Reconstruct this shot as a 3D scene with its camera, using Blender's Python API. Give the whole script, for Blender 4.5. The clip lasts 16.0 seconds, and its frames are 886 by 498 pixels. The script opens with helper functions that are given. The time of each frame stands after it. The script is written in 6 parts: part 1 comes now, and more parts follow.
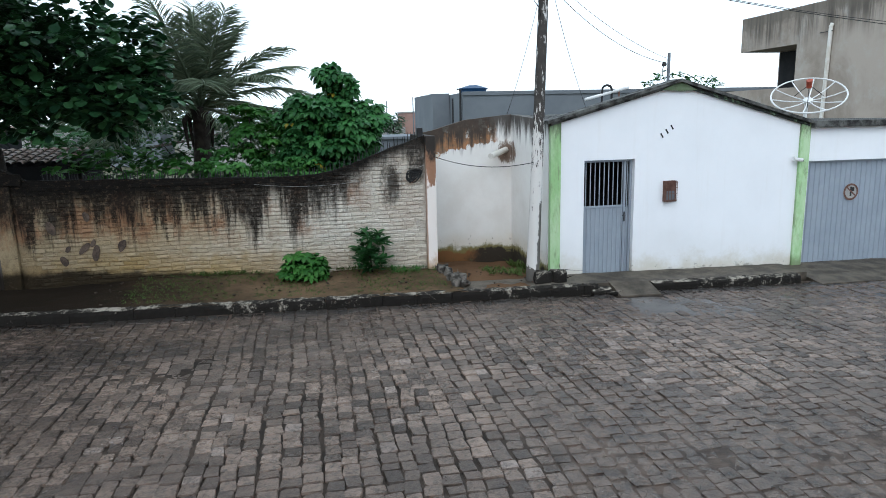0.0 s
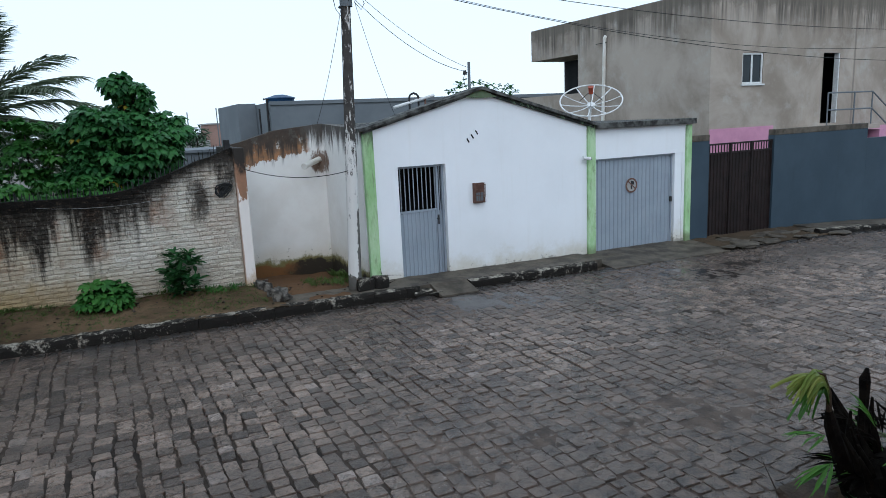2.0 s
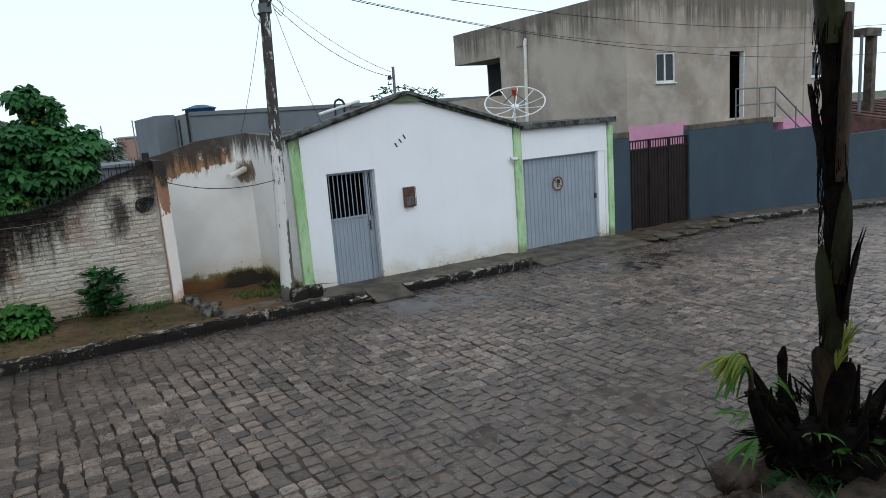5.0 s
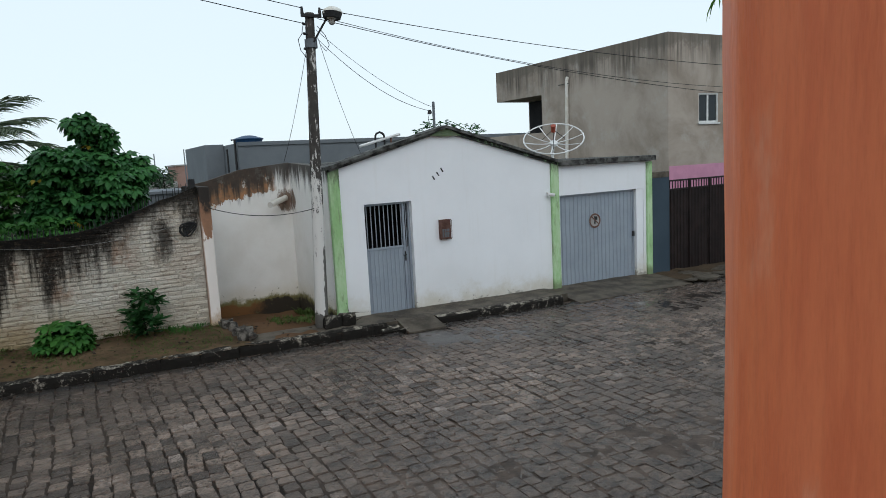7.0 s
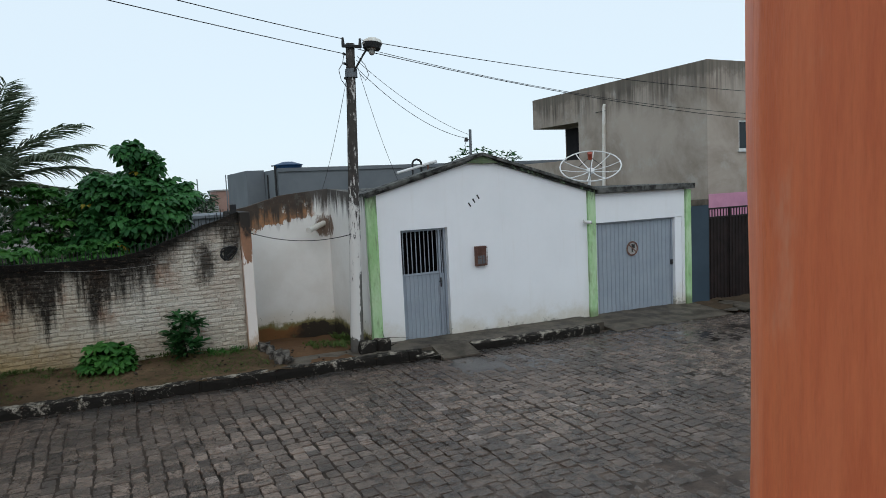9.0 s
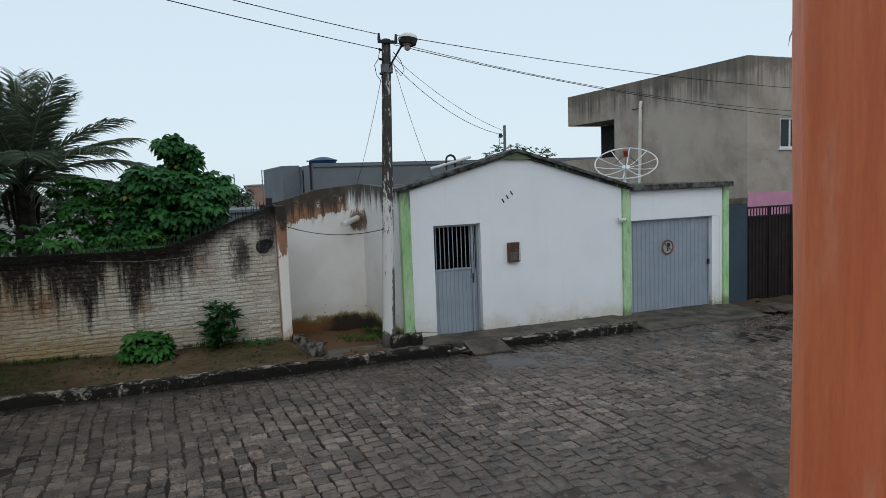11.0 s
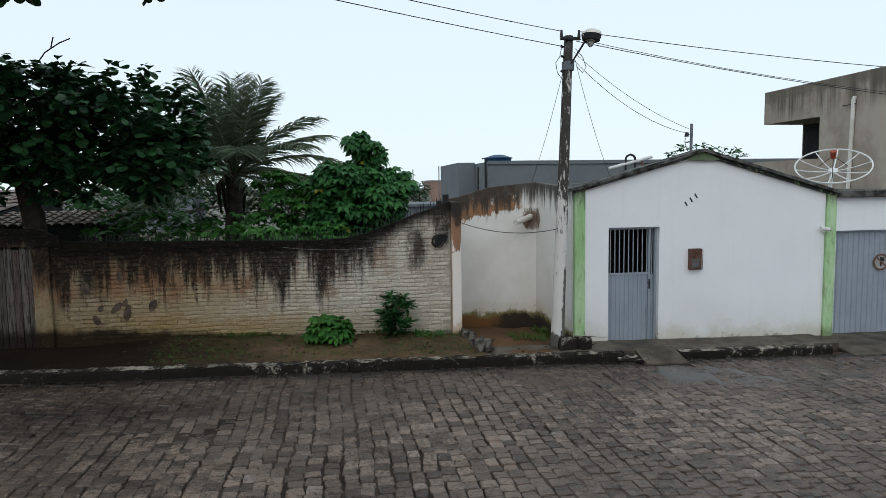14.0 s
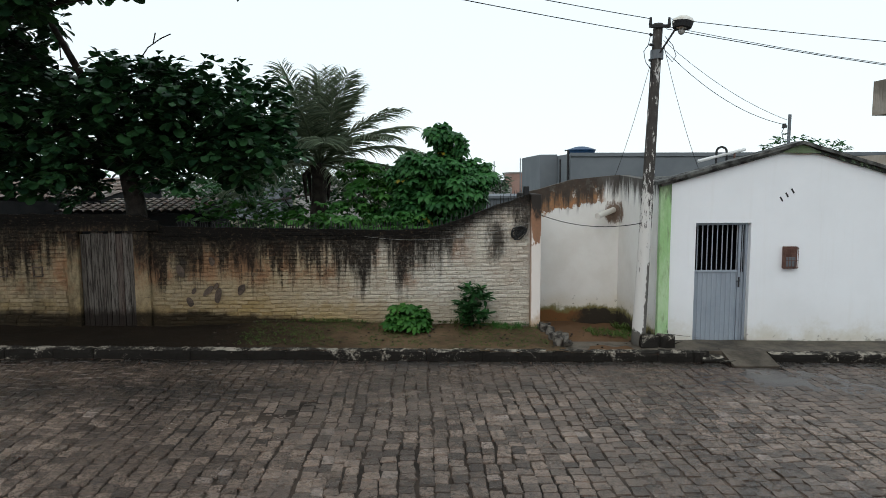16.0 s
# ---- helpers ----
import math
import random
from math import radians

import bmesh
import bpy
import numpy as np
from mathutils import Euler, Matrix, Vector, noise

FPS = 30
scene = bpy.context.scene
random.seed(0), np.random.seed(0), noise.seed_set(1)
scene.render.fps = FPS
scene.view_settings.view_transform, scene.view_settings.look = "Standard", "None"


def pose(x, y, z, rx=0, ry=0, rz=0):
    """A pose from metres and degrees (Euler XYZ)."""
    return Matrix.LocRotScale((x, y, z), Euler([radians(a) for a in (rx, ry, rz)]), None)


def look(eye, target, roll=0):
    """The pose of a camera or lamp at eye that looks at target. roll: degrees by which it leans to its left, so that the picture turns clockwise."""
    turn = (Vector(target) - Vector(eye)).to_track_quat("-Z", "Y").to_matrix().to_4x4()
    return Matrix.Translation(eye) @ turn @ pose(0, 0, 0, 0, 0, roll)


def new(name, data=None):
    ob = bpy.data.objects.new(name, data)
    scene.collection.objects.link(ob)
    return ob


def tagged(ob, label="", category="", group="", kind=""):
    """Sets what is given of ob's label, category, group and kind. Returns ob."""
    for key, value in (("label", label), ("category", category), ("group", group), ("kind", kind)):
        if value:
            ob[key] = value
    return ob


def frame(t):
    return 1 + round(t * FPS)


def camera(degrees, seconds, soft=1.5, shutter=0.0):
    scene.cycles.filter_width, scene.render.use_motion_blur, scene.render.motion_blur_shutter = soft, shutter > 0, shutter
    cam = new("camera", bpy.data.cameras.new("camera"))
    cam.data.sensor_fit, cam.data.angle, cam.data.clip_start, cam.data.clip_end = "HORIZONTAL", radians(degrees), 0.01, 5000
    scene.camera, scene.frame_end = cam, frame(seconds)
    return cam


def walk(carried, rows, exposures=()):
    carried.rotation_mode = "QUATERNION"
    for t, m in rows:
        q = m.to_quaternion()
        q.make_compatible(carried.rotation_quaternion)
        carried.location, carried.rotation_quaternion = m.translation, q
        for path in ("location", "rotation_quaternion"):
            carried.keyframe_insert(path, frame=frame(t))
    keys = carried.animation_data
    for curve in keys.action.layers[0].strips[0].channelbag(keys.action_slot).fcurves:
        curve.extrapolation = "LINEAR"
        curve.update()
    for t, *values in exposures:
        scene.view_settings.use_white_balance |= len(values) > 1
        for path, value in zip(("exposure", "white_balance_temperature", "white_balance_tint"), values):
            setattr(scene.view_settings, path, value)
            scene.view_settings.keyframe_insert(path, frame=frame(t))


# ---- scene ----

# ---- camera ----
cam = camera(66.9, 16.0, 0.3)
PATH = [
    (0, pose(0.009, 0.088, 3.026, 78.93, 1.26, -11.02)),
    (0.5, pose(0.009, 0.102, 3.017, 77.42, 2.42, -17.84)),
    (1, pose(0.005, 0.081, 3.025, 78.90, 1.77, -22.68)),
    (1.5, pose(0.004, 0.079, 3.028, 78.82, 2.42, -24.60)),
    (2, pose(0.004, 0.083, 3.027, 79.11, 2.57, -26.82)),
    (2.5, pose(0.002, 0.086, 3.024, 78.79, 3.13, -29.13)),
    (3, pose(0.012, 0.094, 3.020, 78.51, 3.88, -31.40)),
    (3.5, pose(0.011, 0.095, 3.023, 78.68, 4.03, -33.28)),
    (5.8, pose(-0.016, 0.029, 2.999, 80.05, 4.17, -32.36)),
    (6, pose(0.006, 0.012, 2.994, 80.77, 3.78, -31.60)),
    (6.5, pose(0.013, -0.032, 2.981, 82.70, 3.28, -29.96)),
    (7, pose(0.036, -0.026, 2.980, 82.34, 2.94, -29.38)),
    (7.5, pose(0.028, -0.035, 2.984, 81.79, 3.74, -27.49)),
    (8, pose(0.026, -0.043, 2.999, 83.00, 3.13, -27.44)),
    (10.5, pose(-0.001, -0.064, 2.983, 85.32, 2.12, -24.40)),
    (11, pose(-0.001, -0.065, 2.975, 84.54, 2.16, -23.51)),
    (11.5, pose(0.013, -0.054, 2.984, 85.81, 0.98, -22.90)),
    (12, pose(-0.007, -0.048, 2.981, 84.90, 1.06, -18.19)),
    (12.5, pose(-0.018, -0.034, 2.981, 84.63, 1.10, -13.76)),
    (13, pose(-0.006, -0.059, 2.998, 84.96, 1.08, -11.92)),
    (13.5, pose(-0.010, -0.016, 2.984, 84.63, 0.78, -11.00)),
    (14, pose(-0.021, -0.007, 2.990, 84.73, 0.80, -8.88)),
    (14.5, pose(-0.029, -0.014, 2.988, 84.76, 0.55, -6.98)),
    (15, pose(-0.026, -0.006, 2.972, 84.43, 0.28, -4.69)),
    (15.5, pose(-0.025, -0.006, 2.991, 84.55, 0.28, -3.64)),
    (16, pose(-0.012, -0.000, 2.986, 84.08, 0.22, -2.01)),
]
walk(cam, PATH, [(0.0, 0.82, 6000, 10), (0.5, 0.65, 5950, 10), (1.5, 0.42, 5750, 10), (3.5, 0.38, 5980, 10), (6.0, 0.27, 6250, 10), (7.0, 0.15, 6350, 10), (8.0, 0.1, 6300, 10), (10.5, -0.02, 6250, 10),
           (11.0, -0.07, 6250, 10), (12.0, -0.12, 6220, 10), (12.5, 0.0, 6330, 10), (13.5, 0.08, 6400, 10), (14.5, 0.25, 6450, 10), (16.0, 0.35, 6600, 10)])

# ---- light: a rainy, fully overcast sky ----
world = bpy.data.worlds.new("overcast")
scene.world = world
world.use_nodes = True
wn, wl = world.node_tree.nodes, world.node_tree.links
wn.clear()
w_out = wn.new("ShaderNodeOutputWorld")
w_bg = wn.new("ShaderNodeBackground")
w_sky = wn.new("ShaderNodeTexSky")
w_sky.sky_type = "NISHITA"
w_sky.sun_disc = False
w_sky.sun_elevation = radians(48)
w_sky.sun_rotation = radians(200)
w_mix = wn.new("ShaderNodeMix")
w_mix.data_type = "RGBA"
w_mix.inputs[0].default_value = 0.88
w_mix.inputs[7].default_value = (7.2, 8.25, 8.8, 1)
wl.new(w_sky.outputs[0], w_mix.inputs[6])
wl.new(w_mix.outputs[2], w_bg.inputs[0])
w_bg.inputs[1].default_value = 0.108
wl.new(w_bg.outputs[0], w_out.inputs[0])
sun_data = bpy.data.lights.new("sun", "SUN")
sun_data.energy = 0.6
sun_data.angle = radians(40)
sun_data.color = (1.0, 0.97, 0.93)
sun = new("sun", sun_data)
sun.matrix_world = look((0, 0, 0), (0.3, 0.7, -0.64))


# ---- materials ----
class Nodes:
    """A short hand for node materials laid out in world metres."""

    def __init__(self, name, rough=0.8, metal=0.0, spec=0.2):
        self.m = bpy.data.materials.new(name)
        self.m.use_nodes = True
        self.t = self.m.node_tree
        self.b = self.t.nodes["Principled BSDF"]
        self.b.inputs["Roughness"].default_value = rough
        self.b.inputs["Metallic"].default_value = metal
        self.b.inputs["Specular IOR Level"].default_value = spec
        self.pos = self.t.nodes.new("ShaderNodeNewGeometry").outputs["Position"]

    def put(self, value, socket):
        if hasattr(value, "is_output"):
            self.t.links.new(value, socket)
        elif isinstance(value, (tuple, list)) and len(value) == 3 and socket.type == "RGBA":
            socket.default_value = (*value, 1)
        else:
            socket.default_value = value

    def scaled(self, sx, sy, sz, src=None):
        n = self.t.nodes.new("ShaderNodeMapping")
        n.inputs["Scale"].default_value = (sx, sy, sz)
        self.t.links.new(src or self.pos, n.inputs[0])
        return n.outputs[0]

    def noise(self, scale, detail=3.0, rough=0.6, src=None, distort=0.0):
        n = self.t.nodes.new("ShaderNodeTexNoise")
        n.inputs["Scale"].default_value = scale
        n.inputs["Detail"].default_value = detail
        n.inputs["Roughness"].default_value = rough
        n.inputs["Distortion"].default_value = distort
        self.t.links.new(src or self.pos, n.inputs["Vector"])
        return n.outputs["Fac"]

    def step(self, v, lo, hi, a=0.0, b=1.0):
        n = self.t.nodes.new("ShaderNodeMapRange")
        n.interpolation_type = "SMOOTHSTEP"
        for k, x in enumerate((v, lo, hi, a, b)):
            self.put(x, n.inputs[k])
        return n.outputs[0]

    def math(self, op, a, b=0.0):
        n = self.t.nodes.new("ShaderNodeMath")
        n.operation = op
        self.put(a, n.inputs[0])
        self.put(b, n.inputs[1])
        return n.outputs[0]

    def axis(self, k):
        n = self.t.nodes.new("ShaderNodeSeparateXYZ")
        self.t.links.new(self.pos, n.inputs[0])
        return n.outputs[k]

    def mix(self, f, a, b):
        n = self.t.nodes.new("ShaderNodeMix")
        n.data_type = "RGBA"
        self.put(f, n.inputs[0])
        self.put(a, n.inputs[6])
        self.put(b, n.inputs[7])
        return n.outputs[2]

    def times(self, a, b):
        n = self.t.nodes.new("ShaderNodeMix")
        n.data_type = "RGBA"
        n.blend_type = "MULTIPLY"
        n.inputs[0].default_value = 1.0
        self.put(a, n.inputs[6])
        self.put(b, n.inputs[7])
        return n.outputs[2]

    def random(self, island=False):
        if island:
            return self.t.nodes.new("ShaderNodeNewGeometry").outputs["Random Per Island"]
        return self.t.nodes.new("ShaderNodeObjectInfo").outputs["Random"]

    def done(self, colour, rough=None, bump=None, strength=0.3, distance=0.01):
        self.put(colour, self.b.inputs["Base Color"])
        if rough is not None:
            self.put(rough, self.b.inputs["Roughness"])
        if bump is not None:
            n = self.t.nodes.new("ShaderNodeBump")
            n.inputs["Strength"].default_value = strength
            n.inputs["Distance"].default_value = distance
            self.put(bump, n.inputs["Height"])
            self.t.links.new(n.outputs[0], self.b.inputs["Normal"])
        return self.m


def simple(name, a, b, scale=6.0, rough=0.7, metal=0.0, fine=60.0, strength=0.25, distance=0.004):
    """Two tones in large patches, with a fine grain."""
    k = Nodes(name, rough, metal)
    big = k.step(k.noise(scale, 4, 0.6), 0.35, 0.65)
    grain = k.noise(fine, 3, 0.7)
    col = k.mix(k.math("MULTIPLY", grain, 0.35), k.mix(big, a, b), tuple(x * 0.6 for x in a))
    return k.done(col, None, grain, strength, distance)


def plaster(name, base, dirt, stain, base_z, grime=0.5):
    """Limewashed plaster: faint blotches, splashed dirt low down, thin streaks."""
    k = Nodes(name, 0.85, 0, 0.3)
    blot = k.step(k.noise(0.9, 5, 0.65), 0.35, 0.7)
    col = k.mix(k.math("MULTIPLY", blot, 0.35), base, dirt)
    streak = k.noise(3.0, 4, 0.7, k.scaled(2.2, 2.2, 0.12))
    col = k.mix(k.math("MULTIPLY", k.step(streak, 0.55, 0.75), 0.10 * grime), col, stain)
    h = k.math("SUBTRACT", k.axis(2), base_z)
    rag = k.math("ADD", h, k.math("MULTIPLY", k.math("SUBTRACT", k.noise(1.7, 5, 0.7), 0.5), -0.9))
    low = k.step(rag, 0.02, 0.42, 1.0, 0.0)
    col = k.mix(k.math("MULTIPLY", low, grime), col, stain)
    wash = k.step(k.math("ADD", h, k.math("MULTIPLY", k.math("SUBTRACT", k.noise(0.8, 4, 0.6), 0.5), 1.2)), 0.1, 1.1, 0.30 * grime, 0.0)
    col = k.mix(wash, col, (0.52, 0.49, 0.42))
    moss = k.math("ADD", h, k.math("MULTIPLY", k.math("SUBTRACT", k.noise(3.1, 6, 0.78, k.scaled(1, 1, 1.6)), 0.545), -1.1))
    col = k.mix(k.step(moss, 0.02, 0.07, 0.9 * grime, 0.0), col, (0.06, 0.05, 0.03))
    chip = k.math("MULTIPLY", k.step(k.noise(8, 5, 0.8), 0.68, 0.71), k.step(h, 0.1, 0.8, 1.0, 0.0))
    col = k.mix(chip, col, (0.16, 0.12, 0.07))
    fine = k.noise(45, 4, 0.7)
    return k.done(col, None, fine, 0.2, 0.004)


M = {}
M["white"] = plaster("white_plaster", (0.79, 0.80, 0.82), (0.70, 0.71, 0.73), (0.45, 0.38, 0.24), 0.13, 0.55)
k = Nodes("mouldy_green_trim", 0.85)
gm = k.step(k.noise(4.0, 5, 0.75), 0.34, 0.48)
M["mouldy_green"] = k.done(k.mix(gm, (0.24, 0.34, 0.21), (0.03, 0.033, 0.03)), None, k.noise(40, 4, 0.7), 0.3, 0.005)
k = Nodes("green_trim_paint", 0.75, 0, 0.15)
gc = k.mix(k.step(k.noise(3.5, 5, 0.7, k.scaled(1, 1, 0.4)), 0.35, 0.65), (0.30, 0.50, 0.23), (0.46, 0.62, 0.38))
gw = k.step(k.noise(6, 6, 0.78, k.scaled(1.5, 1.5, 0.3)), 0.52, 0.66, 0.0, 0.7)
gc = k.mix(gw, gc, (0.20, 0.26, 0.14))
gd = k.step(k.math("ADD", k.axis(2), k.math("MULTIPLY", k.math("SUBTRACT", k.noise(5, 5, 0.75, k.scaled(1.5, 1.5, 0.3)), 0.5), 1.8)), 2.45, 3.0, 0.0, 0.8)
gc = k.mix(gd, gc, (0.055, 0.06, 0.04))
gf = k.step(k.math("ADD", k.axis(2), k.math("MULTIPLY", k.noise(4, 5, 0.75), 0.3)), 0.25, 0.5, 0.7, 0.0)
M["green"] = k.done(k.mix(gf, gc, (0.10, 0.11, 0.05)), None, k.noise(40, 4, 0.7), 0.3, 0.005)
M["steel"] = simple("grey_painted_steel", (0.33, 0.37, 0.42), (0.29, 0.33, 0.38), 2, 0.45, 0.2, 80, 0.1)
M["bar"] = simple("steel_bar", (0.36, 0.40, 0.45), (0.28, 0.31, 0.35), 6, 0.45, 0.3)
# near-black: on backing panels it paints the darkness of unlit rooms
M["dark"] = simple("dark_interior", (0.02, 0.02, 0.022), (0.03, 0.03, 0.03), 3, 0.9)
M["tile"] = simple("mouldy_roof_edge", (0.022, 0.021, 0.020), (0.15, 0.15, 0.14), 6, 0.9, 0, 40, 0.5, 0.01)
M["concrete"] = simple("wet_concrete", (0.050, 0.041, 0.031), (0.130, 0.108, 0.083), 3.2, 0.6, 0, 30, 0.6, 0.010)
M["brown_gate"] = simple("brown_gate_paint", (0.012, 0.0075, 0.007), (0.021, 0.013, 0.012), 3, 0.5)
M["pink"] = simple("pink_paint", (0.62, 0.30, 0.42), (0.55, 0.26, 0.37), 3, 0.8)
M["white_metal"] = simple("white_metal", (0.75, 0.75, 0.74), (0.62, 0.62, 0.60), 8, 0.5)
M["black"] = simple("black_plastic", (0.02, 0.02, 0.022), (0.03, 0.03, 0.03), 8, 0.5)
M["blue_tank"] = simple("blue_tank_plastic", (0.012, 0.046, 0.11), (0.016, 0.055, 0.125), 4, 0.45)
M["far_grey"] = simple("grey_house_paint", (0.14, 0.155, 0.17), (0.17, 0.185, 0.2), 0.6, 0.8)
# brick paled, with distance haze mixed into its colour
M["far_brick"] = simple("far_red_brick", (0.31, 0.19, 0.155), (0.36, 0.23, 0.19), 1.2, 0.9, 0, 12)
M["far_white"] = simple("far_pale_wall", (0.36, 0.35, 0.33), (0.27, 0.26, 0.25), 0.8, 0.9)
M["rust"] = simple("rusty_iron", (0.105, 0.052, 0.040), (0.17, 0.095, 0.075), 9, 0.8)
M["pvc"] = simple("weathered_white_pipe", (0.72, 0.70, 0.65), (0.6, 0.56, 0.48), 4, 0.5)
M["wire"] = simple("black_cable", (0.02, 0.02, 0.02), (0.035, 0.035, 0.035), 4, 0.6)
M["red"] = simple("orange_red_plastic", (0.40, 0.085, 0.045), (0.28, 0.06, 0.035), 5, 0.5)
M["glass"] = Nodes("window_glass", 0.06, 0.0, 0.25).done((0.012, 0.018, 0.022))


def blue_wall_paint():
    k = Nodes("blue_grey_paint", 0.6)
    blot = k.step(k.noise(0.8, 5, 0.6), 0.35, 0.7)
    col = k.mix(blot, (0.032, 0.050, 0.068), (0.043, 0.064, 0.084))
    wet = k.step(k.noise(2.0, 4, 0.7, k.scaled(1.5, 1.5, 0.2)), 0.55, 0.75)
    col = k.mix(k.math("MULTIPLY", wet, 0.4), col, (0.026, 0.040, 0.052))
    return k.done(col, None, k.noise(40, 3, 0.7), 0.2, 0.004)


M["blue"] = blue_wall_paint()


def render_coat():
    """Bare cement render of the unfinished house: patchy, with wet runs from the parapet."""
    k = Nodes("cement_render", 0.85)
    a = k.step(k.noise(0.45, 6, 0.65, None, 0.6), 0.35, 0.68)
    col = k.mix(a, (0.41, 0.352, 0.298), (0.265, 0.220, 0.178))
    b = k.step(k.noise(1.6, 5, 0.7), 0.5, 0.72)
    col = k.mix(k.math("MULTIPLY", b, 0.6), col, (0.43, 0.40, 0.36))
    run = k.noise(2.0, 4, 0.75, k.scaled(1.6, 1.6, 0.07))
    rag = k.math("ADD", k.axis(2), k.math("MULTIPLY", k.noise(1.5, 3, 0.6, k.scaled(1, 1, 0.05)), 1.6))
    top = k.step(rag, 5.7, 6.7)
    run = k.math("MULTIPLY", k.step(run, 0.38, 0.62), top)
    col = k.mix(run, col, (0.105, 0.09, 0.075))
    crown = k.step(k.math("ADD", k.axis(2), k.math("MULTIPLY", k.math("SUBTRACT", k.noise(2.2, 5, 0.75), 0.5), 0.9)), 5.75, 6.05, 0.0, 0.75)
    col = k.mix(crown, col, (0.14, 0.12, 0.098))
    for jx in (21.95, 24.8):
        d = k.math("ABSOLUTE", k.math("SUBTRACT", k.math("ADD", k.axis(0), k.math("MULTIPLY", k.noise(3, 4, 0.7), 0.08)), jx + 0.04))
        col = k.mix(k.step(d, 0.02, 0.07, 0.55, 0.0), col, (0.13, 0.11, 0.09))
    return k.done(col, None, k.noise(30, 4, 0.7), 0.3, 0.006)


M["render"] = render_coat()


def old_wall(name, brick):
    """Flaking limewash, ochre damp and black mould that hangs from the coping."""
    k = Nodes(name, 0.92, 0, 0.08)
    x, z = k.axis(0), k.axis(2)
    wide = k.noise(1.1, 5, 0.7)
    pale = k.mix(k.noise(4.0, 4, 0.7), (0.80, 0.76, 0.69), (0.56, 0.51, 0.43))
    ochre = k.mix(k.noise(5.0, 5, 0.7, k.scaled(1, 1, 2.0)), (0.52, 0.40, 0.23), (0.28, 0.19, 0.09))
    left = k.step(k.math("ADD", x, k.math("MULTIPLY", k.math("SUBTRACT", wide, 0.5), 3.0)), -3.2, 0.4, 0.9, 0.05)
    col = k.mix(left, pale, ochre)
    low = k.step(k.math("ADD", z, k.math("MULTIPLY", k.math("SUBTRACT", k.noise(2.1, 5, 0.7), 0.5), 0.9)), 0.55, 1.0, 0.75, 0.0)
    col = k.mix(k.math("MULTIPLY", low, k.step(x, -1.6, 1.0, 1.0, 0.25)), col, (0.36, 0.24, 0.085))
    # towards the left the tree's shade is painted in, broken up by noise
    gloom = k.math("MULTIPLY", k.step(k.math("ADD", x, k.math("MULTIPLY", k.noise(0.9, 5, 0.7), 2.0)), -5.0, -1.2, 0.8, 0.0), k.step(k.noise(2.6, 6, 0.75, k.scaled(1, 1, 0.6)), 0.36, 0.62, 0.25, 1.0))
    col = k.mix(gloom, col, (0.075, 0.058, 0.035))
    if brick > 0:
        col = k.mix(k.math("MULTIPLY", k.random(brick == 2), 0.35), col, (0.46, 0.38, 0.28))
    if brick == 0:
        col = k.mix(0.30, col, (0.16, 0.12, 0.08))
    # reddish weeping stains half way up
    band = k.math("MULTIPLY", k.step(z, 0.9, 1.25), k.step(x, 0.5, 1.2, 1.0, 0.25))
    rust = k.math("MULTIPLY", k.step(k.noise(1.5, 6, 0.72, k.scaled(1, 1, 0.6)), 0.46, 0.62), band)
    col = k.mix(k.math("MULTIPLY", rust, 0.75), col, (0.30, 0.145, 0.075))
    # black mould in long drips
    crest = k.math("ADD", k.step(x, -0.2, 2.0, 2.12, 2.74), k.step(x, -5.2, -4.5, 0.28, 0.0))
    drop = k.math("SUBTRACT", crest, z)
    drip = k.step(k.noise(1.5, 4, 0.7, k.scaled(1.2, 1.2, 0.10)), 0.36, 0.66)
    thin = k.step(k.noise(5.0, 4, 0.75, k.scaled(1.3, 1.3, 0.08)), 0.38, 0.66)
    reach = k.step(x, -0.8, 1.0, 0.68, 0.28)
    hang = k.math("ADD", k.math("ADD", k.math("MULTIPLY", drip, reach), k.math("MULTIPLY", thin, k.math("MULTIPLY", reach, 0.8))), k.step(x, 0.3, 1.2, 0.24, 0.04))
    hang = k.math("ADD", hang, k.math("MULTIPLY", k.math("SUBTRACT", k.noise(7, 6, 0.85, k.scaled(1.3, 1.3, 0.6)), 0.5), 0.75))
    mould = k.step(k.math("SUBTRACT", drop, hang), -0.34, 0.34, 0.97, 0.0)
    speck = k.step(k.noise(13, 6, 0.8, k.scaled(1.2, 1, 0.8)), 0.34, 0.52, 0.72, 1.0)
    col = k.mix(k.math("MULTIPLY", mould, speck), col, (0.017, 0.014, 0.012))
    col = k.mix(k.step(k.math("ADD", drop, k.math("MULTIPLY", k.noise(6, 4, 0.7), -0.2)), 0.02, 0.26, 0.94, 0.0), col, (0.010, 0.009, 0.008))
    for bx, bz, rx, rz in ((1.36, 1.92, 0.22, 0.38), (1.84, 2.35, 0.22, 0.42), (-4.28, 1.40, 0.14, 0.22)):
        d = k.math("ADD", k.math("POWER", k.math("MULTIPLY", k.math("SUBTRACT", x, bx), 1 / rx), 2.0), k.math("POWER", k.math("MULTIPLY", k.math("SUBTRACT", z, bz), 1 / rz), 2.0))
        d = k.math("ADD", d, k.math("MULTIPLY", k.math("SUBTRACT", k.noise(7, 5, 0.8, k.scaled(1.4, 1.4, 0.4)), 0.5), 5.0))
        col = k.mix(k.step(d, -0.2, 1.5, 0.9, 0.0), col, (0.035, 0.03, 0.026))
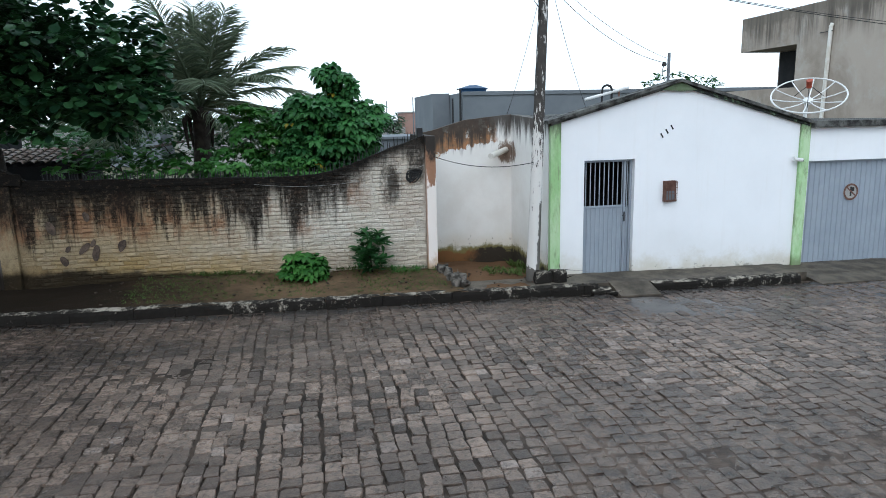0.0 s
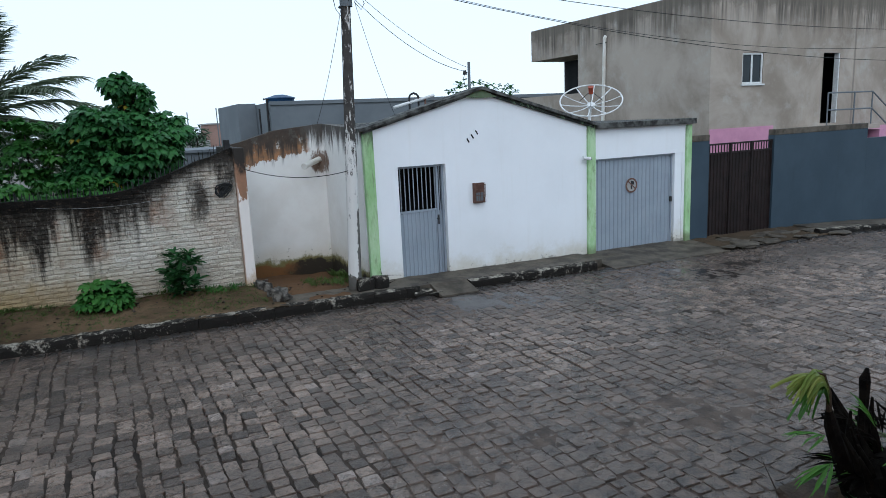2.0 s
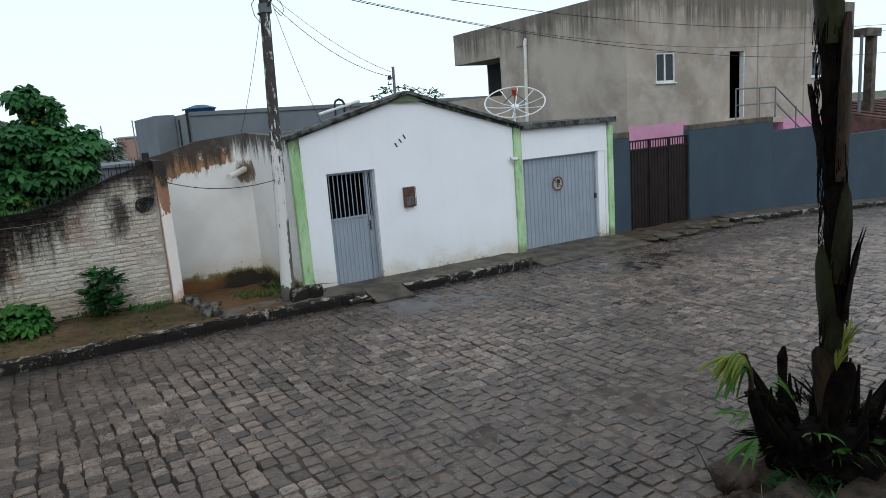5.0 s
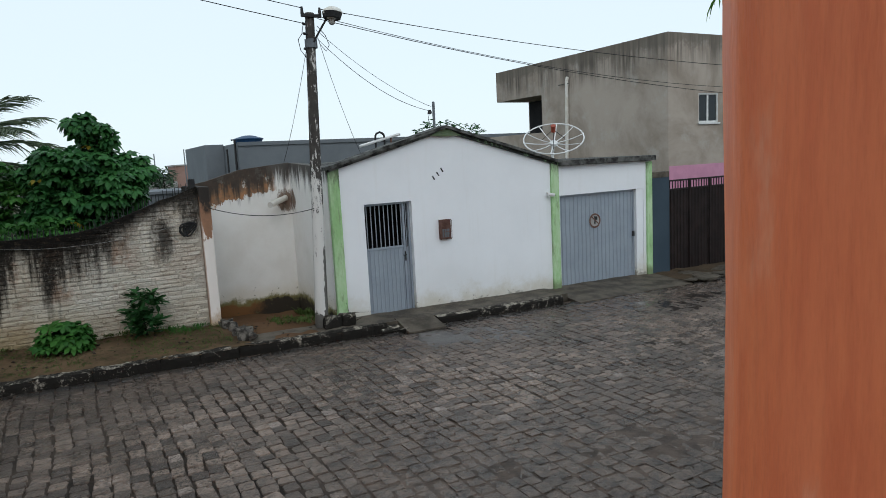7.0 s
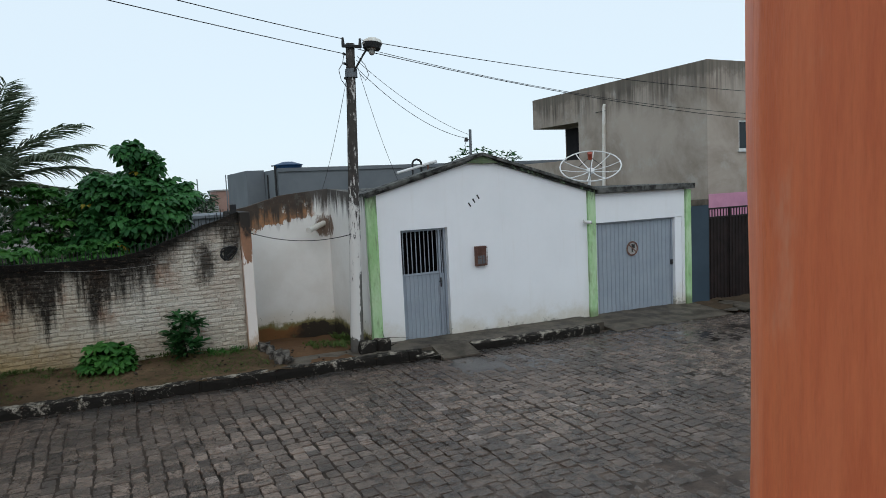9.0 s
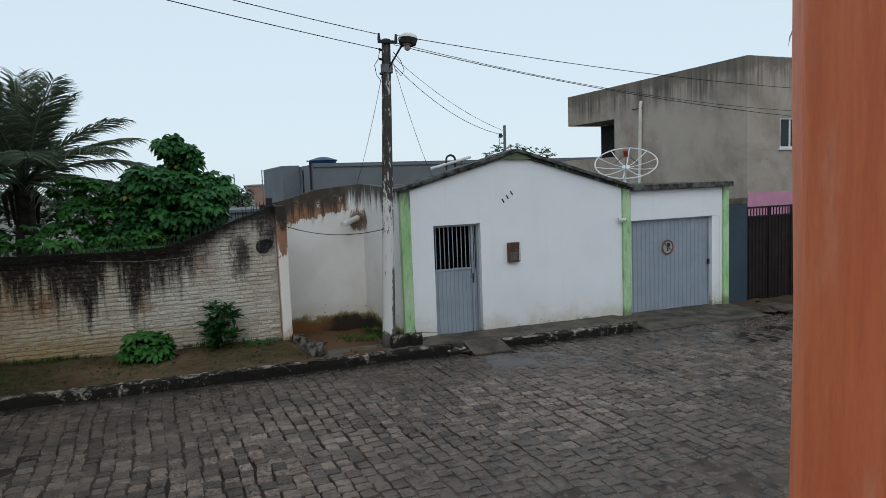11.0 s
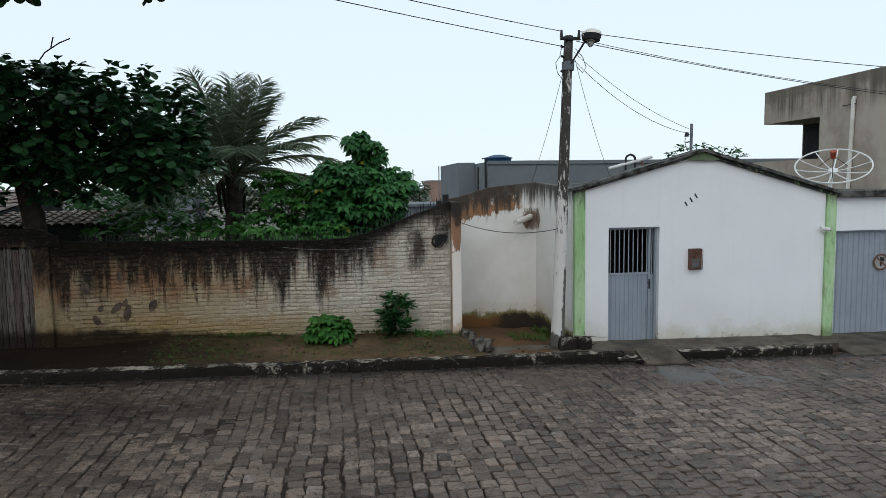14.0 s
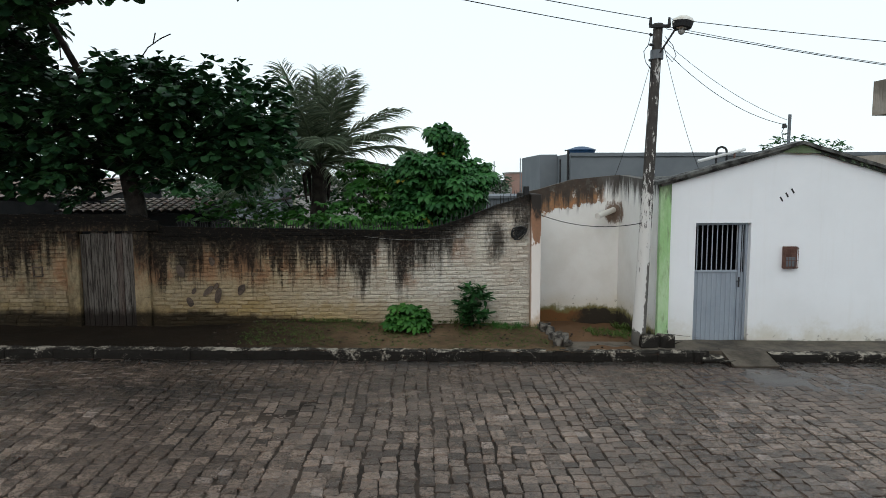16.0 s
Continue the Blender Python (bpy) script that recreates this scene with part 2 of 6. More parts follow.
    # near-black foot with a ragged edge, taller towards the left
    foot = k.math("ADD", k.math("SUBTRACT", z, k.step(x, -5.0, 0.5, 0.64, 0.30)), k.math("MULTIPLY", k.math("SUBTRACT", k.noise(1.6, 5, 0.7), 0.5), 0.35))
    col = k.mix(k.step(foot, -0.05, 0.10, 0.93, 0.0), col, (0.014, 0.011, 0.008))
    pit = k.step(k.noise(15, 6, 0.8, k.scaled(0.7, 1, 1.7)), 0.54, 0.68)
    col = k.mix(k.math("MULTIPLY", pit, 0.72), col, (0.10, 0.07, 0.045))
    return k.done(col, None, k.noise(22, 6, 0.85), 1.0, 0.03)


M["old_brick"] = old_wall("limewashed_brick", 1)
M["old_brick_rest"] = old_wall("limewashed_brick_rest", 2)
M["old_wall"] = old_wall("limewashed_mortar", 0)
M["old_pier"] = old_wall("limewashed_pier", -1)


def alcove_plaster():
    """White plaster, peeled to red render under a black crest, mossy and rotten at the foot."""
    k = Nodes("flaking_white_plaster", 0.85, 0, 0.3)
    z, x, y = k.axis(2), k.axis(0), k.axis(1)
    col = k.mix(k.step(k.noise(1.1, 5, 0.65), 0.35, 0.7), (0.80, 0.79, 0.76), (0.72, 0.70, 0.66))
    crest = k.step(x, 1.6, 4.4, 2.66, 3.10)
    drop = k.math("SUBTRACT", crest, z)
    rag = k.math("MULTIPLY", k.math("SUBTRACT", k.noise(3.2, 6, 0.72, k.scaled(1.3, 1.3, 0.55)), 0.5), 0.75)
    side = k.step(k.math("ADD", x, rag), 3.62, 3.82, 1.0, 0.0)
    peel = k.math("MULTIPLY", k.step(k.math("ADD", drop, rag), 0.47, 0.50, 1.0, 0.0), side)
    tone = k.mix(k.step(k.noise(8, 5, 0.75), 0.4, 0.6), (0.36, 0.18, 0.085), (0.20, 0.13, 0.085))
    col = k.mix(peel, col, tone)
    patch = k.math("MULTIPLY", peel, k.step(k.noise(5.5, 5, 0.7), 0.57, 0.60))
    col = k.mix(patch, col, (0.66, 0.62, 0.55))
    # black crest with drips
    drip = k.step(k.noise(4.5, 5, 0.75, k.scaled(1.4, 1.4, 0.10)), 0.34, 0.68)
    d2 = k.math("SUBTRACT", drop, k.math("ADD", k.math("MULTIPLY", drip, 0.42), 0.17))
    col = k.mix(k.step(d2, -0.20, 0.16, 0.95, 0.0), col, k.mix(k.noise(10, 5, 0.75), (0.018, 0.015, 0.013), (0.075, 0.06, 0.048)))
    # dark rot round the drain spout
    far = k.math("ADD", k.math("POWER", k.math("MULTIPLY", k.math("SUBTRACT", x, 3.98), 3.6), 2.0), k.math("POWER", k.math("MULTIPLY", k.math("SUBTRACT", z, 2.30), 3.2), 2.0))
    far = k.math("ADD", far, k.math("MULTIPLY", k.math("SUBTRACT", k.noise(6, 5, 0.75, k.scaled(1.4, 1.4, 0.5)), 0.5), 2.4))
    far = k.math("ADD", far, k.step(y, 13.2, 13.5, 2.0, 0.0))
    col = k.mix(k.step(far, 0.3, 0.7, 0.9, 0.0), col, k.mix(k.noise(12, 4, 0.7), (0.04, 0.03, 0.022), (0.24, 0.13, 0.07)))
    # foot: moss above, bare red earth and black rot below
    low = k.math("ADD", z, k.math("MULTIPLY", k.math("SUBTRACT", k.noise(2.4, 6, 0.75), 0.5), -0.55))
    col = k.mix(k.step(low, 0.22, 0.75, 0.35, 0.0), col, (0.52, 0.42, 0.22))
    col = k.mix(k.step(low, 0.30, 0.40, 0.95, 0.0), col, (0.17, 0.15, 0.045))
    col = k.mix(k.step(low, 0.22, 0.30, 1.0, 0.0), col, k.mix(k.step(k.math("ADD", x, k.math("MULTIPLY", k.noise(2, 4, 0.7), 0.7)), 3.45, 3.75), (0.20, 0.095, 0.035), (0.035, 0.028, 0.02)))
    speck = k.math("MULTIPLY", k.step(k.noise(7, 5, 0.8), 0.62, 0.66), k.step(z, 0.35, 0.75, 1.0, 0.0))
    col = k.mix(speck, col, (0.10, 0.085, 0.04))
    return k.done(col, None, k.noise(30, 4, 0.7), 0.35, 0.006)


M["alcove"] = alcove_plaster()
k = Nodes("peeling_pier_plaster", 0.85)
pz = k.math("ADD", k.axis(2), k.math("MULTIPLY", k.math("SUBTRACT", k.noise(3.4, 6, 0.72, k.scaled(1, 1, 0.5)), 0.5), 1.3))
pc = k.mix(k.step(pz, 1.98, 2.03), (0.76, 0.70, 0.65), k.mix(k.noise(9, 4, 0.7), (0.38, 0.19, 0.11), (0.20, 0.12, 0.08)))
edge = k.step(k.math("ADD", k.axis(0), k.math("MULTIPLY", k.noise(5, 4, 0.7, k.scaled(1, 1, 0.3)), 0.06)), 2.02, 2.035, 0.8, 0.0)
pc = k.mix(edge, pc, (0.42, 0.27, 0.19))
pc = k.mix(k.step(pz, 2.22, 2.50), pc, (0.035, 0.03, 0.026))
pc = k.mix(k.step(pz, 0.45, 0.75, 0.75, 0.0), pc, (0.42, 0.27, 0.14))
M["pier"] = k.done(pc, None, k.noise(30, 4, 0.7), 0.5, 0.01)


def silt_film(k):
    """Where muddy water has left a thin film over stones and joints."""
    x, y = k.axis(0), k.axis(1)
    d = k.math("ADD", k.math("POWER", k.math("MULTIPLY", k.math("SUBTRACT", x, 4.6), 0.34), 2.0), k.math("POWER", k.math("MULTIPLY", k.math("SUBTRACT", y, 4.4), 0.5), 2.0))
    near = k.step(d, 0.0, 2.2, 0.24, 0.0)
    low = k.step(k.math("ADD", y, k.math("MULTIPLY", k.noise(0.7, 3, 0.6), 1.2)), 8.9, 10.4, 0.0, 0.24)
    n = k.math("ADD", k.math("ADD", k.noise(0.55, 6, 0.7, None, 0.4), near), low)
    n = k.math("ADD", n, k.math("MULTIPLY", k.math("SUBTRACT", k.noise(6, 4, 0.7), 0.5), 0.16))
    return k.step(n, 0.48, 0.74, 0.0, 0.85)


def stone_mat(name, island):
    """Wet granite setts: each stone its own tone, gloss where water stands."""
    k = Nodes(name, 0.4, 0, 0.5)
    r = k.random(island)
    col = k.mix(r, (0.070, 0.050, 0.039), (0.330, 0.240, 0.186))
    col = k.mix(k.step(r, 0.975, 0.985), col, (0.36, 0.28, 0.235))
    col = k.mix(k.math("MULTIPLY", k.step(k.noise(0.5, 4, 0.6), 0.4, 0.7), 0.6), col, (0.062, 0.044, 0.034))
    col = k.mix(k.step(k.noise(21, 6, 0.85), 0.44, 0.64, 0.0, 0.85), col, (0.022, 0.018, 0.015))
    col = k.mix(k.math("MULTIPLY", k.step(k.noise(60, 3, 0.7), 0.55, 0.75), 0.3), col, (0.30, 0.25, 0.215))
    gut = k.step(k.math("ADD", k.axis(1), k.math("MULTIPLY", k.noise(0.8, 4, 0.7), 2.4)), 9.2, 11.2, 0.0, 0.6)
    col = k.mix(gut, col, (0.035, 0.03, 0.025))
    # left stretch by the kerb: wet mud, with the tree's shade painted in
    mud_shade = k.math("MULTIPLY", k.step(k.math("ADD", k.axis(1), k.math("MULTIPLY", k.noise(0.9, 5, 0.7), 1.6)), 8.2, 10.0), k.step(k.math("ADD", k.axis(0), k.math("MULTIPLY", k.noise(0.6, 4, 0.7), 3.0)), -1.5, 3.0, 0.93, 0.0))
    col = k.mix(mud_shade, col, (0.016, 0.013, 0.011))
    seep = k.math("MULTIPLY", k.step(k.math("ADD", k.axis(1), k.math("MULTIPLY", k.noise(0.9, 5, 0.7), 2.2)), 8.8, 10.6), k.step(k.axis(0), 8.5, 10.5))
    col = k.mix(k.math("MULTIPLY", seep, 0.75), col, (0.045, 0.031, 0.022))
    wet = k.step(k.noise(0.42, 4, 0.6), 0.35, 0.68)
    rough = k.step(k.math("ADD", k.math("MULTIPLY", wet, 0.7), k.math("MULTIPLY", k.noise(9, 3, 0.6), 0.5)), 0.1, 0.95, 0.42, 0.09)
    film = silt_film(k)
    col = k.mix(film, col, k.mix(k.step(k.noise(4.5, 6, 0.8), 0.35, 0.65), (0.165, 0.118, 0.090), (0.040, 0.029, 0.023)))
    # near-black kerb line: gutter dirt and the kerb's shadow in one colour
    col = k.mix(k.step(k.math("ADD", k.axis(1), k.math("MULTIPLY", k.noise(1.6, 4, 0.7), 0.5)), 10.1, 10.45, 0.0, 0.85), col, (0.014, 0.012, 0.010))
    rough = k.math("ADD", k.math("MULTIPLY", rough, k.math("SUBTRACT", 1.0, k.math("MULTIPLY", film, 0.25))), 0.05)
    bump = k.math("MULTIPLY", k.noise(16, 6, 0.75), k.math("SUBTRACT", 1.0, k.math("MULTIPLY", film, 0.2)))
    return k.done(col, rough, bump, 1.0, 0.022)


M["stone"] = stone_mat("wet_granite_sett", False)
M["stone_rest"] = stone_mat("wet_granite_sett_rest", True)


def soil_mat(name, a, b, c, rough):
    k = Nodes(name, rough, 0, 0.25)
    col = k.mix(k.step(k.noise(1.3, 5, 0.7), 0.35, 0.65), a, b)
    col = k.mix(k.math("MULTIPLY", k.step(k.noise(7, 5, 0.75), 0.5, 0.65), 0.8), col, c)
    return k.done(col, None, k.noise(24, 5, 0.75), 0.7, 0.02)


k = Nodes("wet_sandy_joint", 0.6, 0, 0.15)
jc = k.mix(k.step(k.noise(1.3, 5, 0.7), 0.35, 0.65), (0.018, 0.014, 0.011), (0.062, 0.046, 0.035))
film = silt_film(k)
jc = k.mix(film, jc, k.mix(k.step(k.noise(4.5, 6, 0.8), 0.35, 0.65), (0.140, 0.100, 0.076), (0.036, 0.026, 0.021)))
M["joint"] = k.done(jc, k.step(film, 0.0, 1.0, 0.75, 0.45), k.noise(20, 5, 0.75), 0.8, 0.014)
k = Nodes("red_brown_soil", 0.85, 0, 0.05)
sc = k.mix(k.step(k.noise(1.3, 5, 0.7), 0.35, 0.65), (0.150, 0.098, 0.058), (0.080, 0.053, 0.032))
sc = k.mix(k.math("MULTIPLY", k.step(k.noise(7, 5, 0.75), 0.52, 0.64), 0.8), sc, (0.045, 0.05, 0.02))
sc = k.mix(k.step(k.math("ADD", k.axis(0), k.noise(2.0, 4, 0.7)), 2.7, 3.0, 0.0, 0.7), sc, k.mix(k.step(k.axis(0), 4.06, 4.14), (0.125, 0.066, 0.035), (0.05, 0.038, 0.028)))
# left end: wet soil, and tree shade put into its colour
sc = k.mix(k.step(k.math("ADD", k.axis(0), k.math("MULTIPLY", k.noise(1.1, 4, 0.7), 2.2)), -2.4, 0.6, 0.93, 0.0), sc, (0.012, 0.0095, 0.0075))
M["soil"] = k.done(sc, None, k.noise(24, 5, 0.75), 0.8, 0.025)
M["kerb"] = soil_mat("blackened_kerb_stone", (0.045, 0.042, 0.038), (0.03, 0.028, 0.025), (0.34, 0.31, 0.27), 0.55)
M["earth_far"] = soil_mat("yard_earth", (0.09, 0.075, 0.05), (0.07, 0.08, 0.04), (0.05, 0.06, 0.03), 0.9)


def orange_paint():
    k = Nodes("orange_wall_paint", 0.55, 0, 0.4)
    brush = k.noise(60, 5, 0.75, k.scaled(1, 1, 0.10))
    col = k.mix(k.step(brush, 0.35, 0.66), (0.90, 0.255, 0.105), (0.78, 0.19, 0.075))
    col = k.mix(k.math("MULTIPLY", k.step(k.noise(26, 5, 0.7, k.scaled(1, 1, 0.22)), 0.52, 0.72), 0.6), col, (0.90, 0.46, 0.30))
    return k.done(col, None, k.math("ADD", brush, k.math("MULTIPLY", k.noise(24, 4, 0.6, k.scaled(1, 1, 0.3)), 1.5)), 0.6, 0.004)


M["orange"] = orange_paint()


# ---- building blocks ----
def mesh_object(name, bm, mat, smooth=False):
    me = bpy.data.meshes.new(name)
    bm.normal_update()
    bm.to_mesh(me)
    bm.free()
    for m in mat if isinstance(mat, (list, tuple)) else [mat]:
        me.materials.append(m)
    if smooth:
        for p in me.polygons:
            p.use_smooth = True
    return new(name, me)


def part(name, bm, mat, parent, label="", smooth=False):
    ob = mesh_object(name, bm, mat, smooth)
    ob.parent = parent
    if parent is not None:
        ob.matrix_parent_inverse = Matrix.Translation(parent.matrix_basis.translation).inverted()
    if label:
        ob["label"] = label
    return ob


def thing(name, at, label, category, group="", kind=""):
    ob = new(name)
    ob.empty_display_size = 0.2
    ob.matrix_basis = Matrix.Translation(at)
    return tagged(ob, label, category, group, kind)


def box(bm, x0, x1, y0, y1, z0, z1, bevel=0.0, m=None):
    v = [bm.verts.new((x, y, z)) for z in (z0, z1) for y in (y0, y1) for x in (x0, x1)]
    fs = [bm.faces.new([v[i] for i in f]) for f in ((0, 2, 3, 1), (4, 5, 7, 6), (0, 1, 5, 4), (1, 3, 7, 5), (3, 2, 6, 7), (2, 0, 4, 6))]
    if m is not None:
        bmesh.ops.transform(bm, matrix=m, verts=v)
    if bevel:
        es = {e for f in fs for e in f.edges}
        bmesh.ops.bevel(bm, geom=list(es), offset=bevel, segments=2, affect="EDGES", profile=0.5)
    return bm


def a_box(x0, x1, y0, y1, z0, z1, bevel=0.0):
    return box(bmesh.new(), x0, x1, y0, y1, z0, z1, bevel)


def prism(bm, outline, y0, y1):
    """A solid from an outline in x and z, between y0 and y1."""
    a = [bm.verts.new((x, y0, z)) for x, z in outline]
    b = [bm.verts.new((x, y1, z)) for x, z in outline]
    bm.faces.new(a)
    bm.faces.new(b[::-1])
    for i in range(len(a)):
        j = (i + 1) % len(a)
        bm.faces.new((a[j], a[i], b[i], b[j]))
    bmesh.ops.recalc_face_normals(bm, faces=bm.faces)
    return bm


def tube(bm, pts, radii, n=8, cap=True):
    """A round limb along points, with a radius at each."""
    pts = [Vector(p) for p in pts]
    if not isinstance(radii, (list, tuple)):
        radii = [radii] * len(pts)
    rings, side = [], None
    for i, p in enumerate(pts):
        d = (pts[min(i + 1, len(pts) - 1)] - pts[max(i - 1, 0)]).normalized()
        if side is None:
            side = d.orthogonal().normalized()
        side = (side - d * side.dot(d)).normalized()
        up = d.cross(side)
        rings.append([bm.verts.new(p + radii[i] * (math.cos(a) * side + math.sin(a) * up)) for a in (2 * math.pi * k / n for k in range(n))])
    for r, s in zip(rings, rings[1:]):
        for k in range(n):
            bm.faces.new((r[k], r[(k + 1) % n], s[(k + 1) % n], s[k]))
    if cap:
        bm.faces.new(rings[0][::-1])
        bm.faces.new(rings[-1])
    return bm


def sag(a, b, drop, n=14):
    """Points of a cable that hangs between two places."""
    a, b = Vector(a), Vector(b)
    return [a.lerp(b, i / n) - Vector((0, 0, drop * 4 * (i / n) * (1 - i / n))) for i in range(n + 1)]


def cable(name, pts, r, label, mat="wire"):
    ob = mesh_object(name, tube(bmesh.new(), pts, r, 5), M[mat], True)
    return tagged(ob, label, "cable")


# ---- ground ----
def street_z(x):
    """The street falls gently along the houses, and faster past the brown gate."""
    xs = (-60, -7, 0, 5, 8, 12, 15, 18, 21, 25, 60)
    zs = (2.2, 0.29, 0.15, 0.06, 0.01, -0.05, -0.10, -0.27, -0.50, -0.80, -2.6)
    return float(np.interp(x, xs, zs))


KERB_Y = 10.35


def verge_z(x, y):
    """Height of the pavement and verge behind the kerb."""
    k = max(0.0, min(1.0, (y - KERB_Y) / 1.6))
    rise = 0.16 if x < 3.5 else (0.13 if x < 12 else 0.08)
    bank = float(np.interp(x, (-8, -4.5, -2.5, 1.5, 2.3, 4.0), (0.0, 0.0, 0.12, 0.10, 0.06, 0.0)))
    hollow = 0.22 * max(0.0, min(1.0, (y - 11.3) / 2.0)) * max(0.0, min(1.0, (x - 2.15) / 0.25))
    return street_z(x) + rise + bank * k - hollow


def sheet(name, xs, ys, height, mat, label, category, smooth=True):
    bm = bmesh.new()
    g = [[bm.verts.new((x, y, height(x, y))) for x in xs] for y in ys]
    for r, s in zip(g, g[1:]):
        for i in range(len(xs) - 1):
            bm.faces.new((r[i], r[i + 1], s[i + 1], s[i]))
    ob = mesh_object(name, bm, mat, smooth)
    return tagged(ob, label, category, kind="structure")


def spaced(a, b, step):
    n = max(1, round((b - a) / step))
    return [a + (b - a) * i / n for i in range(n + 1)]


sheet("ground", [-2000, -300, -60] + spaced(-40, 60, 4) + [300, 2000], [-2000, -60, -20, 0, 5, 11, 14, 20, 40, 100, 2000],
      lambda x, y: street_z(max(-40, min(x, 40))) - 0.35 - (0.0 if y < 40 else 2.5), M["earth_far"], "damp yard earth behind the walls", "ground")
road = sheet("road", spaced(-30, 45, 0.15), spaced(-1.2, KERB_Y + 0.1, 0.15), lambda x, y: street_z(x) - 0.017 + 0.019 * noise.noise((x * 0.45, y * 0.45, 2)) + 0.007 * noise.noise((x * 2.3, y * 2.3, 6)) + 0.013 * math.exp(-((x - 5.0) / 2.9) ** 2 - ((y - 4.3) / 2.0) ** 2), M["joint"],
             "wet sandy bedding between granite setts", "road")
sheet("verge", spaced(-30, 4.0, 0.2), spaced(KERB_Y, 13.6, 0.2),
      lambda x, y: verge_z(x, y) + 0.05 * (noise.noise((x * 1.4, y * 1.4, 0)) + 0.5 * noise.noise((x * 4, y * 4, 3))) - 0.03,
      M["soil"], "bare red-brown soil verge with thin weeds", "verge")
# ---- the white house ----
FY = 11.26


def wall_with_holes(bm, outline, holes, y0, y1):
    """An upright wall between y0 and y1; outline: x, z pairs of its top edge from left to right, with the floor at z0 of each hole's wall."""
    xs = sorted({x for x, _ in outline} | {v for h in holes for v in h[:2]})
    tx, tz = [p[0] for p in outline], [p[1] for p in outline]
    top = lambda x: float(np.interp(x, tx, tz))  # noqa: E731
    for a, b in zip(xs, xs[1:]):
        inside = [h for h in holes if h[0] <= a and h[1] >= b]
        spans = []
        z = -0.6
        for h in sorted(inside, key=lambda h: h[2]):
            if h[2] > z:
                spans.append((z, h[2], z, h[2]))
            z = h[3]
        spans.append((z, top(a), z, top(b)))
        for za0, za1, zb0, zb1 in spans:
            v = [bm.verts.new(p) for p in ((a, y0, za0), (b, y0, zb0), (b, y0, zb1), (a, y0, za1), (a, y1, za0), (b, y1, zb0), (b, y1, zb1), (a, y1, za1))]
            for f in ((0, 1, 2, 3), (5, 4, 7, 6), (3, 2, 6, 7), (0, 4, 5, 1), (0, 3, 7, 4), (1, 5, 6, 2)):
                bm.faces.new([v[i] for i in f])
    bmesh.ops.remove_doubles(bm, verts=bm.verts, dist=0.0005)
    bm.verts.index_update()
    seen = {}
    for f in bm.faces:
        seen.setdefault(tuple(sorted(v.index for v in f.verts)), []).append(f)
    bmesh.ops.delete(bm, geom=[f for fs in seen.values() if len(fs) > 1 for f in fs], context="FACES")
    bmesh.ops.recalc_face_normals(bm, faces=bm.faces)
    return bm


def prism_y(x0, x1, top):
    """A wall along y between x0 and x1 with the given top line (y, z)."""
    bm = bmesh.new()
    line = [(top[0][0], -0.5)] + list(top) + [(top[-1][0], -0.5)]
    a = [bm.verts.new((x0, y, z)) for y, z in line]
    b = [bm.verts.new((x1, y, z)) for y, z in line]
    bm.faces.new(a)
    bm.faces.new(b[::-1])
    for i in range(len(a)):
        j = (i + 1) % len(a)
        bm.faces.new((a[j], a[i], b[i], b[j]))
    bmesh.ops.recalc_face_normals(bm, faces=bm.faces)
    return bm


house = thing("house", (6.6, FY, 0.1), "small white gabled house with green trim", "house")
part("wall", wall_with_holes(bmesh.new(), [(4.12, 2.90), (6.43, 3.52), (9.05, 2.76)], [(4.70, 5.66, 0.13, 2.23)], FY, FY + 0.2), M["white"], house)
part("side_wall", prism_y(4.10, 4.28, [(FY + 0.2, 2.93), (13.7, 3.06), (14.4, 3.06), (14.6, 2.3), (20.0, 2.3)]), M["alcove"], house, "stained white side wall")
part("side_wall", a_box(8.86, 9.04, FY + 0.2, 20.0, -0.5, 2.2), M["white"], house)
part("back_wall", prism(bmesh.new(), [(4.1, -0.5), (9.04, -0.5), (9.04, 2.2), (6.43, 3.0), (4.1, 2.3)], 20.0, 20.2), M["white"], house)
# added backing, its black colour stands for the unlit hallway
part("inner_panel", a_box(4.3, 8.8, FY + 1.4, FY + 1.5, 0.0, 2.7), M["dark"], house, "near-black panel painted as the unlit hallway behind the gate")
part("pilaster", a_box(4.06, 4.25, FY - 0.045, FY + 0.05, -0.1, 2.95, 0.008), M["green"], house, "green painted corner pilaster")
part("pilaster", a_box(8.95, 9.15, FY - 0.05, FY + 0.05, -0.1, 2.78, 0.008), M["green"], house, "green painted corner pilaster")


def roof_slope(xa, za, xb, zb, y0, y1, thick):
    return prism(bmesh.new(), [(xa, za), (xb, zb), (xb, zb + thick), (xa, za + thick)], y0, y1)


part("roof", roof_slope(4.2, 2.30, 6.43, 3.00, FY + 0.2, 20.0, 0.05), M["tile"], house, "weathered fibre-cement roof sheet")
part("roof", roof_slope(6.43, 3.00, 8.95, 2.22, FY + 0.2, 20.0, 0.05), M["tile"], house, "weathered fibre-cement roof sheet")
part("gable_coping", roof_slope(3.98, 2.88, 6.43, 3.555, FY - 0.13, FY + 0.22, 0.055), M["tile"], house, "blackened gable coping")
part("gable_coping", roof_slope(6.43, 3.555, 9.18, 2.76, FY - 0.13, FY + 0.22, 0.055), M["tile"], house, "blackened gable coping")
part("gable_trim", roof_slope(4.06, 2.85, 6.43, 3.50, FY - 0.06, FY + 0.02, 0.075), M["tile"], house, "blackened moulding under the roof edge")
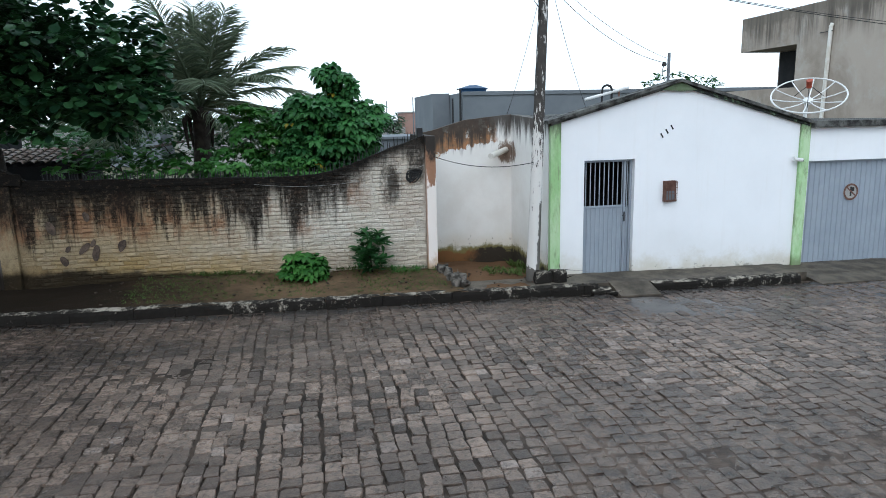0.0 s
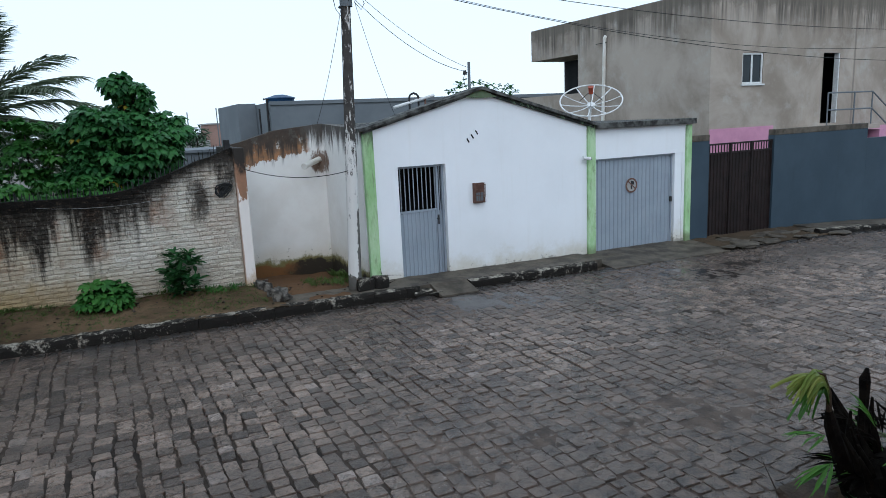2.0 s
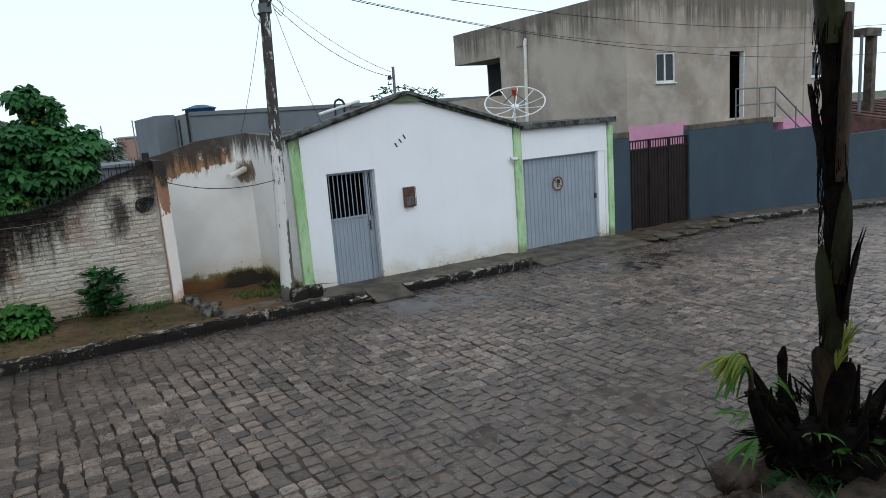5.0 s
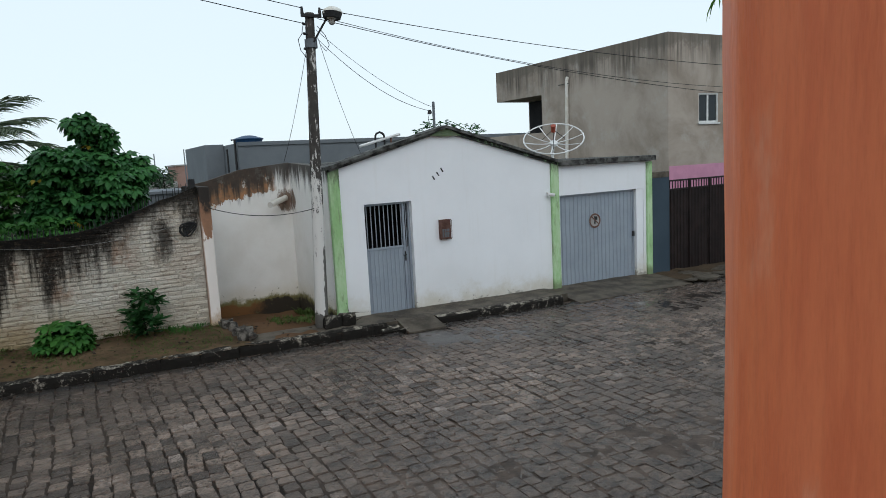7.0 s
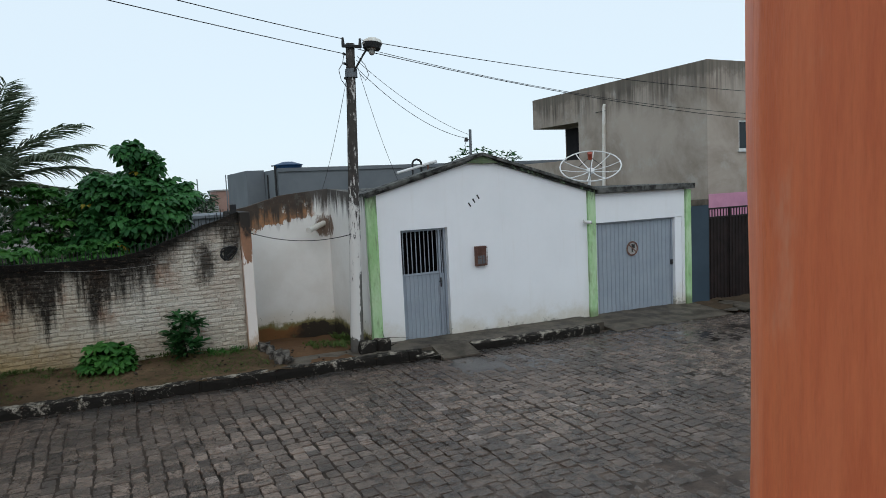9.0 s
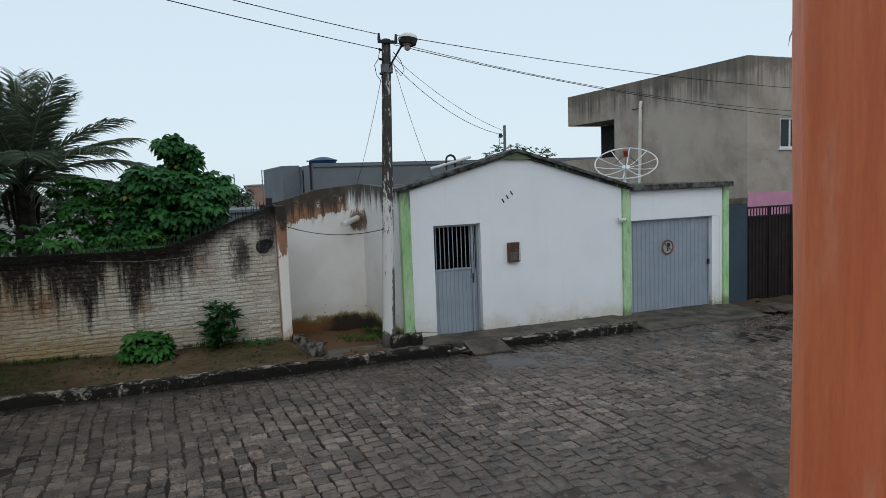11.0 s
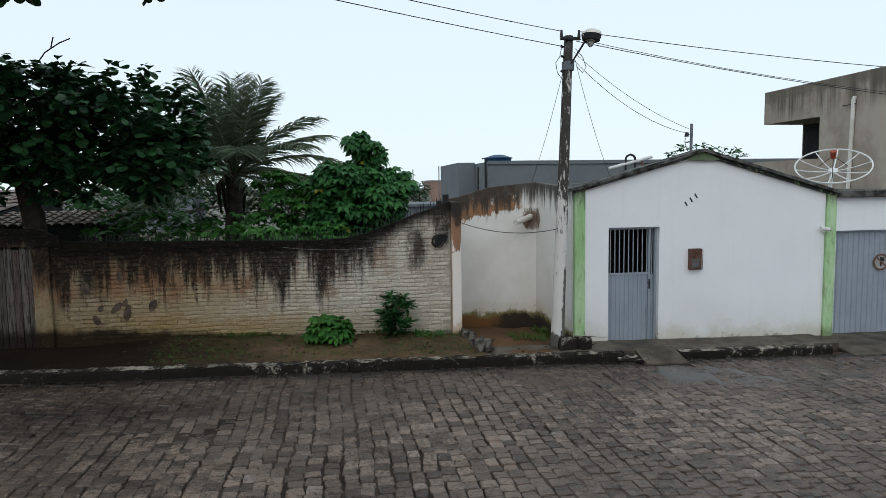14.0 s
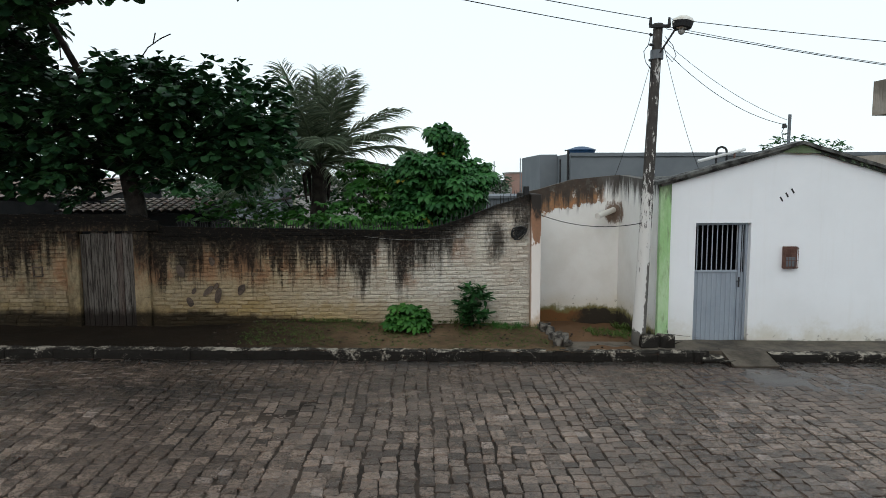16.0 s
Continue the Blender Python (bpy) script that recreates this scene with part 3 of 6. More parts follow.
part("gable_trim", roof_slope(6.43, 3.49, 9.1, 2.73, FY - 0.06, FY + 0.02, 0.08), M["mouldy_green"], house, "mouldy green moulding under the roof edge")
part("gable_cap", prism(bmesh.new(), [(6.10, 3.42), (6.43, 3.40), (6.78, 3.41), (6.43, 3.575)], FY - 0.075, FY - 0.062), M["green"], house, "green painted peak")

# garage beside it
garage = thing("garage", (10.4, FY, 0.0), "white flat-roofed garage with green edge", "garage")
part("wall", wall_with_holes(bmesh.new(), [(9.16, 2.70), (11.86, 2.70)], [(9.2, 11.66, -0.02, 2.07)], FY + 0.01, FY + 0.21), M["white"], garage)
part("pilaster", a_box(11.74, 11.90, FY - 0.04, FY + 0.05, -0.15, 2.68, 0.008), M["green"], garage, "green painted edge")
part("roof_slab", a_box(9.14, 11.95, FY - 0.12, 17.0, 2.70, 2.82, 0.012), M["tile"], garage, "black-stained concrete roof slab")
part("side_wall", a_box(11.70, 11.86, FY + 0.21, 17.0, -0.5, 2.70), M["white"], garage)

# ---- old wall along the verge ----
WY = 12.0
TOP = ([-30, -4.95, -4.6, -0.4, 0.0, 0.35, 0.7, 1.1, 1.95, 2.2], [2.60, 2.42, 2.20, 2.11, 2.13, 2.19, 2.30, 2.45, 2.75, 2.83])
wall_old = thing("wall_old", (-4, WY, 0.3), "old limewashed brick wall, black with mould", "wall", kind="structure")
crest = lambda x: float(np.interp(x, *TOP))  # noqa: E731
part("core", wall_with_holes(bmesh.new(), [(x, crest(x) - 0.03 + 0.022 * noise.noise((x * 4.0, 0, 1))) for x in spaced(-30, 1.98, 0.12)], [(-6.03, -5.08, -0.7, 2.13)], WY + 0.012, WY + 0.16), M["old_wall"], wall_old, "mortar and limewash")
alcove = thing("wall_alcove", (3.0, 12.6, 0.2), "recessed white wall with flaking plaster", "wall", kind="structure")
part("panel", wall_with_holes(bmesh.new(), [(2.0, 2.70), (2.44, 2.78), (3.1, 2.97), (4.1, 3.07)], [], 13.7, 13.86), M["alcove"], alcove)
part("pier", a_box(1.985, 2.17, WY - 0.06, 13.7, -0.1, 2.72, 0.02), M["pier"], alcove, "narrow white plastered wall pier, peeling to red")

# ---- blue wall and brown gate ----
blue = thing("wall_blue", (14, FY, 0), "blue-grey painted boundary wall with bare cement top", "wall", kind="structure")
for a, b, top in ((11.96, 12.52, 2.28), (14.74, 18.45, 2.30), (18.45, 22.6, 2.03), (22.6, 40.0, 1.62)):
    part("panel", a_box(a, b - 0.002, FY + 0.02, FY + 0.2, -2.0, top), M["blue"], blue)
    if a < 18:
        part("coping", a_box(a, b - 0.002, FY + 0.015, FY + 0.205, top + 0.001, top + 0.14, 0.01), M["concrete"], blue, "bare cement band")

# ---- unfinished two-storey house ----
BX, BY = 15.5, 14.0
flats = thing("two_storey_house", (20, 16, 0), "unfinished two-storey house in bare grey cement render", "house")
part("front_wall", wall_with_holes(bmesh.new(), [(BX, 6.25), (21.7, 6.25), (21.71, 6.42), (24.6, 6.42), (24.61, 6.30), (28.2, 6.30)],
     [(16.78, 17.66, 3.66, 4.54), (20.40, 21.22, 2.38, 4.55), (25.3, 26.2, 3.6, 4.54)], BY, BY + 0.18), M["render"], flats)
part("side_wall", a_box(BX, BX + 0.18, BY + 0.18, 19.9, -0.5, 6.25), M["render"], flats)
part("recessed_wall", a_box(16.7, 16.88, 19.9, 22.3, 2.3, 6.0), M["render"], flats, "recessed wall behind the rear balcony")
part("return_wall", a_box(BX + 0.18, 16.7, 19.72, 19.9, -0.5, 6.0), M["render"], flats)
part("roof_fascia", a_box(BX, BX + 0.2, 19.902, 22.8, 5.1, 6.25), M["render"], flats, "deep concrete fascia over the balcony")
# the balcony recess's shade, painted as a flat near-black panel
part("doorway", a_box(16.66, 16.698, 20.0, 22.2, 2.4, 5.05), M["dark"], flats, "near-black panel painted as the shaded balcony recess")
part("soffit", a_box(BX + 0.2, 18.2, 19.902, 22.8, 5.1, 5.24), M["render"], flats)
part("balcony_parapet", a_box(BX, BX + 0.16, 19.902, 27.0, 2.2, 3.75), M["render"], flats, "low cement balcony parapet")
part("back_wall", a_box(16.9, 28.0, 22.1, 22.3, -0.5, 6.2), M["render"], flats)
part("east_wall", a_box(28.02, 28.2, BY + 0.18, 22.1, -1.5, 6.25), M["render"], flats)
part("lower_wall", a_box(BX + 0.02, 18.2, BY - 0.02, BY - 0.003, -1.0, 2.42), M["pink"], flats, "pink painted lower storey")
part("lower_wall", a_box(18.2, 28.0, BY - 0.02, BY - 0.003, -1.0, 2.2), M["pink"], flats, "pink painted lower storey")
part("roof_slab", a_box(BX + 0.18, 28.0, BY + 0.18, 22.1, 6.0, 6.12), M["concrete"], flats)
# ---- door, meter box and fittings of the white house ----
def corrugated(x0, x1, y, z0, z1, pitch, depth, back=0.012):
    """A sheet of folded steel, ribs upright."""
    bm = bmesh.new()
    n = max(2, round((x1 - x0) / pitch))
    line = []
    for i in range(n):
        a = x0 + (x1 - x0) * i / n
        w = (x1 - x0) / n
        line += [(a, y), (a + 0.62 * w, y), (a + 0.74 * w, y - depth), (a + 0.9 * w, y - depth)]
    line.append((x1, y))
    rows = [[bm.verts.new((x, yy + off, z)) for x, yy in line] for off, z in ((0, z0), (0, z1), (back, z1), (back, z0))]
    for r in range(4):
        p, q = rows[r], rows[(r + 1) % 4]
        for i in range(len(line) - 1):
            bm.faces.new((p[i], p[i + 1], q[i + 1], q[i]))
    bmesh.ops.recalc_face_normals(bm, faces=bm.faces)
    return bm


door = thing("door_1", (5.18, FY, 0.13), "grey steel house door, closed, with barred upper opening", "door", kind="structure")
dy = FY + 0.125
for a, b in ((4.702, 4.745), (5.615, 5.658)):
    part("frame_post", a_box(a, b, dy - 0.03, dy + 0.03, 0.13, 2.228, 0.004), M["steel"], door)
part("frame_head", a_box(4.747, 5.613, dy - 0.03, dy + 0.03, 2.185, 2.228, 0.004), M["steel"], door)
leaf = part("leaf", corrugated(4.75, 5.50, dy, 0.15, 1.36, 0.088, 0.012), M["steel"], door, "folded grey steel panel")
part("side_panel", corrugated(5.545, 5.612, dy, 0.15, 1.36, 0.067, 0.008), M["steel"], door)
part("stile", a_box(5.502, 5.543, dy - 0.028, dy + 0.02, 0.15, 2.183, 0.004), M["steel"], door)
part("rail", a_box(4.75, 5.50, dy - 0.022, dy + 0.02, 1.362, 1.402, 0.004), M["steel"], door)
for i in range(9):
    x = 4.785 + 0.087 * i
    part("bar", tube(bmesh.new(), [(x, dy, 1.40), (x, dy, 2.186)], 0.010, 6), M["bar"], door)
part("bar", tube(bmesh.new(), [(5.578, dy, 1.362), (5.578, dy, 2.186)], 0.010, 6), M["bar"], door)
lock = part("lock_plate", a_box(5.508, 5.538, dy - 0.036, dy - 0.029, 1.10, 1.28, 0.002), M["black"], door, "black lock plate")
part("handle", tube(bmesh.new(), [(5.523, dy - 0.034, 1.22), (5.523, dy - 0.075, 1.22), (5.46, dy - 0.08, 1.215)], 0.009, 6), M["black"], lock)

meter = thing("meter_box", (6.35, FY, 1.7), "rusty caged electricity meter box on the white wall", "meter")
part("box", a_box(6.22, 6.45, FY - 0.07, FY + 0.02, 1.44, 1.82, 0.006), M["rust"], meter)
part("meter_face", a_box(6.255, 6.415, FY - 0.082, FY - 0.071, 1.48, 1.64, 0.004), M["far_grey"], meter, "grey meter window")
for i in range(5):
    x = 6.225 + 0.055 * i
    part("cage_bar", tube(bmesh.new(), [(x, FY - 0.075, 1.44), (x, FY - 0.105, 1.46), (x, FY - 0.105, 1.80), (x, FY - 0.075, 1.82)], 0.005, 5), M["rust"], meter)
for z in (1.47, 1.59, 1.70, 1.79):
    part("cage_bar", tube(bmesh.new(), [(6.22, FY - 0.108, z), (6.45, FY - 0.108, z)], 0.005, 5), M["rust"], meter)

plate = thing("house_marks", (6.3, FY, 2.72), "small black painted marks slanting up the white wall", "sign")
for i in range(3):
    c = Vector((6.16 + 0.095 * i, FY - 0.003, 2.63 + 0.07 * i))
    bm = box(bmesh.new(), -0.013, 0.013, -0.003, 0.003, -0.045, 0.045, 0.0, Matrix.Translation(c) @ pose(0, 0, 0, 0, -32, 0))
    part("mark", bm, M["black"], plate)

eye_cam = thing("security_camera", (9.0, FY, 2.1), "small white security camera beside the garage", "camera")
part("bracket", tube(bmesh.new(), [(8.86, FY, 2.16), (8.86, FY - 0.09, 2.13)], 0.018, 8), M["white_metal"], eye_cam)
part("housing", tube(bmesh.new(), [(8.80, FY - 0.09, 2.13), (8.955, FY - 0.12, 2.11)], 0.036, 12), M["white_metal"], eye_cam)
part("lens", tube(bmesh.new(), [(8.953, FY - 0.12, 2.11), (8.968, FY - 0.123, 2.108)], 0.028, 12), M["black"], eye_cam)

gdoor = thing("door_2", (10.4, FY + 0.1, 0.05), "wide grey folded-steel garage door, closed", "garage door", kind="structure")
gy = FY + 0.12
part("panel", corrugated(9.24, 11.40, gy, 0.04, 2.03, 0.115, 0.016), M["steel"], gdoor)
part("frame", a_box(9.203, 9.238, gy - 0.03, gy + 0.03, 0.0, 2.065, 0.004), M["steel"], gdoor)
part("frame", a_box(11.402, 11.44, gy - 0.03, gy + 0.03, 0.0, 2.065, 0.004), M["steel"], gdoor)
part("frame", a_box(9.24, 11.40, gy - 0.03, gy + 0.03, 2.032, 2.065, 0.004), M["steel"], gdoor)
part("jamb", a_box(11.445, 11.655, gy - 0.10, gy + 0.07, -0.05, 2.068), M["white"], gdoor, "white plastered jamb")
part("handle", a_box(11.36, 11.42, gy - 0.06, gy - 0.03, 0.98, 1.10, 0.006), M["black"], gdoor, "black latch")
sign = thing("parking_sign", (10.25, gy, 1.45), "round no-parking sign, white with red ring, on the garage door", "sign")


def disc(bm, c, r, y0, y1, n=28, hole=0.0):
    a = [[bm.verts.new((c[0] + q * math.cos(2 * math.pi * i / n), y, c[1] + q * math.sin(2 * math.pi * i / n))) for i in range(n)] for q, y in ((r, y0), (r, y1))]
    if hole:
        a += [[bm.verts.new((c[0] + hole * math.cos(2 * math.pi * i / n), y, c[1] + hole * math.sin(2 * math.pi * i / n))) for i in range(n)] for y in (y1, y0)]
        for k in range(4):
            p, q = a[k], a[(k + 1) % 4]
            for i in range(n):
                bm.faces.new((p[i], p[(i + 1) % n], q[(i + 1) % n], q[i]))
    else:
        bm.faces.new(a[0])
        bm.faces.new(a[1][::-1])
        for i in range(n):
            bm.faces.new((a[0][i], a[1][i], a[1][(i + 1) % n], a[0][(i + 1) % n]))
    bmesh.ops.recalc_face_normals(bm, faces=bm.faces)
    return bm


part("plate", disc(bmesh.new(), (10.25, 1.44), 0.165, gy - 0.026, gy - 0.018), M["far_white"], sign)
part("ring", disc(bmesh.new(), (10.25, 1.44), 0.163, gy - 0.031, gy - 0.027, 28, 0.128), M["rust"], sign, "faded red ring")
part("letter", a_box(10.23, 10.265, gy - 0.031, gy - 0.027, 1.36, 1.54), M["black"], sign, "black letter stroke")
part("letter", a_box(10.267, 10.32, gy - 0.031, gy - 0.027, 1.45, 1.53), M["black"], sign)
part("slash", box(bmesh.new(), -0.13, 0.13, -0.003, 0.0, -0.013, 0.013, 0, pose(10.25, gy - 0.0315, 1.45, 0, 40, 0)), M["rust"], sign)

# dish aerial on the garage roof
dish = thing("satellite_dish", (9.9, 12.3, 2.82), "open white satellite dish frame with orange feed on the garage roof", "satellite dish")
dm = Matrix.Translation((9.87, 12.25, 3.20)) @ pose(0, 0, 0, 31, 0, -39)
N_D = 32


def dish_point(r, a):
    return dm @ Vector((r * math.cos(a), r * math.sin(a), 0.28 * r * r))


part("rim", tube(bmesh.new(), [dish_point(0.68, 2 * math.pi * i / N_D) for i in range(N_D + 1)], 0.016, 6, False), M["white_metal"], dish)
for i in range(10):
    part("spoke", tube(bmesh.new(), [dish_point(r, 2 * math.pi * i / 10 + 0.2) for r in (0.05, 0.25, 0.45, 0.68)], 0.012, 5), M["white_metal"], dish)
part("hub", tube(bmesh.new(), [dm @ Vector((0, 0, -0.04)), dm @ Vector((0, 0, 0.03))], 0.09, 14), M["white_metal"], dish)
for a in (0.5, 2.6, 4.7):
    part("feed_strut", tube(bmesh.new(), [dish_point(0.3, a), dm @ Vector((0, 0, 0.36))], 0.007, 5), M["black"], dish)
part("feed", tube(bmesh.new(), [dm @ Vector((0, 0, 0.30)), dm @ Vector((0, 0, 0.46))], [0.05, 0.06], 10), M["red"], dish, "weathered orange feed horn")
part("mount", tube(bmesh.new(), [(9.88, 12.32, 2.82), (9.87, 12.28, 3.22)], 0.035, 8), M["white_metal"], dish)

mast = thing("service_mast", (6.46, 11.75, 3.0), "thin dark steel service mast behind the gable", "mast")
part("pipe", tube(bmesh.new(), [(6.50, 11.75, 2.9), (6.51, 11.75, 4.10)], 0.028, 8), M["far_grey"], mast)
part("insulator", tube(bmesh.new(), [(6.40, 11.72, 3.86), (6.40, 11.72, 3.94)], [0.045, 0.03], 8), M["black"], mast)
part("bracket", tube(bmesh.new(), [(6.46, 11.74, 3.90), (6.40, 11.72, 3.90)], 0.012, 6), M["black"], mast)
hoop = thing("pipe_hoop", (5.7, 12.6, 2.7), "black hose hoop and white pipe lying on the roof", "pipe")
part("hose", tube(bmesh.new(), [(5.60 + 0.0, 12.6, 2.7), (5.60, 12.6, 3.43)] + [(5.70 - 0.1 * math.cos(a), 12.6, 3.48 + 0.1 * math.sin(a)) for a in (0.3, 0.8, 1.57, 2.3, 2.8)] + [(5.80, 12.6, 3.43), (5.80, 12.6, 2.7)], 0.022, 8), M["black"], hoop)
part("pipe", tube(bmesh.new(), [(5.25, 12.6, 3.31), (6.15, 12.6, 3.53)], 0.03, 8), M["white_metal"], hoop)
part("support", tube(bmesh.new(), [(5.95, 12.6, 2.8), (5.95, 12.6, 3.49)], 0.02, 6), M["rust"], hoop)

# ---- brown sliding gate ----
gate = thing("gate_brown", (13.6, FY + 0.1, 0), "dark brown steel gate with a barred strip on top", "gate", kind="structure")
for k in range(3):
    a = 12.54 + 0.733 * k
    panel = part("panel", corrugated(a + 0.03, a + 0.70, FY + 0.10, -0.02, 1.95, 0.11, 0.018), M["brown_gate"], gate)
    part("post", a_box(a, a + 0.028, FY + 0.07, FY + 0.13, -0.03, 2.2, 0.003), M["brown_gate"], panel)
    part("top_rail", a_box(a + 0.03, a + 0.70, FY + 0.08, FY + 0.12, 2.16, 2.2, 0.003), M["brown_gate"], panel)
    part("mid_rail", a_box(a + 0.03, a + 0.70, FY + 0.07, FY + 0.13, 1.952, 1.99, 0.003), M["brown_gate"], panel)
    for i in range(7):
        x = a + 0.08 + 0.095 * i
        part("bar", tube(bmesh.new(), [(x, FY + 0.1, 1.99), (x, FY + 0.1, 2.16)], 0.014, 6), M["brown_gate"], panel)
part("end_post", a_box(14.735 - 0.03, 14.735, FY + 0.07, FY + 0.13, -0.03, 2.2, 0.003), M["brown_gate"], gate)

# ---- openings and fittings of the unfinished house ----
for x0, x1, z0, z1, nm in ((16.78, 17.66, 3.66, 4.54, "window_1"), (25.3, 26.2, 3.6, 4.54, "window_2")):
    win = thing(nm, ((x0 + x1) / 2, BY, z0), "white aluminium sliding window with dark glass", "window", kind="structure")
    for a, b in ((x0 + 0.002, x0 + 0.05), (x1 - 0.05, x1 - 0.002)):
        part("frame", a_box(a, b, BY + 0.02, BY + 0.09, z0 + 0.002, z1 - 0.002, 0.004), M["white_metal"], win)
    for a, b in ((z0 + 0.002, z0 + 0.055), (z1 - 0.05, z1 - 0.002)):
        part("frame", a_box(x0 + 0.052, x1 - 0.052, BY + 0.02, BY + 0.09, a, b, 0.004), M["white_metal"], win)
    xm = (x0 + x1) / 2
    part("meeting_stile", a_box(xm - 0.03, xm + 0.03, BY + 0.03, BY + 0.08, z0 + 0.057, z1 - 0.052, 0.004), M["white_metal"], win)
    for a, b in ((x0 + 0.052, xm - 0.031), (xm + 0.031, x1 - 0.052)):
        part("pane", a_box(a, b, BY + 0.055, BY + 0.062, z0 + 0.057, z1 - 0.052), M["glass"], win)
    part("sill", a_box(x0 - 0.04, x1 + 0.04, BY - 0.05, BY + 0.02, z0 - 0.05, z0 - 0.002, 0.006), M["white_metal"], win)
udoor = thing("door_3", (20.8, BY, 2.38), "open upstairs doorway with white jamb, dark inside", "doorway", kind="structure")
part("jamb", a_box(21.175, 21.217, BY + 0.01, BY + 0.17, 2.383, 4.547), M["white_metal"], udoor)
part("door_leaf", a_box(20.42, 20.46, BY + 0.2, BY + 0.95, 2.383, 4.5), M["dark"], udoor, "dark door leaf standing open")
# added backing, its black colour stands for the unlit rooms
part("back_panel", a_box(16.0, 27.8, BY + 1.6, BY + 1.7, 2.4, 5.9), M["dark"], flats, "near-black panel painted as the unlit interior")
part("upper_floor", a_box(15.7, 28.0, BY + 0.18, 19.7, 2.2, 2.34), M["concrete"], flats)
part("pipe", tube(bmesh.new(), [(BX - 0.06, 18.5, 2.3), (BX - 0.06, 18.4, 5.45), (BX - 0.02, 18.4, 5.53)], 0.06, 10), M["pvc"], flats, "white plastic downpipe")
part("pipe_clip", tube(bmesh.new(), [(BX - 0.02, 18.9, 5.32), (BX - 0.08, 18.3, 5.32)], 0.012, 5), M["black"], flats)
stair = thing("outside_stair", (22, 13.3, 1), "pink concrete outside stair with landing and steel railing", "stair")
part("landing", a_box(19.2, 21.7, 12.9, BY - 0.01, 2.18, 2.32), M["render"], stair)
for i in range(8):
    part("step", a_box(21.702 + 0.27 * i, 21.97 + 0.27 * i, 12.9, BY - 0.01, 0.4, 2.14 - 0.18 * i), M["pink"], stair)
rails = [((19.25, 13.0, 2.32), (19.25, 13.0, 3.3)), ((20.5, 13.0, 2.32), (20.5, 13.0, 3.3)), ((21.38, 13.0, 2.32), (21.38, 13.0, 3.3)),
         ((22.6, 13.0, 1.55), (22.6, 13.0, 2.62)), ((23.7, 13.0, 0.9), (23.7, 13.0, 1.87))]
for a, b in rails:
    part("post", tube(bmesh.new(), [a, b], 0.022, 6), M["far_grey"], stair)
for dz in (0.0, -0.5):
    part("handrail", tube(bmesh.new(), [(19.25, 13.0, 3.3 + dz), (21.38, 13.0, 3.3 + dz), (23.7, 13.0, 1.87 + dz)], 0.024, 6), M["far_grey"], stair)
canopy = thing("terrace_canopy", (29, 14, 1), "grey concrete terrace frame beside the unfinished house", "canopy")
part("post", a_box(28.9, 29.2, 13.6, 13.9, -1.5, 5.0), M["concrete"], canopy)
part("beam", a_box(28.2, 29.3, 13.5, 14.0, 5.0, 5.3), M["concrete"], canopy)
part("pipe", tube(bmesh.new(), [(27.8, 13.5, 0.5), (27.8, 13.5, 5.0)], 0.06, 8), M["far_grey"], canopy, "pale steel pipe post")
M["wet_tile"] = simple("wet_dark_tile", (0.095, 0.055, 0.046), (0.16, 0.10, 0.085), 3, 0.4)
shed = thing("tiled_roof", (31, 13, 1.5), "low wet red tile roof beyond the blue wall", "roof")
part("slope", prism_y(27.0, 36.0, [(11.6, 1.75), (15.5, 2.45)]), M["wet_tile"], shed)
part("ridge", tube(bmesh.new(), [(27.0, 15.5, 2.5), (36.0, 15.5, 2.5)], 0.09, 8), M["wet_tile"], shed)
for i in range(9):
    x = 27.2 + i
    part("tile_row", tube(bmesh.new(), [(x, 11.6, 1.79), (x, 15.5, 2.49)], 0.06, 6), M["wet_tile"], shed)

# ---- plank gate in the old wall ----
pgate = thing("plank_gate", (-5.55, WY, 0.1), "weathered grey plank gate, closed, in the old wall", "gate")
plank_mat = Nodes("grey_weathered_plank", 0.9, 0, 0.05)
pg = plank_mat.noise(5, 5, 0.75, plank_mat.scaled(6, 6, 0.4))
pcol = plank_mat.mix(plank_mat.step(pg, 0.42, 0.62), plank_mat.mix(plank_mat.random(), (0.155, 0.138, 0.122), (0.085, 0.074, 0.064)), (0.028, 0.023, 0.020))
pcol = plank_mat.mix(plank_mat.step(plank_mat.random(), 0.86, 0.87), pcol, (0.15, 0.070, 0.055))
pcol = plank_mat.mix(plank_mat.step(plank_mat.math("ADD", plank_mat.axis(2), plank_mat.math("MULTIPLY", plank_mat.noise(8, 3, 0.6), 0.2)), 0.68, 0.86, 0.93, 0.0), pcol, (0.018, 0.014, 0.012))
M["plank"] = plank_mat.done(pcol, None, pg, 0.6, 0.008)
rng = random.Random(4)
x = -6.02
while x < -5.12:
    w = min(rng.uniform(0.085, 0.125), -5.085 - x)
    h = rng.uniform(-0.04, 0.03)
    part("board", a_box(x + 0.004, x + w - 0.004, WY + 0.03 + rng.uniform(-0.006, 0.006), WY + 0.06, 0.10 + abs(h), 2.08 + h, 0.003), M["plank"], pgate)
    x += w
for z in (0.55, 1.75):
    part("batten", a_box(-6.02, -5.09, WY + 0.062, WY + 0.10, z, z + 0.1), M["plank"], pgate)
part("post", a_box(-5.075, -4.80, WY - 0.05, WY + 0.16, 0.1, 2.09, 0.02), M["old_pier"], wall_old, "pale plastered gate pier")
part("post", a_box(-6.24, -6.035, WY - 0.05, WY + 0.16, 0.1, 2.09, 0.02), M["old_pier"], wall_old, "pale plastered gate pier")
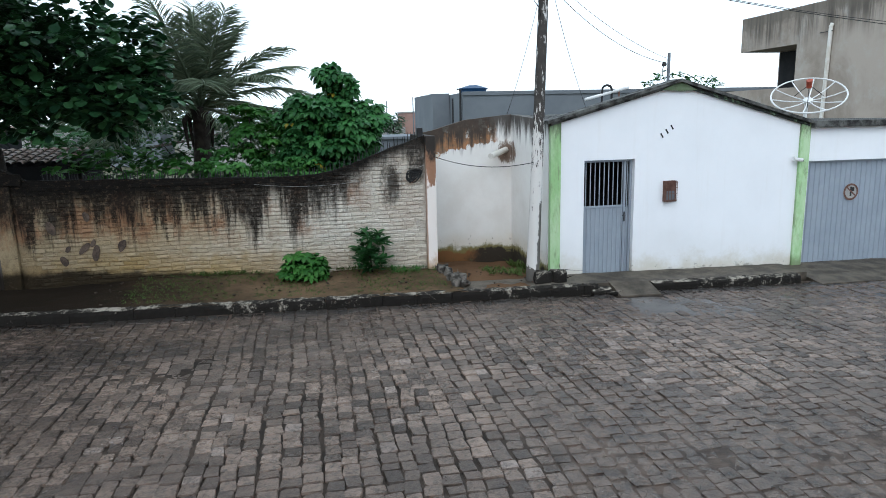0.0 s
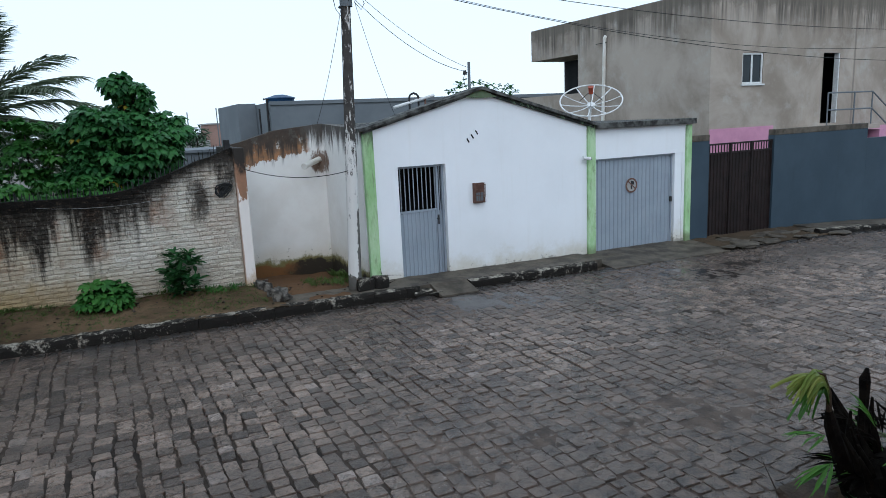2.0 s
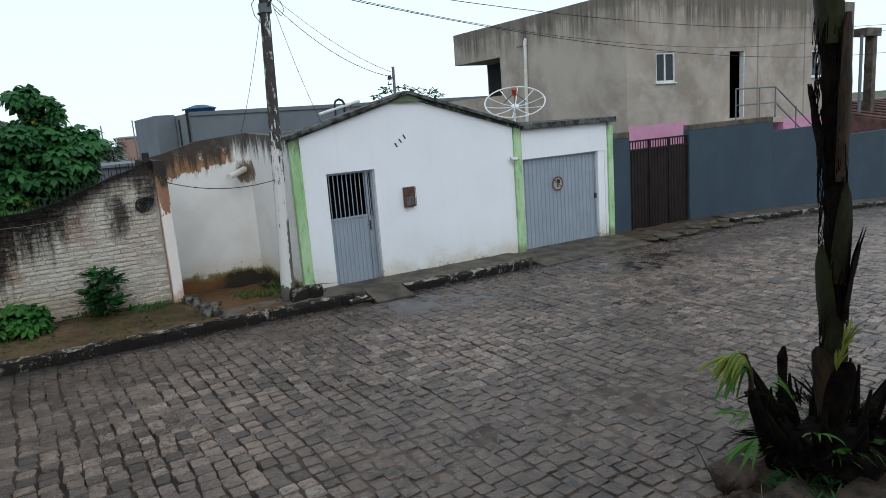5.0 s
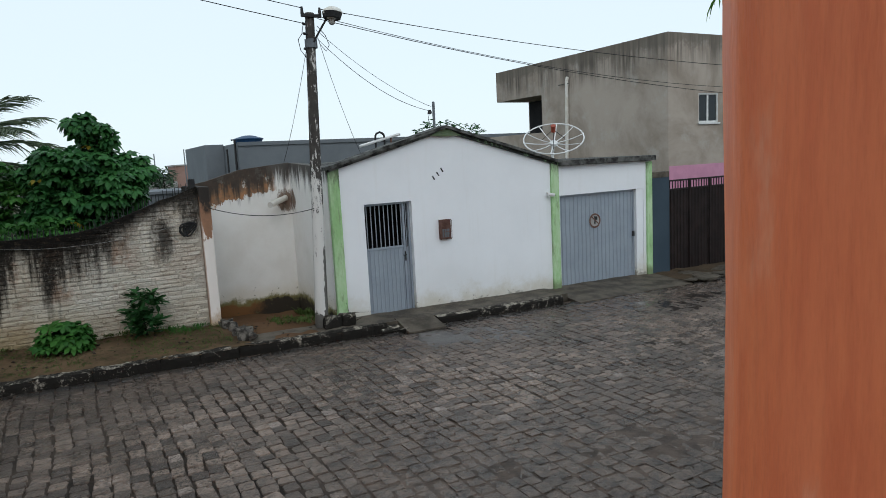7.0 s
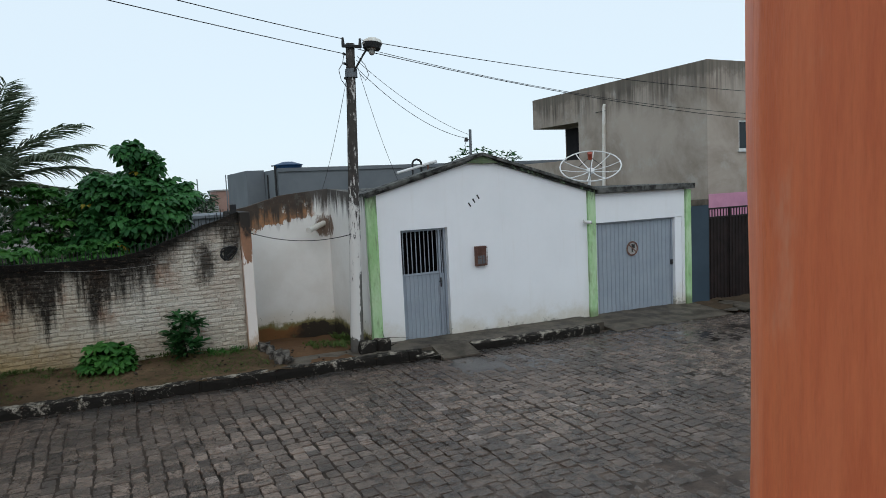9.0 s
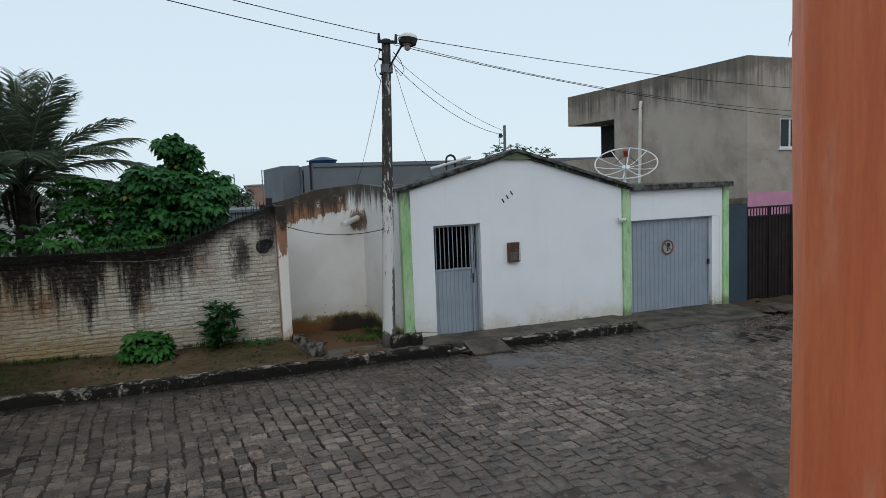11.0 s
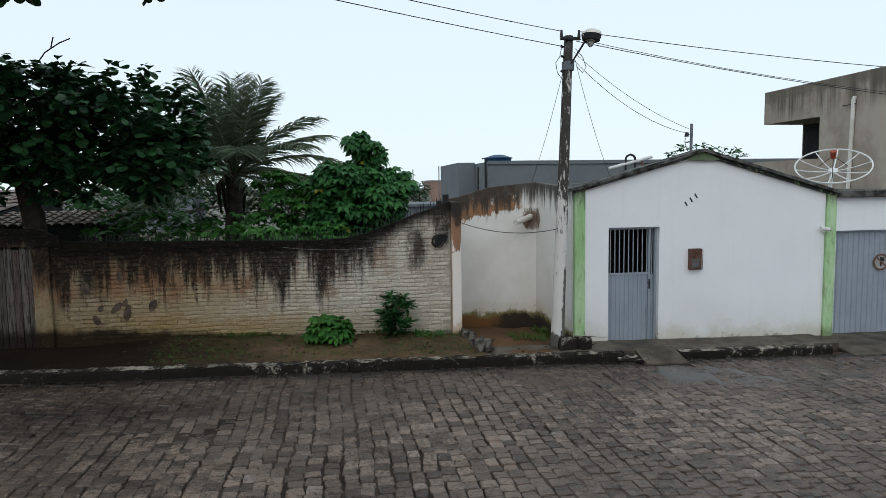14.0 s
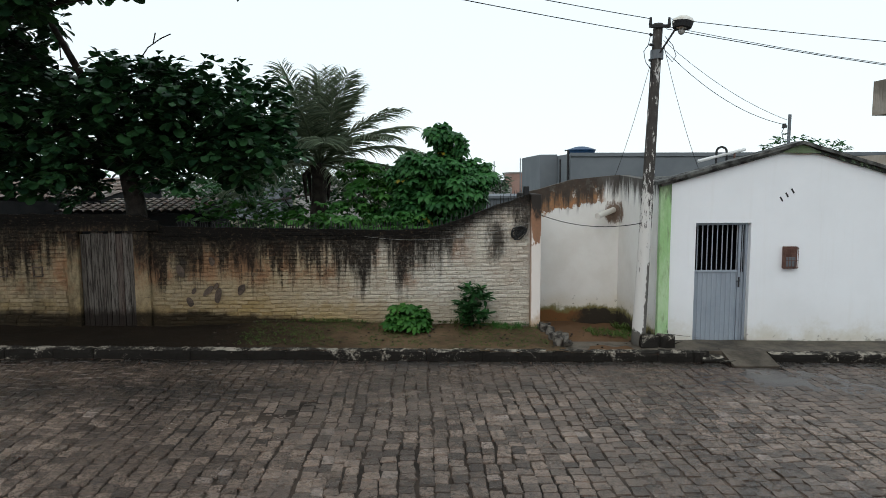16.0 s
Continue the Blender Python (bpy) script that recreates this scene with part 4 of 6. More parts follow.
part("lintel", wall_with_holes(bmesh.new(), [(x, 2.27 + 0.03 * noise.noise((x * 5, 3, 1))) for x in spaced(-6.5, -4.62, 0.1)], [(-6.5, -4.62, -0.7, 2.105)], WY - 0.05, WY + 0.02), M["old_wall"], wall_old, "black mouldy concrete lintel")

# spikes and glass set in the top of the wall
bm = bmesh.new()
rng = random.Random(9)
for i in range(118):
    x = -4.3 + 6.25 * i / 118 + rng.uniform(-0.02, 0.02)
    z = crest(x) - 0.01
    h = rng.uniform(0.07, 0.14)
    y = WY + 0.085 + rng.uniform(-0.03, 0.03)
    r = rng.uniform(0.012, 0.019)
    tube(bm, [(x, y, z - 0.05), (x + rng.uniform(-0.02, 0.02), y, z + h)], [r * 0.75, r * 0.4], 4)
box_top = a_box(1.86, 1.96, WY + 0.02, WY + 0.12, 2.6, 2.86, 0.008)
part("stub_post", box_top, M["black"], wall_old, "short black iron stub on the wall end")
tagged(mesh_object("wall_spikes", bm, M["black"]), "dark glass shards and nails along the wall top", "wall spikes", kind="stuff")

# dark shapes of fallen paint on the wall
for sx, sz, w, h, tilt in ((-4.27, 1.38, 0.06, 0.12, 20), (-3.72, 1.55, 0.05, 0.08, 10), (-4.13, 0.82, 0.055, 0.09, 25), (-3.80, 1.02, 0.05, 0.12, -40), (-3.63, 0.93, 0.055, 0.13, -12), (-3.66, 1.10, 0.035, 0.07, -30), (-3.21, 1.04, 0.06, 0.11, -25), (-4.05, 1.02, 0.035, 0.06, -30)):
    bm = bmesh.new()
    ring = []
    for i in range(14):
        a = 2 * math.pi * i / 14
        q = 1 + 0.25 * noise.noise((sx * 5 + math.cos(a), sz * 5 + math.sin(a), 1))
        ring.append((w * q * math.cos(a), h * q * math.sin(a)))
    m = Matrix.Translation((sx * 1.0, WY - 0.016, sz)) @ pose(0, 0, 0, 0, -tilt, 0)
    prism(bm, ring, -0.003, 0.012)
    bmesh.ops.transform(bm, matrix=m, verts=bm.verts)
    part("bare_patch", bm, M["joint"], wall_old, "dark patch of fallen limewash")

# small square vents, plastered shut
for vx in (-7.37, -6.76):
    bm = bmesh.new()
    for a, b, c, d in ((-0.085, 0.085, 0.07, 0.09), (-0.085, 0.085, -0.09, -0.07), (-0.085, -0.066, -0.07, 0.07), (0.066, 0.085, -0.07, 0.07)):
        box(bm, vx + a, vx + b, WY - 0.022, WY + 0.012, 1.39 + c, 1.39 + d)
    part("vent", bm, M["joint"], wall_old, "dark square vent outline")

# ---- pavement, ramp, kerb stones ----
def slab(name, x0, x1, y0, y1, lift, mat, label, wob=0.012, step=0.15, depth=0.3):
    bm = bmesh.new()
    xs, ys = spaced(x0, x1, step), spaced(y0, y1, step)
    g = [[bm.verts.new((x, y, street_z(x) + lift(x, y) + wob * noise.noise((x * 3, y * 3, 7)))) for x in xs] for y in ys]
    for r, s in zip(g, g[1:]):
        for i in range(len(xs) - 1):
            bm.faces.new((r[i], r[i + 1], s[i + 1], s[i]))
    loop = g[0] + [r[-1] for r in g[1:]] + g[-1][-2::-1] + [r[0] for r in g[-2:0:-1]]
    low = [bm.verts.new((v.co.x, v.co.y, v.co.z - depth)) for v in loop]
    for i in range(len(loop)):
        j = (i + 1) % len(loop)
        bm.faces.new((loop[j], loop[i], low[i], low[j]))
    bmesh.ops.recalc_face_normals(bm, faces=bm.faces)
    return tagged(mesh_object(name, bm, mat, False), label, "pavement", kind="structure")


slab("pavement", 4.0, 8.72, KERB_Y + 0.16, FY + 0.02, lambda x, y: 0.10 + 0.03 * (x > 0), M["concrete"], "wet cracked concrete pavement in front of the house")
slab("pavement_alcove", 2.35, 4.0, KERB_Y + 0.14, 11.1, lambda x, y: 0.135, M["concrete"], "worn concrete pavement beside the pole")
slab("driveway", 8.72, 11.95, KERB_Y - 0.25, FY + 0.12, lambda x, y: 0.012 + 0.085 * (y - KERB_Y + 0.25) / 1.2, M["concrete"], "sloping wet concrete garage drive")
slab("ramp", 4.88, 5.60, KERB_Y - 0.30, KERB_Y + 0.3, lambda x, y: 0.015 + 0.13 * min(1, (y - KERB_Y + 0.30) / 0.5), M["concrete"], "small concrete ramp at the house door", 0.006)
slab("pavement_right", 15.6, 40.0, KERB_Y + 0.14, FY + 0.03, lambda x, y: 0.12, M["concrete"], "grey concrete pavement below the blue wall", 0.02, 0.3)
slab("pavement_gate", 11.95, 15.6, KERB_Y - 0.1, FY + 0.12, lambda x, y: 0.02 + 0.06 * (y - KERB_Y + 0.1), M["soil"], "muddy ground in front of the brown gate", 0.04)

kerb = thing("kerb", (0, KERB_Y, 0), "blackened kerb stones with traces of whitewash", "kerb", kind="structure")
rng = random.Random(12)


def kerb_stone(x0, x1, top, sink=0.0):
    bm = bmesh.new()
    n = 14
    za, zb = street_z(x0), street_z(x1)
    prof = [(-0.01, -0.15), (-0.012, top * 0.55), (0.0, top - 0.02), (0.03, top), (0.13, top + 0.004), (0.155, top - 0.03), (0.16, -0.15)]
    rows = []
    for i in range(n + 1):
        x = x0 + (x1 - x0) * i / n
        z = za + (zb - za) * i / n
        end = 0.012 if i in (0, n) else 0.0
        rows.append([bm.verts.new((x, KERB_Y + p + end * (1 if k < 3 else -0.5) + 0.016 * noise.noise((x * 5, k * 3.1, 2)) + 0.008 * noise.noise((x * 13, k * 4.1, 4)), z + q - end * (0.8 if 1 < k < 6 else 0) - sink + 0.020 * noise.noise((x * 4, k * 2.0, 5)) + 0.012 * noise.noise((x * 12, k * 3.0, 9)))) for k, (p, q) in enumerate(prof)])
    for r, s in zip(rows, rows[1:]):
        for k in range(len(prof) - 1):
            bm.faces.new((r[k], s[k], s[k + 1], r[k + 1]))
    bm.faces.new(rows[0])
    bm.faces.new(rows[-1][::-1])
    bmesh.ops.recalc_face_normals(bm, faces=bm.faces)
    return bm


spans = []
x = -16.0
while x < 4.5:
    w = rng.uniform(0.55, 0.95)
    if x + w > 4.62:
        w = 4.62 - x
    spans.append((x, x + w, 0.155, 0.0))
    x += w
x = 5.62
while x < 8.4:
    w = min(rng.uniform(0.5, 0.9), 8.48 - x)
    spans.append((x, x + w, 0.135, 0.0))
    x += w
x = 15.3
while x < 30:
    w = rng.uniform(0.6, 1.0)
    spans.append((x, x + w, 0.13, rng.uniform(-0.01, 0.02)))
    x += w
k = Nodes("kerb_whitewash", 0.8, 0, 0.08)
kn = k.step(k.math("ADD", k.noise(6.0, 6, 0.8), k.math("MULTIPLY", k.noise(0.9, 2, 0.5), 0.5)), 0.83, 0.93)
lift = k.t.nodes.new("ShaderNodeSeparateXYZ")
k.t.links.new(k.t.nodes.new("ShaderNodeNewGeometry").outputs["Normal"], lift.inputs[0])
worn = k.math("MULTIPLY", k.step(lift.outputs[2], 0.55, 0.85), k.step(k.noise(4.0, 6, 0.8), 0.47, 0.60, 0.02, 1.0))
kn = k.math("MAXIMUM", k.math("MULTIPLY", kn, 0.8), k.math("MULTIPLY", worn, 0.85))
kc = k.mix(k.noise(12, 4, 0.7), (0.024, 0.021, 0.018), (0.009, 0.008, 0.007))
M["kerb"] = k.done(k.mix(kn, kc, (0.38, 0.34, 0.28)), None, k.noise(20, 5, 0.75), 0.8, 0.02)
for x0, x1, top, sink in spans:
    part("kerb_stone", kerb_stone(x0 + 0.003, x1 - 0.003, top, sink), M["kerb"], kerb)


def lump(bm, c, r, seed, rough=0.35, squash=(1, 1, 1), sub=2):
    """A broken stone."""
    v = bmesh.ops.create_icosphere(bm, subdivisions=sub, radius=1.0)["verts"]
    for p in v:
        d = p.co.copy()
        q = 1 + rough * noise.noise(d * 1.3 + Vector((seed * 7.1, seed * 3.3, 0))) + 0.5 * rough * noise.noise(d * 3.1 + Vector((seed, 0, 5)))
        p.co = Vector((c[0] + d.x * r * q * squash[0], c[1] + d.y * r * q * squash[1], c[2] + d.z * r * q * squash[2]))
    return bm


def shard(at, r, seed, squash):
    """A broken block: the hull of a few points strewn in a box, worn at its corners."""
    q = random.Random(seed)
    bm = bmesh.new()
    for _ in range(22):
        v = [max(-0.82, min(0.82, q.gauss(0, 0.75))) for _ in range(3)]
        bm.verts.new([at[i] + r * squash[i] * v[i] * 1.15 for i in range(3)])
    hull = bmesh.ops.convex_hull(bm, input=bm.verts)
    bmesh.ops.delete(bm, geom=[g for g in hull["geom_interior"] if isinstance(g, bmesh.types.BMVert)], context="VERTS")
    bmesh.ops.bevel(bm, geom=list(bm.edges), offset=r * 0.09, segments=1, affect="EDGES")
    return bm


def stone(at, r, seed, label, mat, squash=(1, 1, 0.7), name="broken_stone", group=""):
    ob = mesh_object(name, shard(at, r, seed, squash), mat)
    return tagged(ob, label, "stone", group)


M["brown_stone"] = simple("wet_brown_stone", (0.022, 0.016, 0.012), (0.085, 0.060, 0.042), 7, 0.7, 0, 35, 0.9, 0.02)
M["rubble"] = simple("dirty_broken_concrete", (0.030, 0.026, 0.022), (0.20, 0.18, 0.155), 11, 0.8, 0, 40, 0.8, 0.02)
rng = random.Random(8)
for i in range(9):
    sy = 11.95 - 0.14 * i + rng.uniform(-0.06, 0.06)
    sx, r = 2.22 + 0.022 * i + rng.uniform(-0.09, 0.09), rng.uniform(0.06, 0.16)
    stone((sx, sy, verge_z(2.2, sy)), r, 90 + i, "broken concrete edging between verge and pavement", M["rubble"], (0.9, 1.1, 0.95), "edging_stone", "edging stones by the wall pier")
stone((3.78, 10.78, 0.26), 0.2, 21, "blackened concrete block at the foot of the pole", M["kerb"], (0.9, 0.7, 0.85), "foot_block")
stone((4.06, 10.80, 0.25), 0.18, 22, "blackened concrete block at the foot of the pole", M["kerb"], (0.8, 0.8, 1.0), "foot_block")
stone((4.66, 10.36, 0.11), 0.15, 23, "broken black kerb end beside the ramp", M["kerb"], (1.3, 0.6, 0.5), "kerb_fragment")
stone((4.86, 10.22, 0.08), 0.09, 24, "broken black kerb end beside the ramp", M["kerb"], (1.5, 0.6, 0.5), "kerb_fragment")
rng = random.Random(31)
for i in range(26):
    sx, sy = rng.uniform(12.0, 15.8), rng.uniform(10.1, 11.0)
    r = rng.uniform(0.08, 0.22)
    stone((sx, sy, street_z(sx) + 0.05), r, 40 + i, "flat broken paving slab lying in the mud", M["concrete"], (1.5, 1.0, 0.22), "paving_fragment", "paving fragments by the brown gate")

# ---- electricity pole with its lamp and cables ----
k = Nodes("old_painted_pole", 0.85)
pn = k.noise(7.5, 6, 0.78, k.scaled(1.5, 1.5, 0.4))
ph = k.step(k.math("ADD", k.axis(2), k.math("MULTIPLY", k.noise(0.9, 3, 0.6), 1.2)), 0.9, 4.4, 0.24, 0.565)
pw = k.step(k.math("SUBTRACT", pn, ph), 0.0, 0.06)
pcol = k.mix(k.noise(9, 4, 0.7), (0.018, 0.016, 0.015), (0.095, 0.086, 0.078))
pcol = k.mix(pw, pcol, (0.62, 0.60, 0.57))
pz = k.math("ADD", k.axis(2), k.math("MULTIPLY", k.math("SUBTRACT", k.noise(3.5, 5, 0.75), 0.5), 0.9))
px = k.math("ADD", k.math("SUBTRACT", k.axis(0), k.math("ADD", 3.64, k.math("MULTIPLY", k.axis(2), 0.0366))), k.math("MULTIPLY", k.math("SUBTRACT", k.noise(5, 5, 0.75), 0.5), 0.16))
bare = k.math("MAXIMUM", k.step(pz, 0.44, 0.47, 1.0, 0.0), k.math("MULTIPLY", k.step(px, 0.028, 0.036), k.step(pz, 1.55, 1.6, 1.0, 0.0)))
pcol = k.mix(bare, pcol, k.mix(k.noise(11, 4, 0.7), (0.085, 0.08, 0.072), (0.15, 0.14, 0.125)))
M["pole"] = k.done(pcol, None, k.noise(14, 5, 0.75, k.scaled(1, 1, 0.25)), 0.8, 0.015)
PX, PY = 3.74, 10.95
pole = thing("electricity_pole", (PX, PY, 0.15), "old dark pole with flaking white paint and a street lamp", "utility pole")
shaft = part("shaft", tube(bmesh.new(), [(PX - 0.10 + 0.20 * i / 14 + 0.008 * noise.noise((i, 0, 0)), PY + 0.01 * noise.noise((i, 4, 0)), 0.0 + 5.46 * i / 14) for i in range(15)], [0.120 - 0.045 * i / 14 + 0.004 * noise.noise((i * 2, 9, 0)) for i in range(15)], 14), M["pole"], pole, smooth=True)
TX = PX + 0.10
part("crossarm", a_box(TX - 0.17, TX + 0.17, PY - 0.10, PY - 0.05, 5.38, 5.43, 0.004), M["black"], pole)
for dx in (-0.15, 0.15):
    part("insulator", tube(bmesh.new(), [(TX + dx, PY - 0.075, 5.43), (TX + dx, PY - 0.075, 5.54)], [0.03, 0.018], 8), M["black"], pole)
for i, z in enumerate((5.26, 5.10, 4.86)):
    part("insulator", tube(bmesh.new(), [(TX - 0.10 - 0.03 * (i != 1), PY - 0.1, z), (TX - 0.17, PY - 0.12, z + 0.01)], 0.022, 8), M["black"], pole)
lamp = part("lamp_head", lump(bmesh.new(), (TX + 0.29, PY - 0.28, 5.42), 0.15, 3, 0.0, (1.15, 1.0, 0.72)), M["pvc"], pole, "grey street lamp hood", True)
bmx = tube(bmesh.new(), [(TX + 0.285, PY - 0.285, 5.42), (TX + 0.275, PY - 0.29, 5.33)], [0.165, 0.14], 18)
part("hood_rim", bmx, M["black"], lamp, "dark open hood")
part("bulb", lump(bmesh.new(), (TX + 0.27, PY - 0.29, 5.28), 0.055, 3, 0.0), M["far_white"], lamp, "clear bulb", True)
part("lamp_arm", tube(bmesh.new(), [(TX + 0.0, PY - 0.09, 4.98), (TX + 0.20, PY - 0.22, 5.33)], 0.016, 6), M["black"], pole)
part("clamp", tube(bmesh.new(), [(TX - 0.01, PY, 4.90), (TX - 0.01, PY, 5.04)], 0.105, 14, False), M["far_grey"], pole)

top_l = (TX - 0.15, PY - 0.075, 5.52)
top_r = (TX + 0.15, PY - 0.075, 5.52)
cable("power_cable", sag(top_l, (-5.1, 5.2, 5.65), 0.1), 0.0065, "sagging black overhead power cable")
cable("power_cable", sag((TX - 0.17, PY - 0.12, 5.27), (-8.7, 3.9, 5.9), 0.12), 0.0065, "twisted black overhead cable")
cable("power_cable", sag(top_r, (31.2, 10.05, 5.61), 0.84, 28), 0.0065, "sagging black overhead power cable")
cable("power_cable", sag((TX + 0.1, PY - 0.09, 5.40), (28.4, 9.96, 5.73), 1.31, 28), 0.005, "sagging black overhead power cable")
cable("power_cable", sag((TX + 0.1, PY - 0.09, 5.36), (27.1, 9.9, 4.38), 0.84, 28), 0.0065, "sagging black overhead power cable")
cable("service_cable", sag((TX + 0.06, PY - 0.09, 5.05), (6.40, 11.70, 3.92), 0.20), 0.005, "thin service cable to the roof mast")
cable("service_cable", sag((TX + 0.06, PY - 0.09, 5.18), (6.45, 11.72, 4.0), 0.13), 0.004, "thin service cable to the roof mast")
cable("service_cable", sag((TX - 0.12, PY - 0.09, 4.9), (4.0, 13.68, 3.07), 0.10), 0.0045, "thin cable slanting down to the old wall")
cable("service_cable", sag((TX + 0.07, PY - 0.09, 5.1), (4.85, 11.5, 3.05), 0.12), 0.004, "thin cable slanting down to the roof")
cable("service_cable", [(6.40, 11.70, 3.9), (6.33, 11.66, 3.78), (6.34, 11.62, 3.65), (6.42, 11.6, 3.5), (6.44, 11.66, 3.3)], 0.006, "loose cable end on the roof mast")
cable("loop_cable", [(TX + 0.08, PY - 0.1, 5.24), (TX + 0.2, PY - 0.12, 5.1), (TX + 0.26, PY - 0.12, 4.94), (TX + 0.2, PY - 0.12, 4.84), (TX + 0.1, PY - 0.1, 4.96)], 0.006, "loose cable loop on the pole")
cable("loop_cable", [(TX - 0.16, PY - 0.12, 5.26), (TX - 0.2, PY - 0.14, 5.1), (TX - 0.27, PY - 0.14, 5.0), (TX - 0.24, PY - 0.14, 4.84), (TX - 0.14, PY - 0.12, 4.72), (TX - 0.1, PY - 0.1, 4.6)], 0.006, "loose cable loop on the pole")
cable("wall_cable", sag((2.12, WY - 0.08, 2.36), (PX - 0.03, PY - 0.1, 2.28), 0.14), 0.0065, "frayed cable from the wall pier to the pole")
cable("wall_cable", sag((-1.0, WY - 0.03, 1.98), (1.95, WY - 0.04, 2.2), 0.16), 0.0028, "thin grey wire strung along the old wall", "far_white")
pvc = thing("drain_spout", (3.9, 13.6, 2.3), "short white plastic drain spout in the alcove wall", "pipe")
part("pipe", tube(bmesh.new(), [(3.97, 13.66, 2.35), (3.52, 13.20, 2.25)], 0.06, 12), M["pvc"], pvc)
knot = thing("cable_knot", (1.8, WY - 0.06, 2.1), "black coil of old cable hung on the wall", "cable")
rc = random.Random(31)
for i in range(9):
    ra, rb, ph = rc.uniform(0.06, 0.14), rc.uniform(0.05, 0.13), rc.uniform(0, 3)
    part("coil", tube(bmesh.new(), [(1.76 + ra * math.cos(a) + 0.03 * math.sin(2 * a + ph), WY - 0.04 - 0.006 * i, 2.03 + rb * math.sin(a + ph) - 0.02 * rc.random()) for a in (2 * math.pi * j / 14 for j in range(15))], 0.012, 5, False), M["wire"], knot)
# ---- houses behind ----
def roof_tank(at, r, h):
    tank = thing("water_tank", at, "blue plastic roof water tank with lid", "water tank")
    x, y, z = at
    part("body", tube(bmesh.new(), [(x, y, z), (x, y, z + h * 0.6)], [r * 0.86, r], 20), M["blue_tank"], tank)
    part("lid", tube(bmesh.new(), [(x, y, z + h * 0.6), (x, y, z + h * 0.68), (x, y, z + h * 0.95), (x, y, z + h)], [r * 1.06, r * 1.06, r * 0.45, r * 0.3], 20), M["blue_tank"], tank)


grey = thing("grey_house", (10, 33, 0), "flat-roofed dark grey house behind the yards", "house")
part("wall", a_box(6.98, 24, 31.0, 40.0, -1, 4.15), M["far_grey"], grey)
part("wing", a_box(6.1, 6.96, 34.0, 40.0, -1, 4.22), M["far_grey"], grey, "lighter set-back wing")
part("parapet", a_box(6.95, 24.05, 30.93, 31.0, 4.02, 4.19), M["far_grey"], grey)
part("downpipe", tube(bmesh.new(), [(6.9, 31.2, 0), (6.9, 31.2, 4.3), (6.75, 31.2, 4.3)], 0.05, 6), M["black"], grey)
part("downpipe", tube(bmesh.new(), [(6.6, 31.5, 0), (6.6, 31.5, 3.9)], 0.04, 6), M["black"], grey)
roof_tank((7.68, 31.9, 4.05), 0.66, 0.46)
low = thing("low_house", (5, 42, 0), "low pale house with a flat grey roof", "house")
part("wall", a_box(3.0, 7.4, 42, 48, -1, 1.8), M["far_grey"], low)
part("roof", a_box(2.8, 7.5, 41.8, 48.2, 1.802, 1.95), M["far_grey"], low)
tower = thing("brick_house", (10, 66, 0), "unplastered red brick upper storey among far houses", "house")
part("wall", a_box(8.9, 12.6, 65, 70, -2, 3.55), M["far_brick"], tower)
part("roof", a_box(8.8, 12.7, 64.9, 70.1, 3.552, 3.68), M["far_white"], tower)
part("base", a_box(6.6, 8.88, 64.5, 70, -2, 2.2), M["far_white"], tower, "pale lower house")
for px, pz in ((7.1, 4.7), (9.6, 5.0), (6.2, 4.1)):
    cable("far_mast", [(px, 64, 0), (px, 64, pz)], 0.05, "thin far aerial mast", "far_grey")
row = thing("far_houses", (-5, 90, 0), "hazy row of far low roofs", "house")
for a, b, z, m in ((-40, -28, 3.2, "far_white"), (-26, -18, 2.6, "far_grey"), (-16, -6, 3.0, "far_white"), (-4, 5, 2.5, "far_grey"), (5.2, 11, 2.2, "far_white"), (14, 40, 3.0, "far_white")):
    part("wall", a_box(a, b, 88, 96, -3, z), M[m], row)
    part("roof", roof_slope(a - 0.3, z, b + 0.3, z + 0.4, 87.7, 96.3, 0.15), M["far_grey"], row)

k = Nodes("weathered_clay_tile", 0.8)
M["claytile"] = k.done(k.mix(k.random(True), (0.20, 0.13, 0.10), (0.34, 0.29, 0.26)), None, k.noise(20, 4, 0.7), 0.5, 0.01)


def tiled_shed(x0, x1, y0, y1, z0, z1, base):
    shed_ob = thing("tiled_shed", ((x0 + x1) / 2, y0, base), "low shed with grey weathered clay tile roof behind the wall", "shed")
    part("wall", a_box(x0 + 0.2, x1 - 0.2, y0 + 0.3, y1, base, z0 - 0.03), M["far_brick"], shed_ob, "bare red brick wall")
    bm = bmesh.new()
    n = int((x1 - x0) / 0.2)
    for i in range(n):
        x = x0 + 0.2 * i
        for j in range(6):
            ya, yb = y0 + (y1 - y0) * j / 6, y0 + (y1 - y0) * (j + 1.15) / 6
            za, zb = z0 + (z1 - z0) * j / 6 + 0.02, z0 + (z1 - z0) * (j + 1.15) / 6
            row_a, row_b = [], []
            for q in range(5):
                a = math.pi * q / 4
                row_a.append(bm.verts.new((x + 0.1 - 0.1 * math.cos(a), ya, za + 0.055 * math.sin(a))))
                row_b.append(bm.verts.new((x + 0.1 - 0.085 * math.cos(a), yb, zb + 0.045 * math.sin(a))))
            for q in range(4):
                bm.faces.new((row_a[q], row_a[q + 1], row_b[q + 1], row_b[q]))
    tiles = part("roof_tiles", bm, M["claytile"], shed_ob, "curved clay tiles")
    tiles["kind"] = "stuff"
    part("roof_deck", prism_y(x0, x1, [(y0, z0 - 0.03), (y1, z1 - 0.03)]), M["dark"], shed_ob)


tiled_shed(-14.0, -7.0, 15.0, 18.5, 2.58, 3.02, 0.0)
tiled_shed(-7.6, -4.4, 14.2, 15.6, 2.32, 2.55, 0.2)


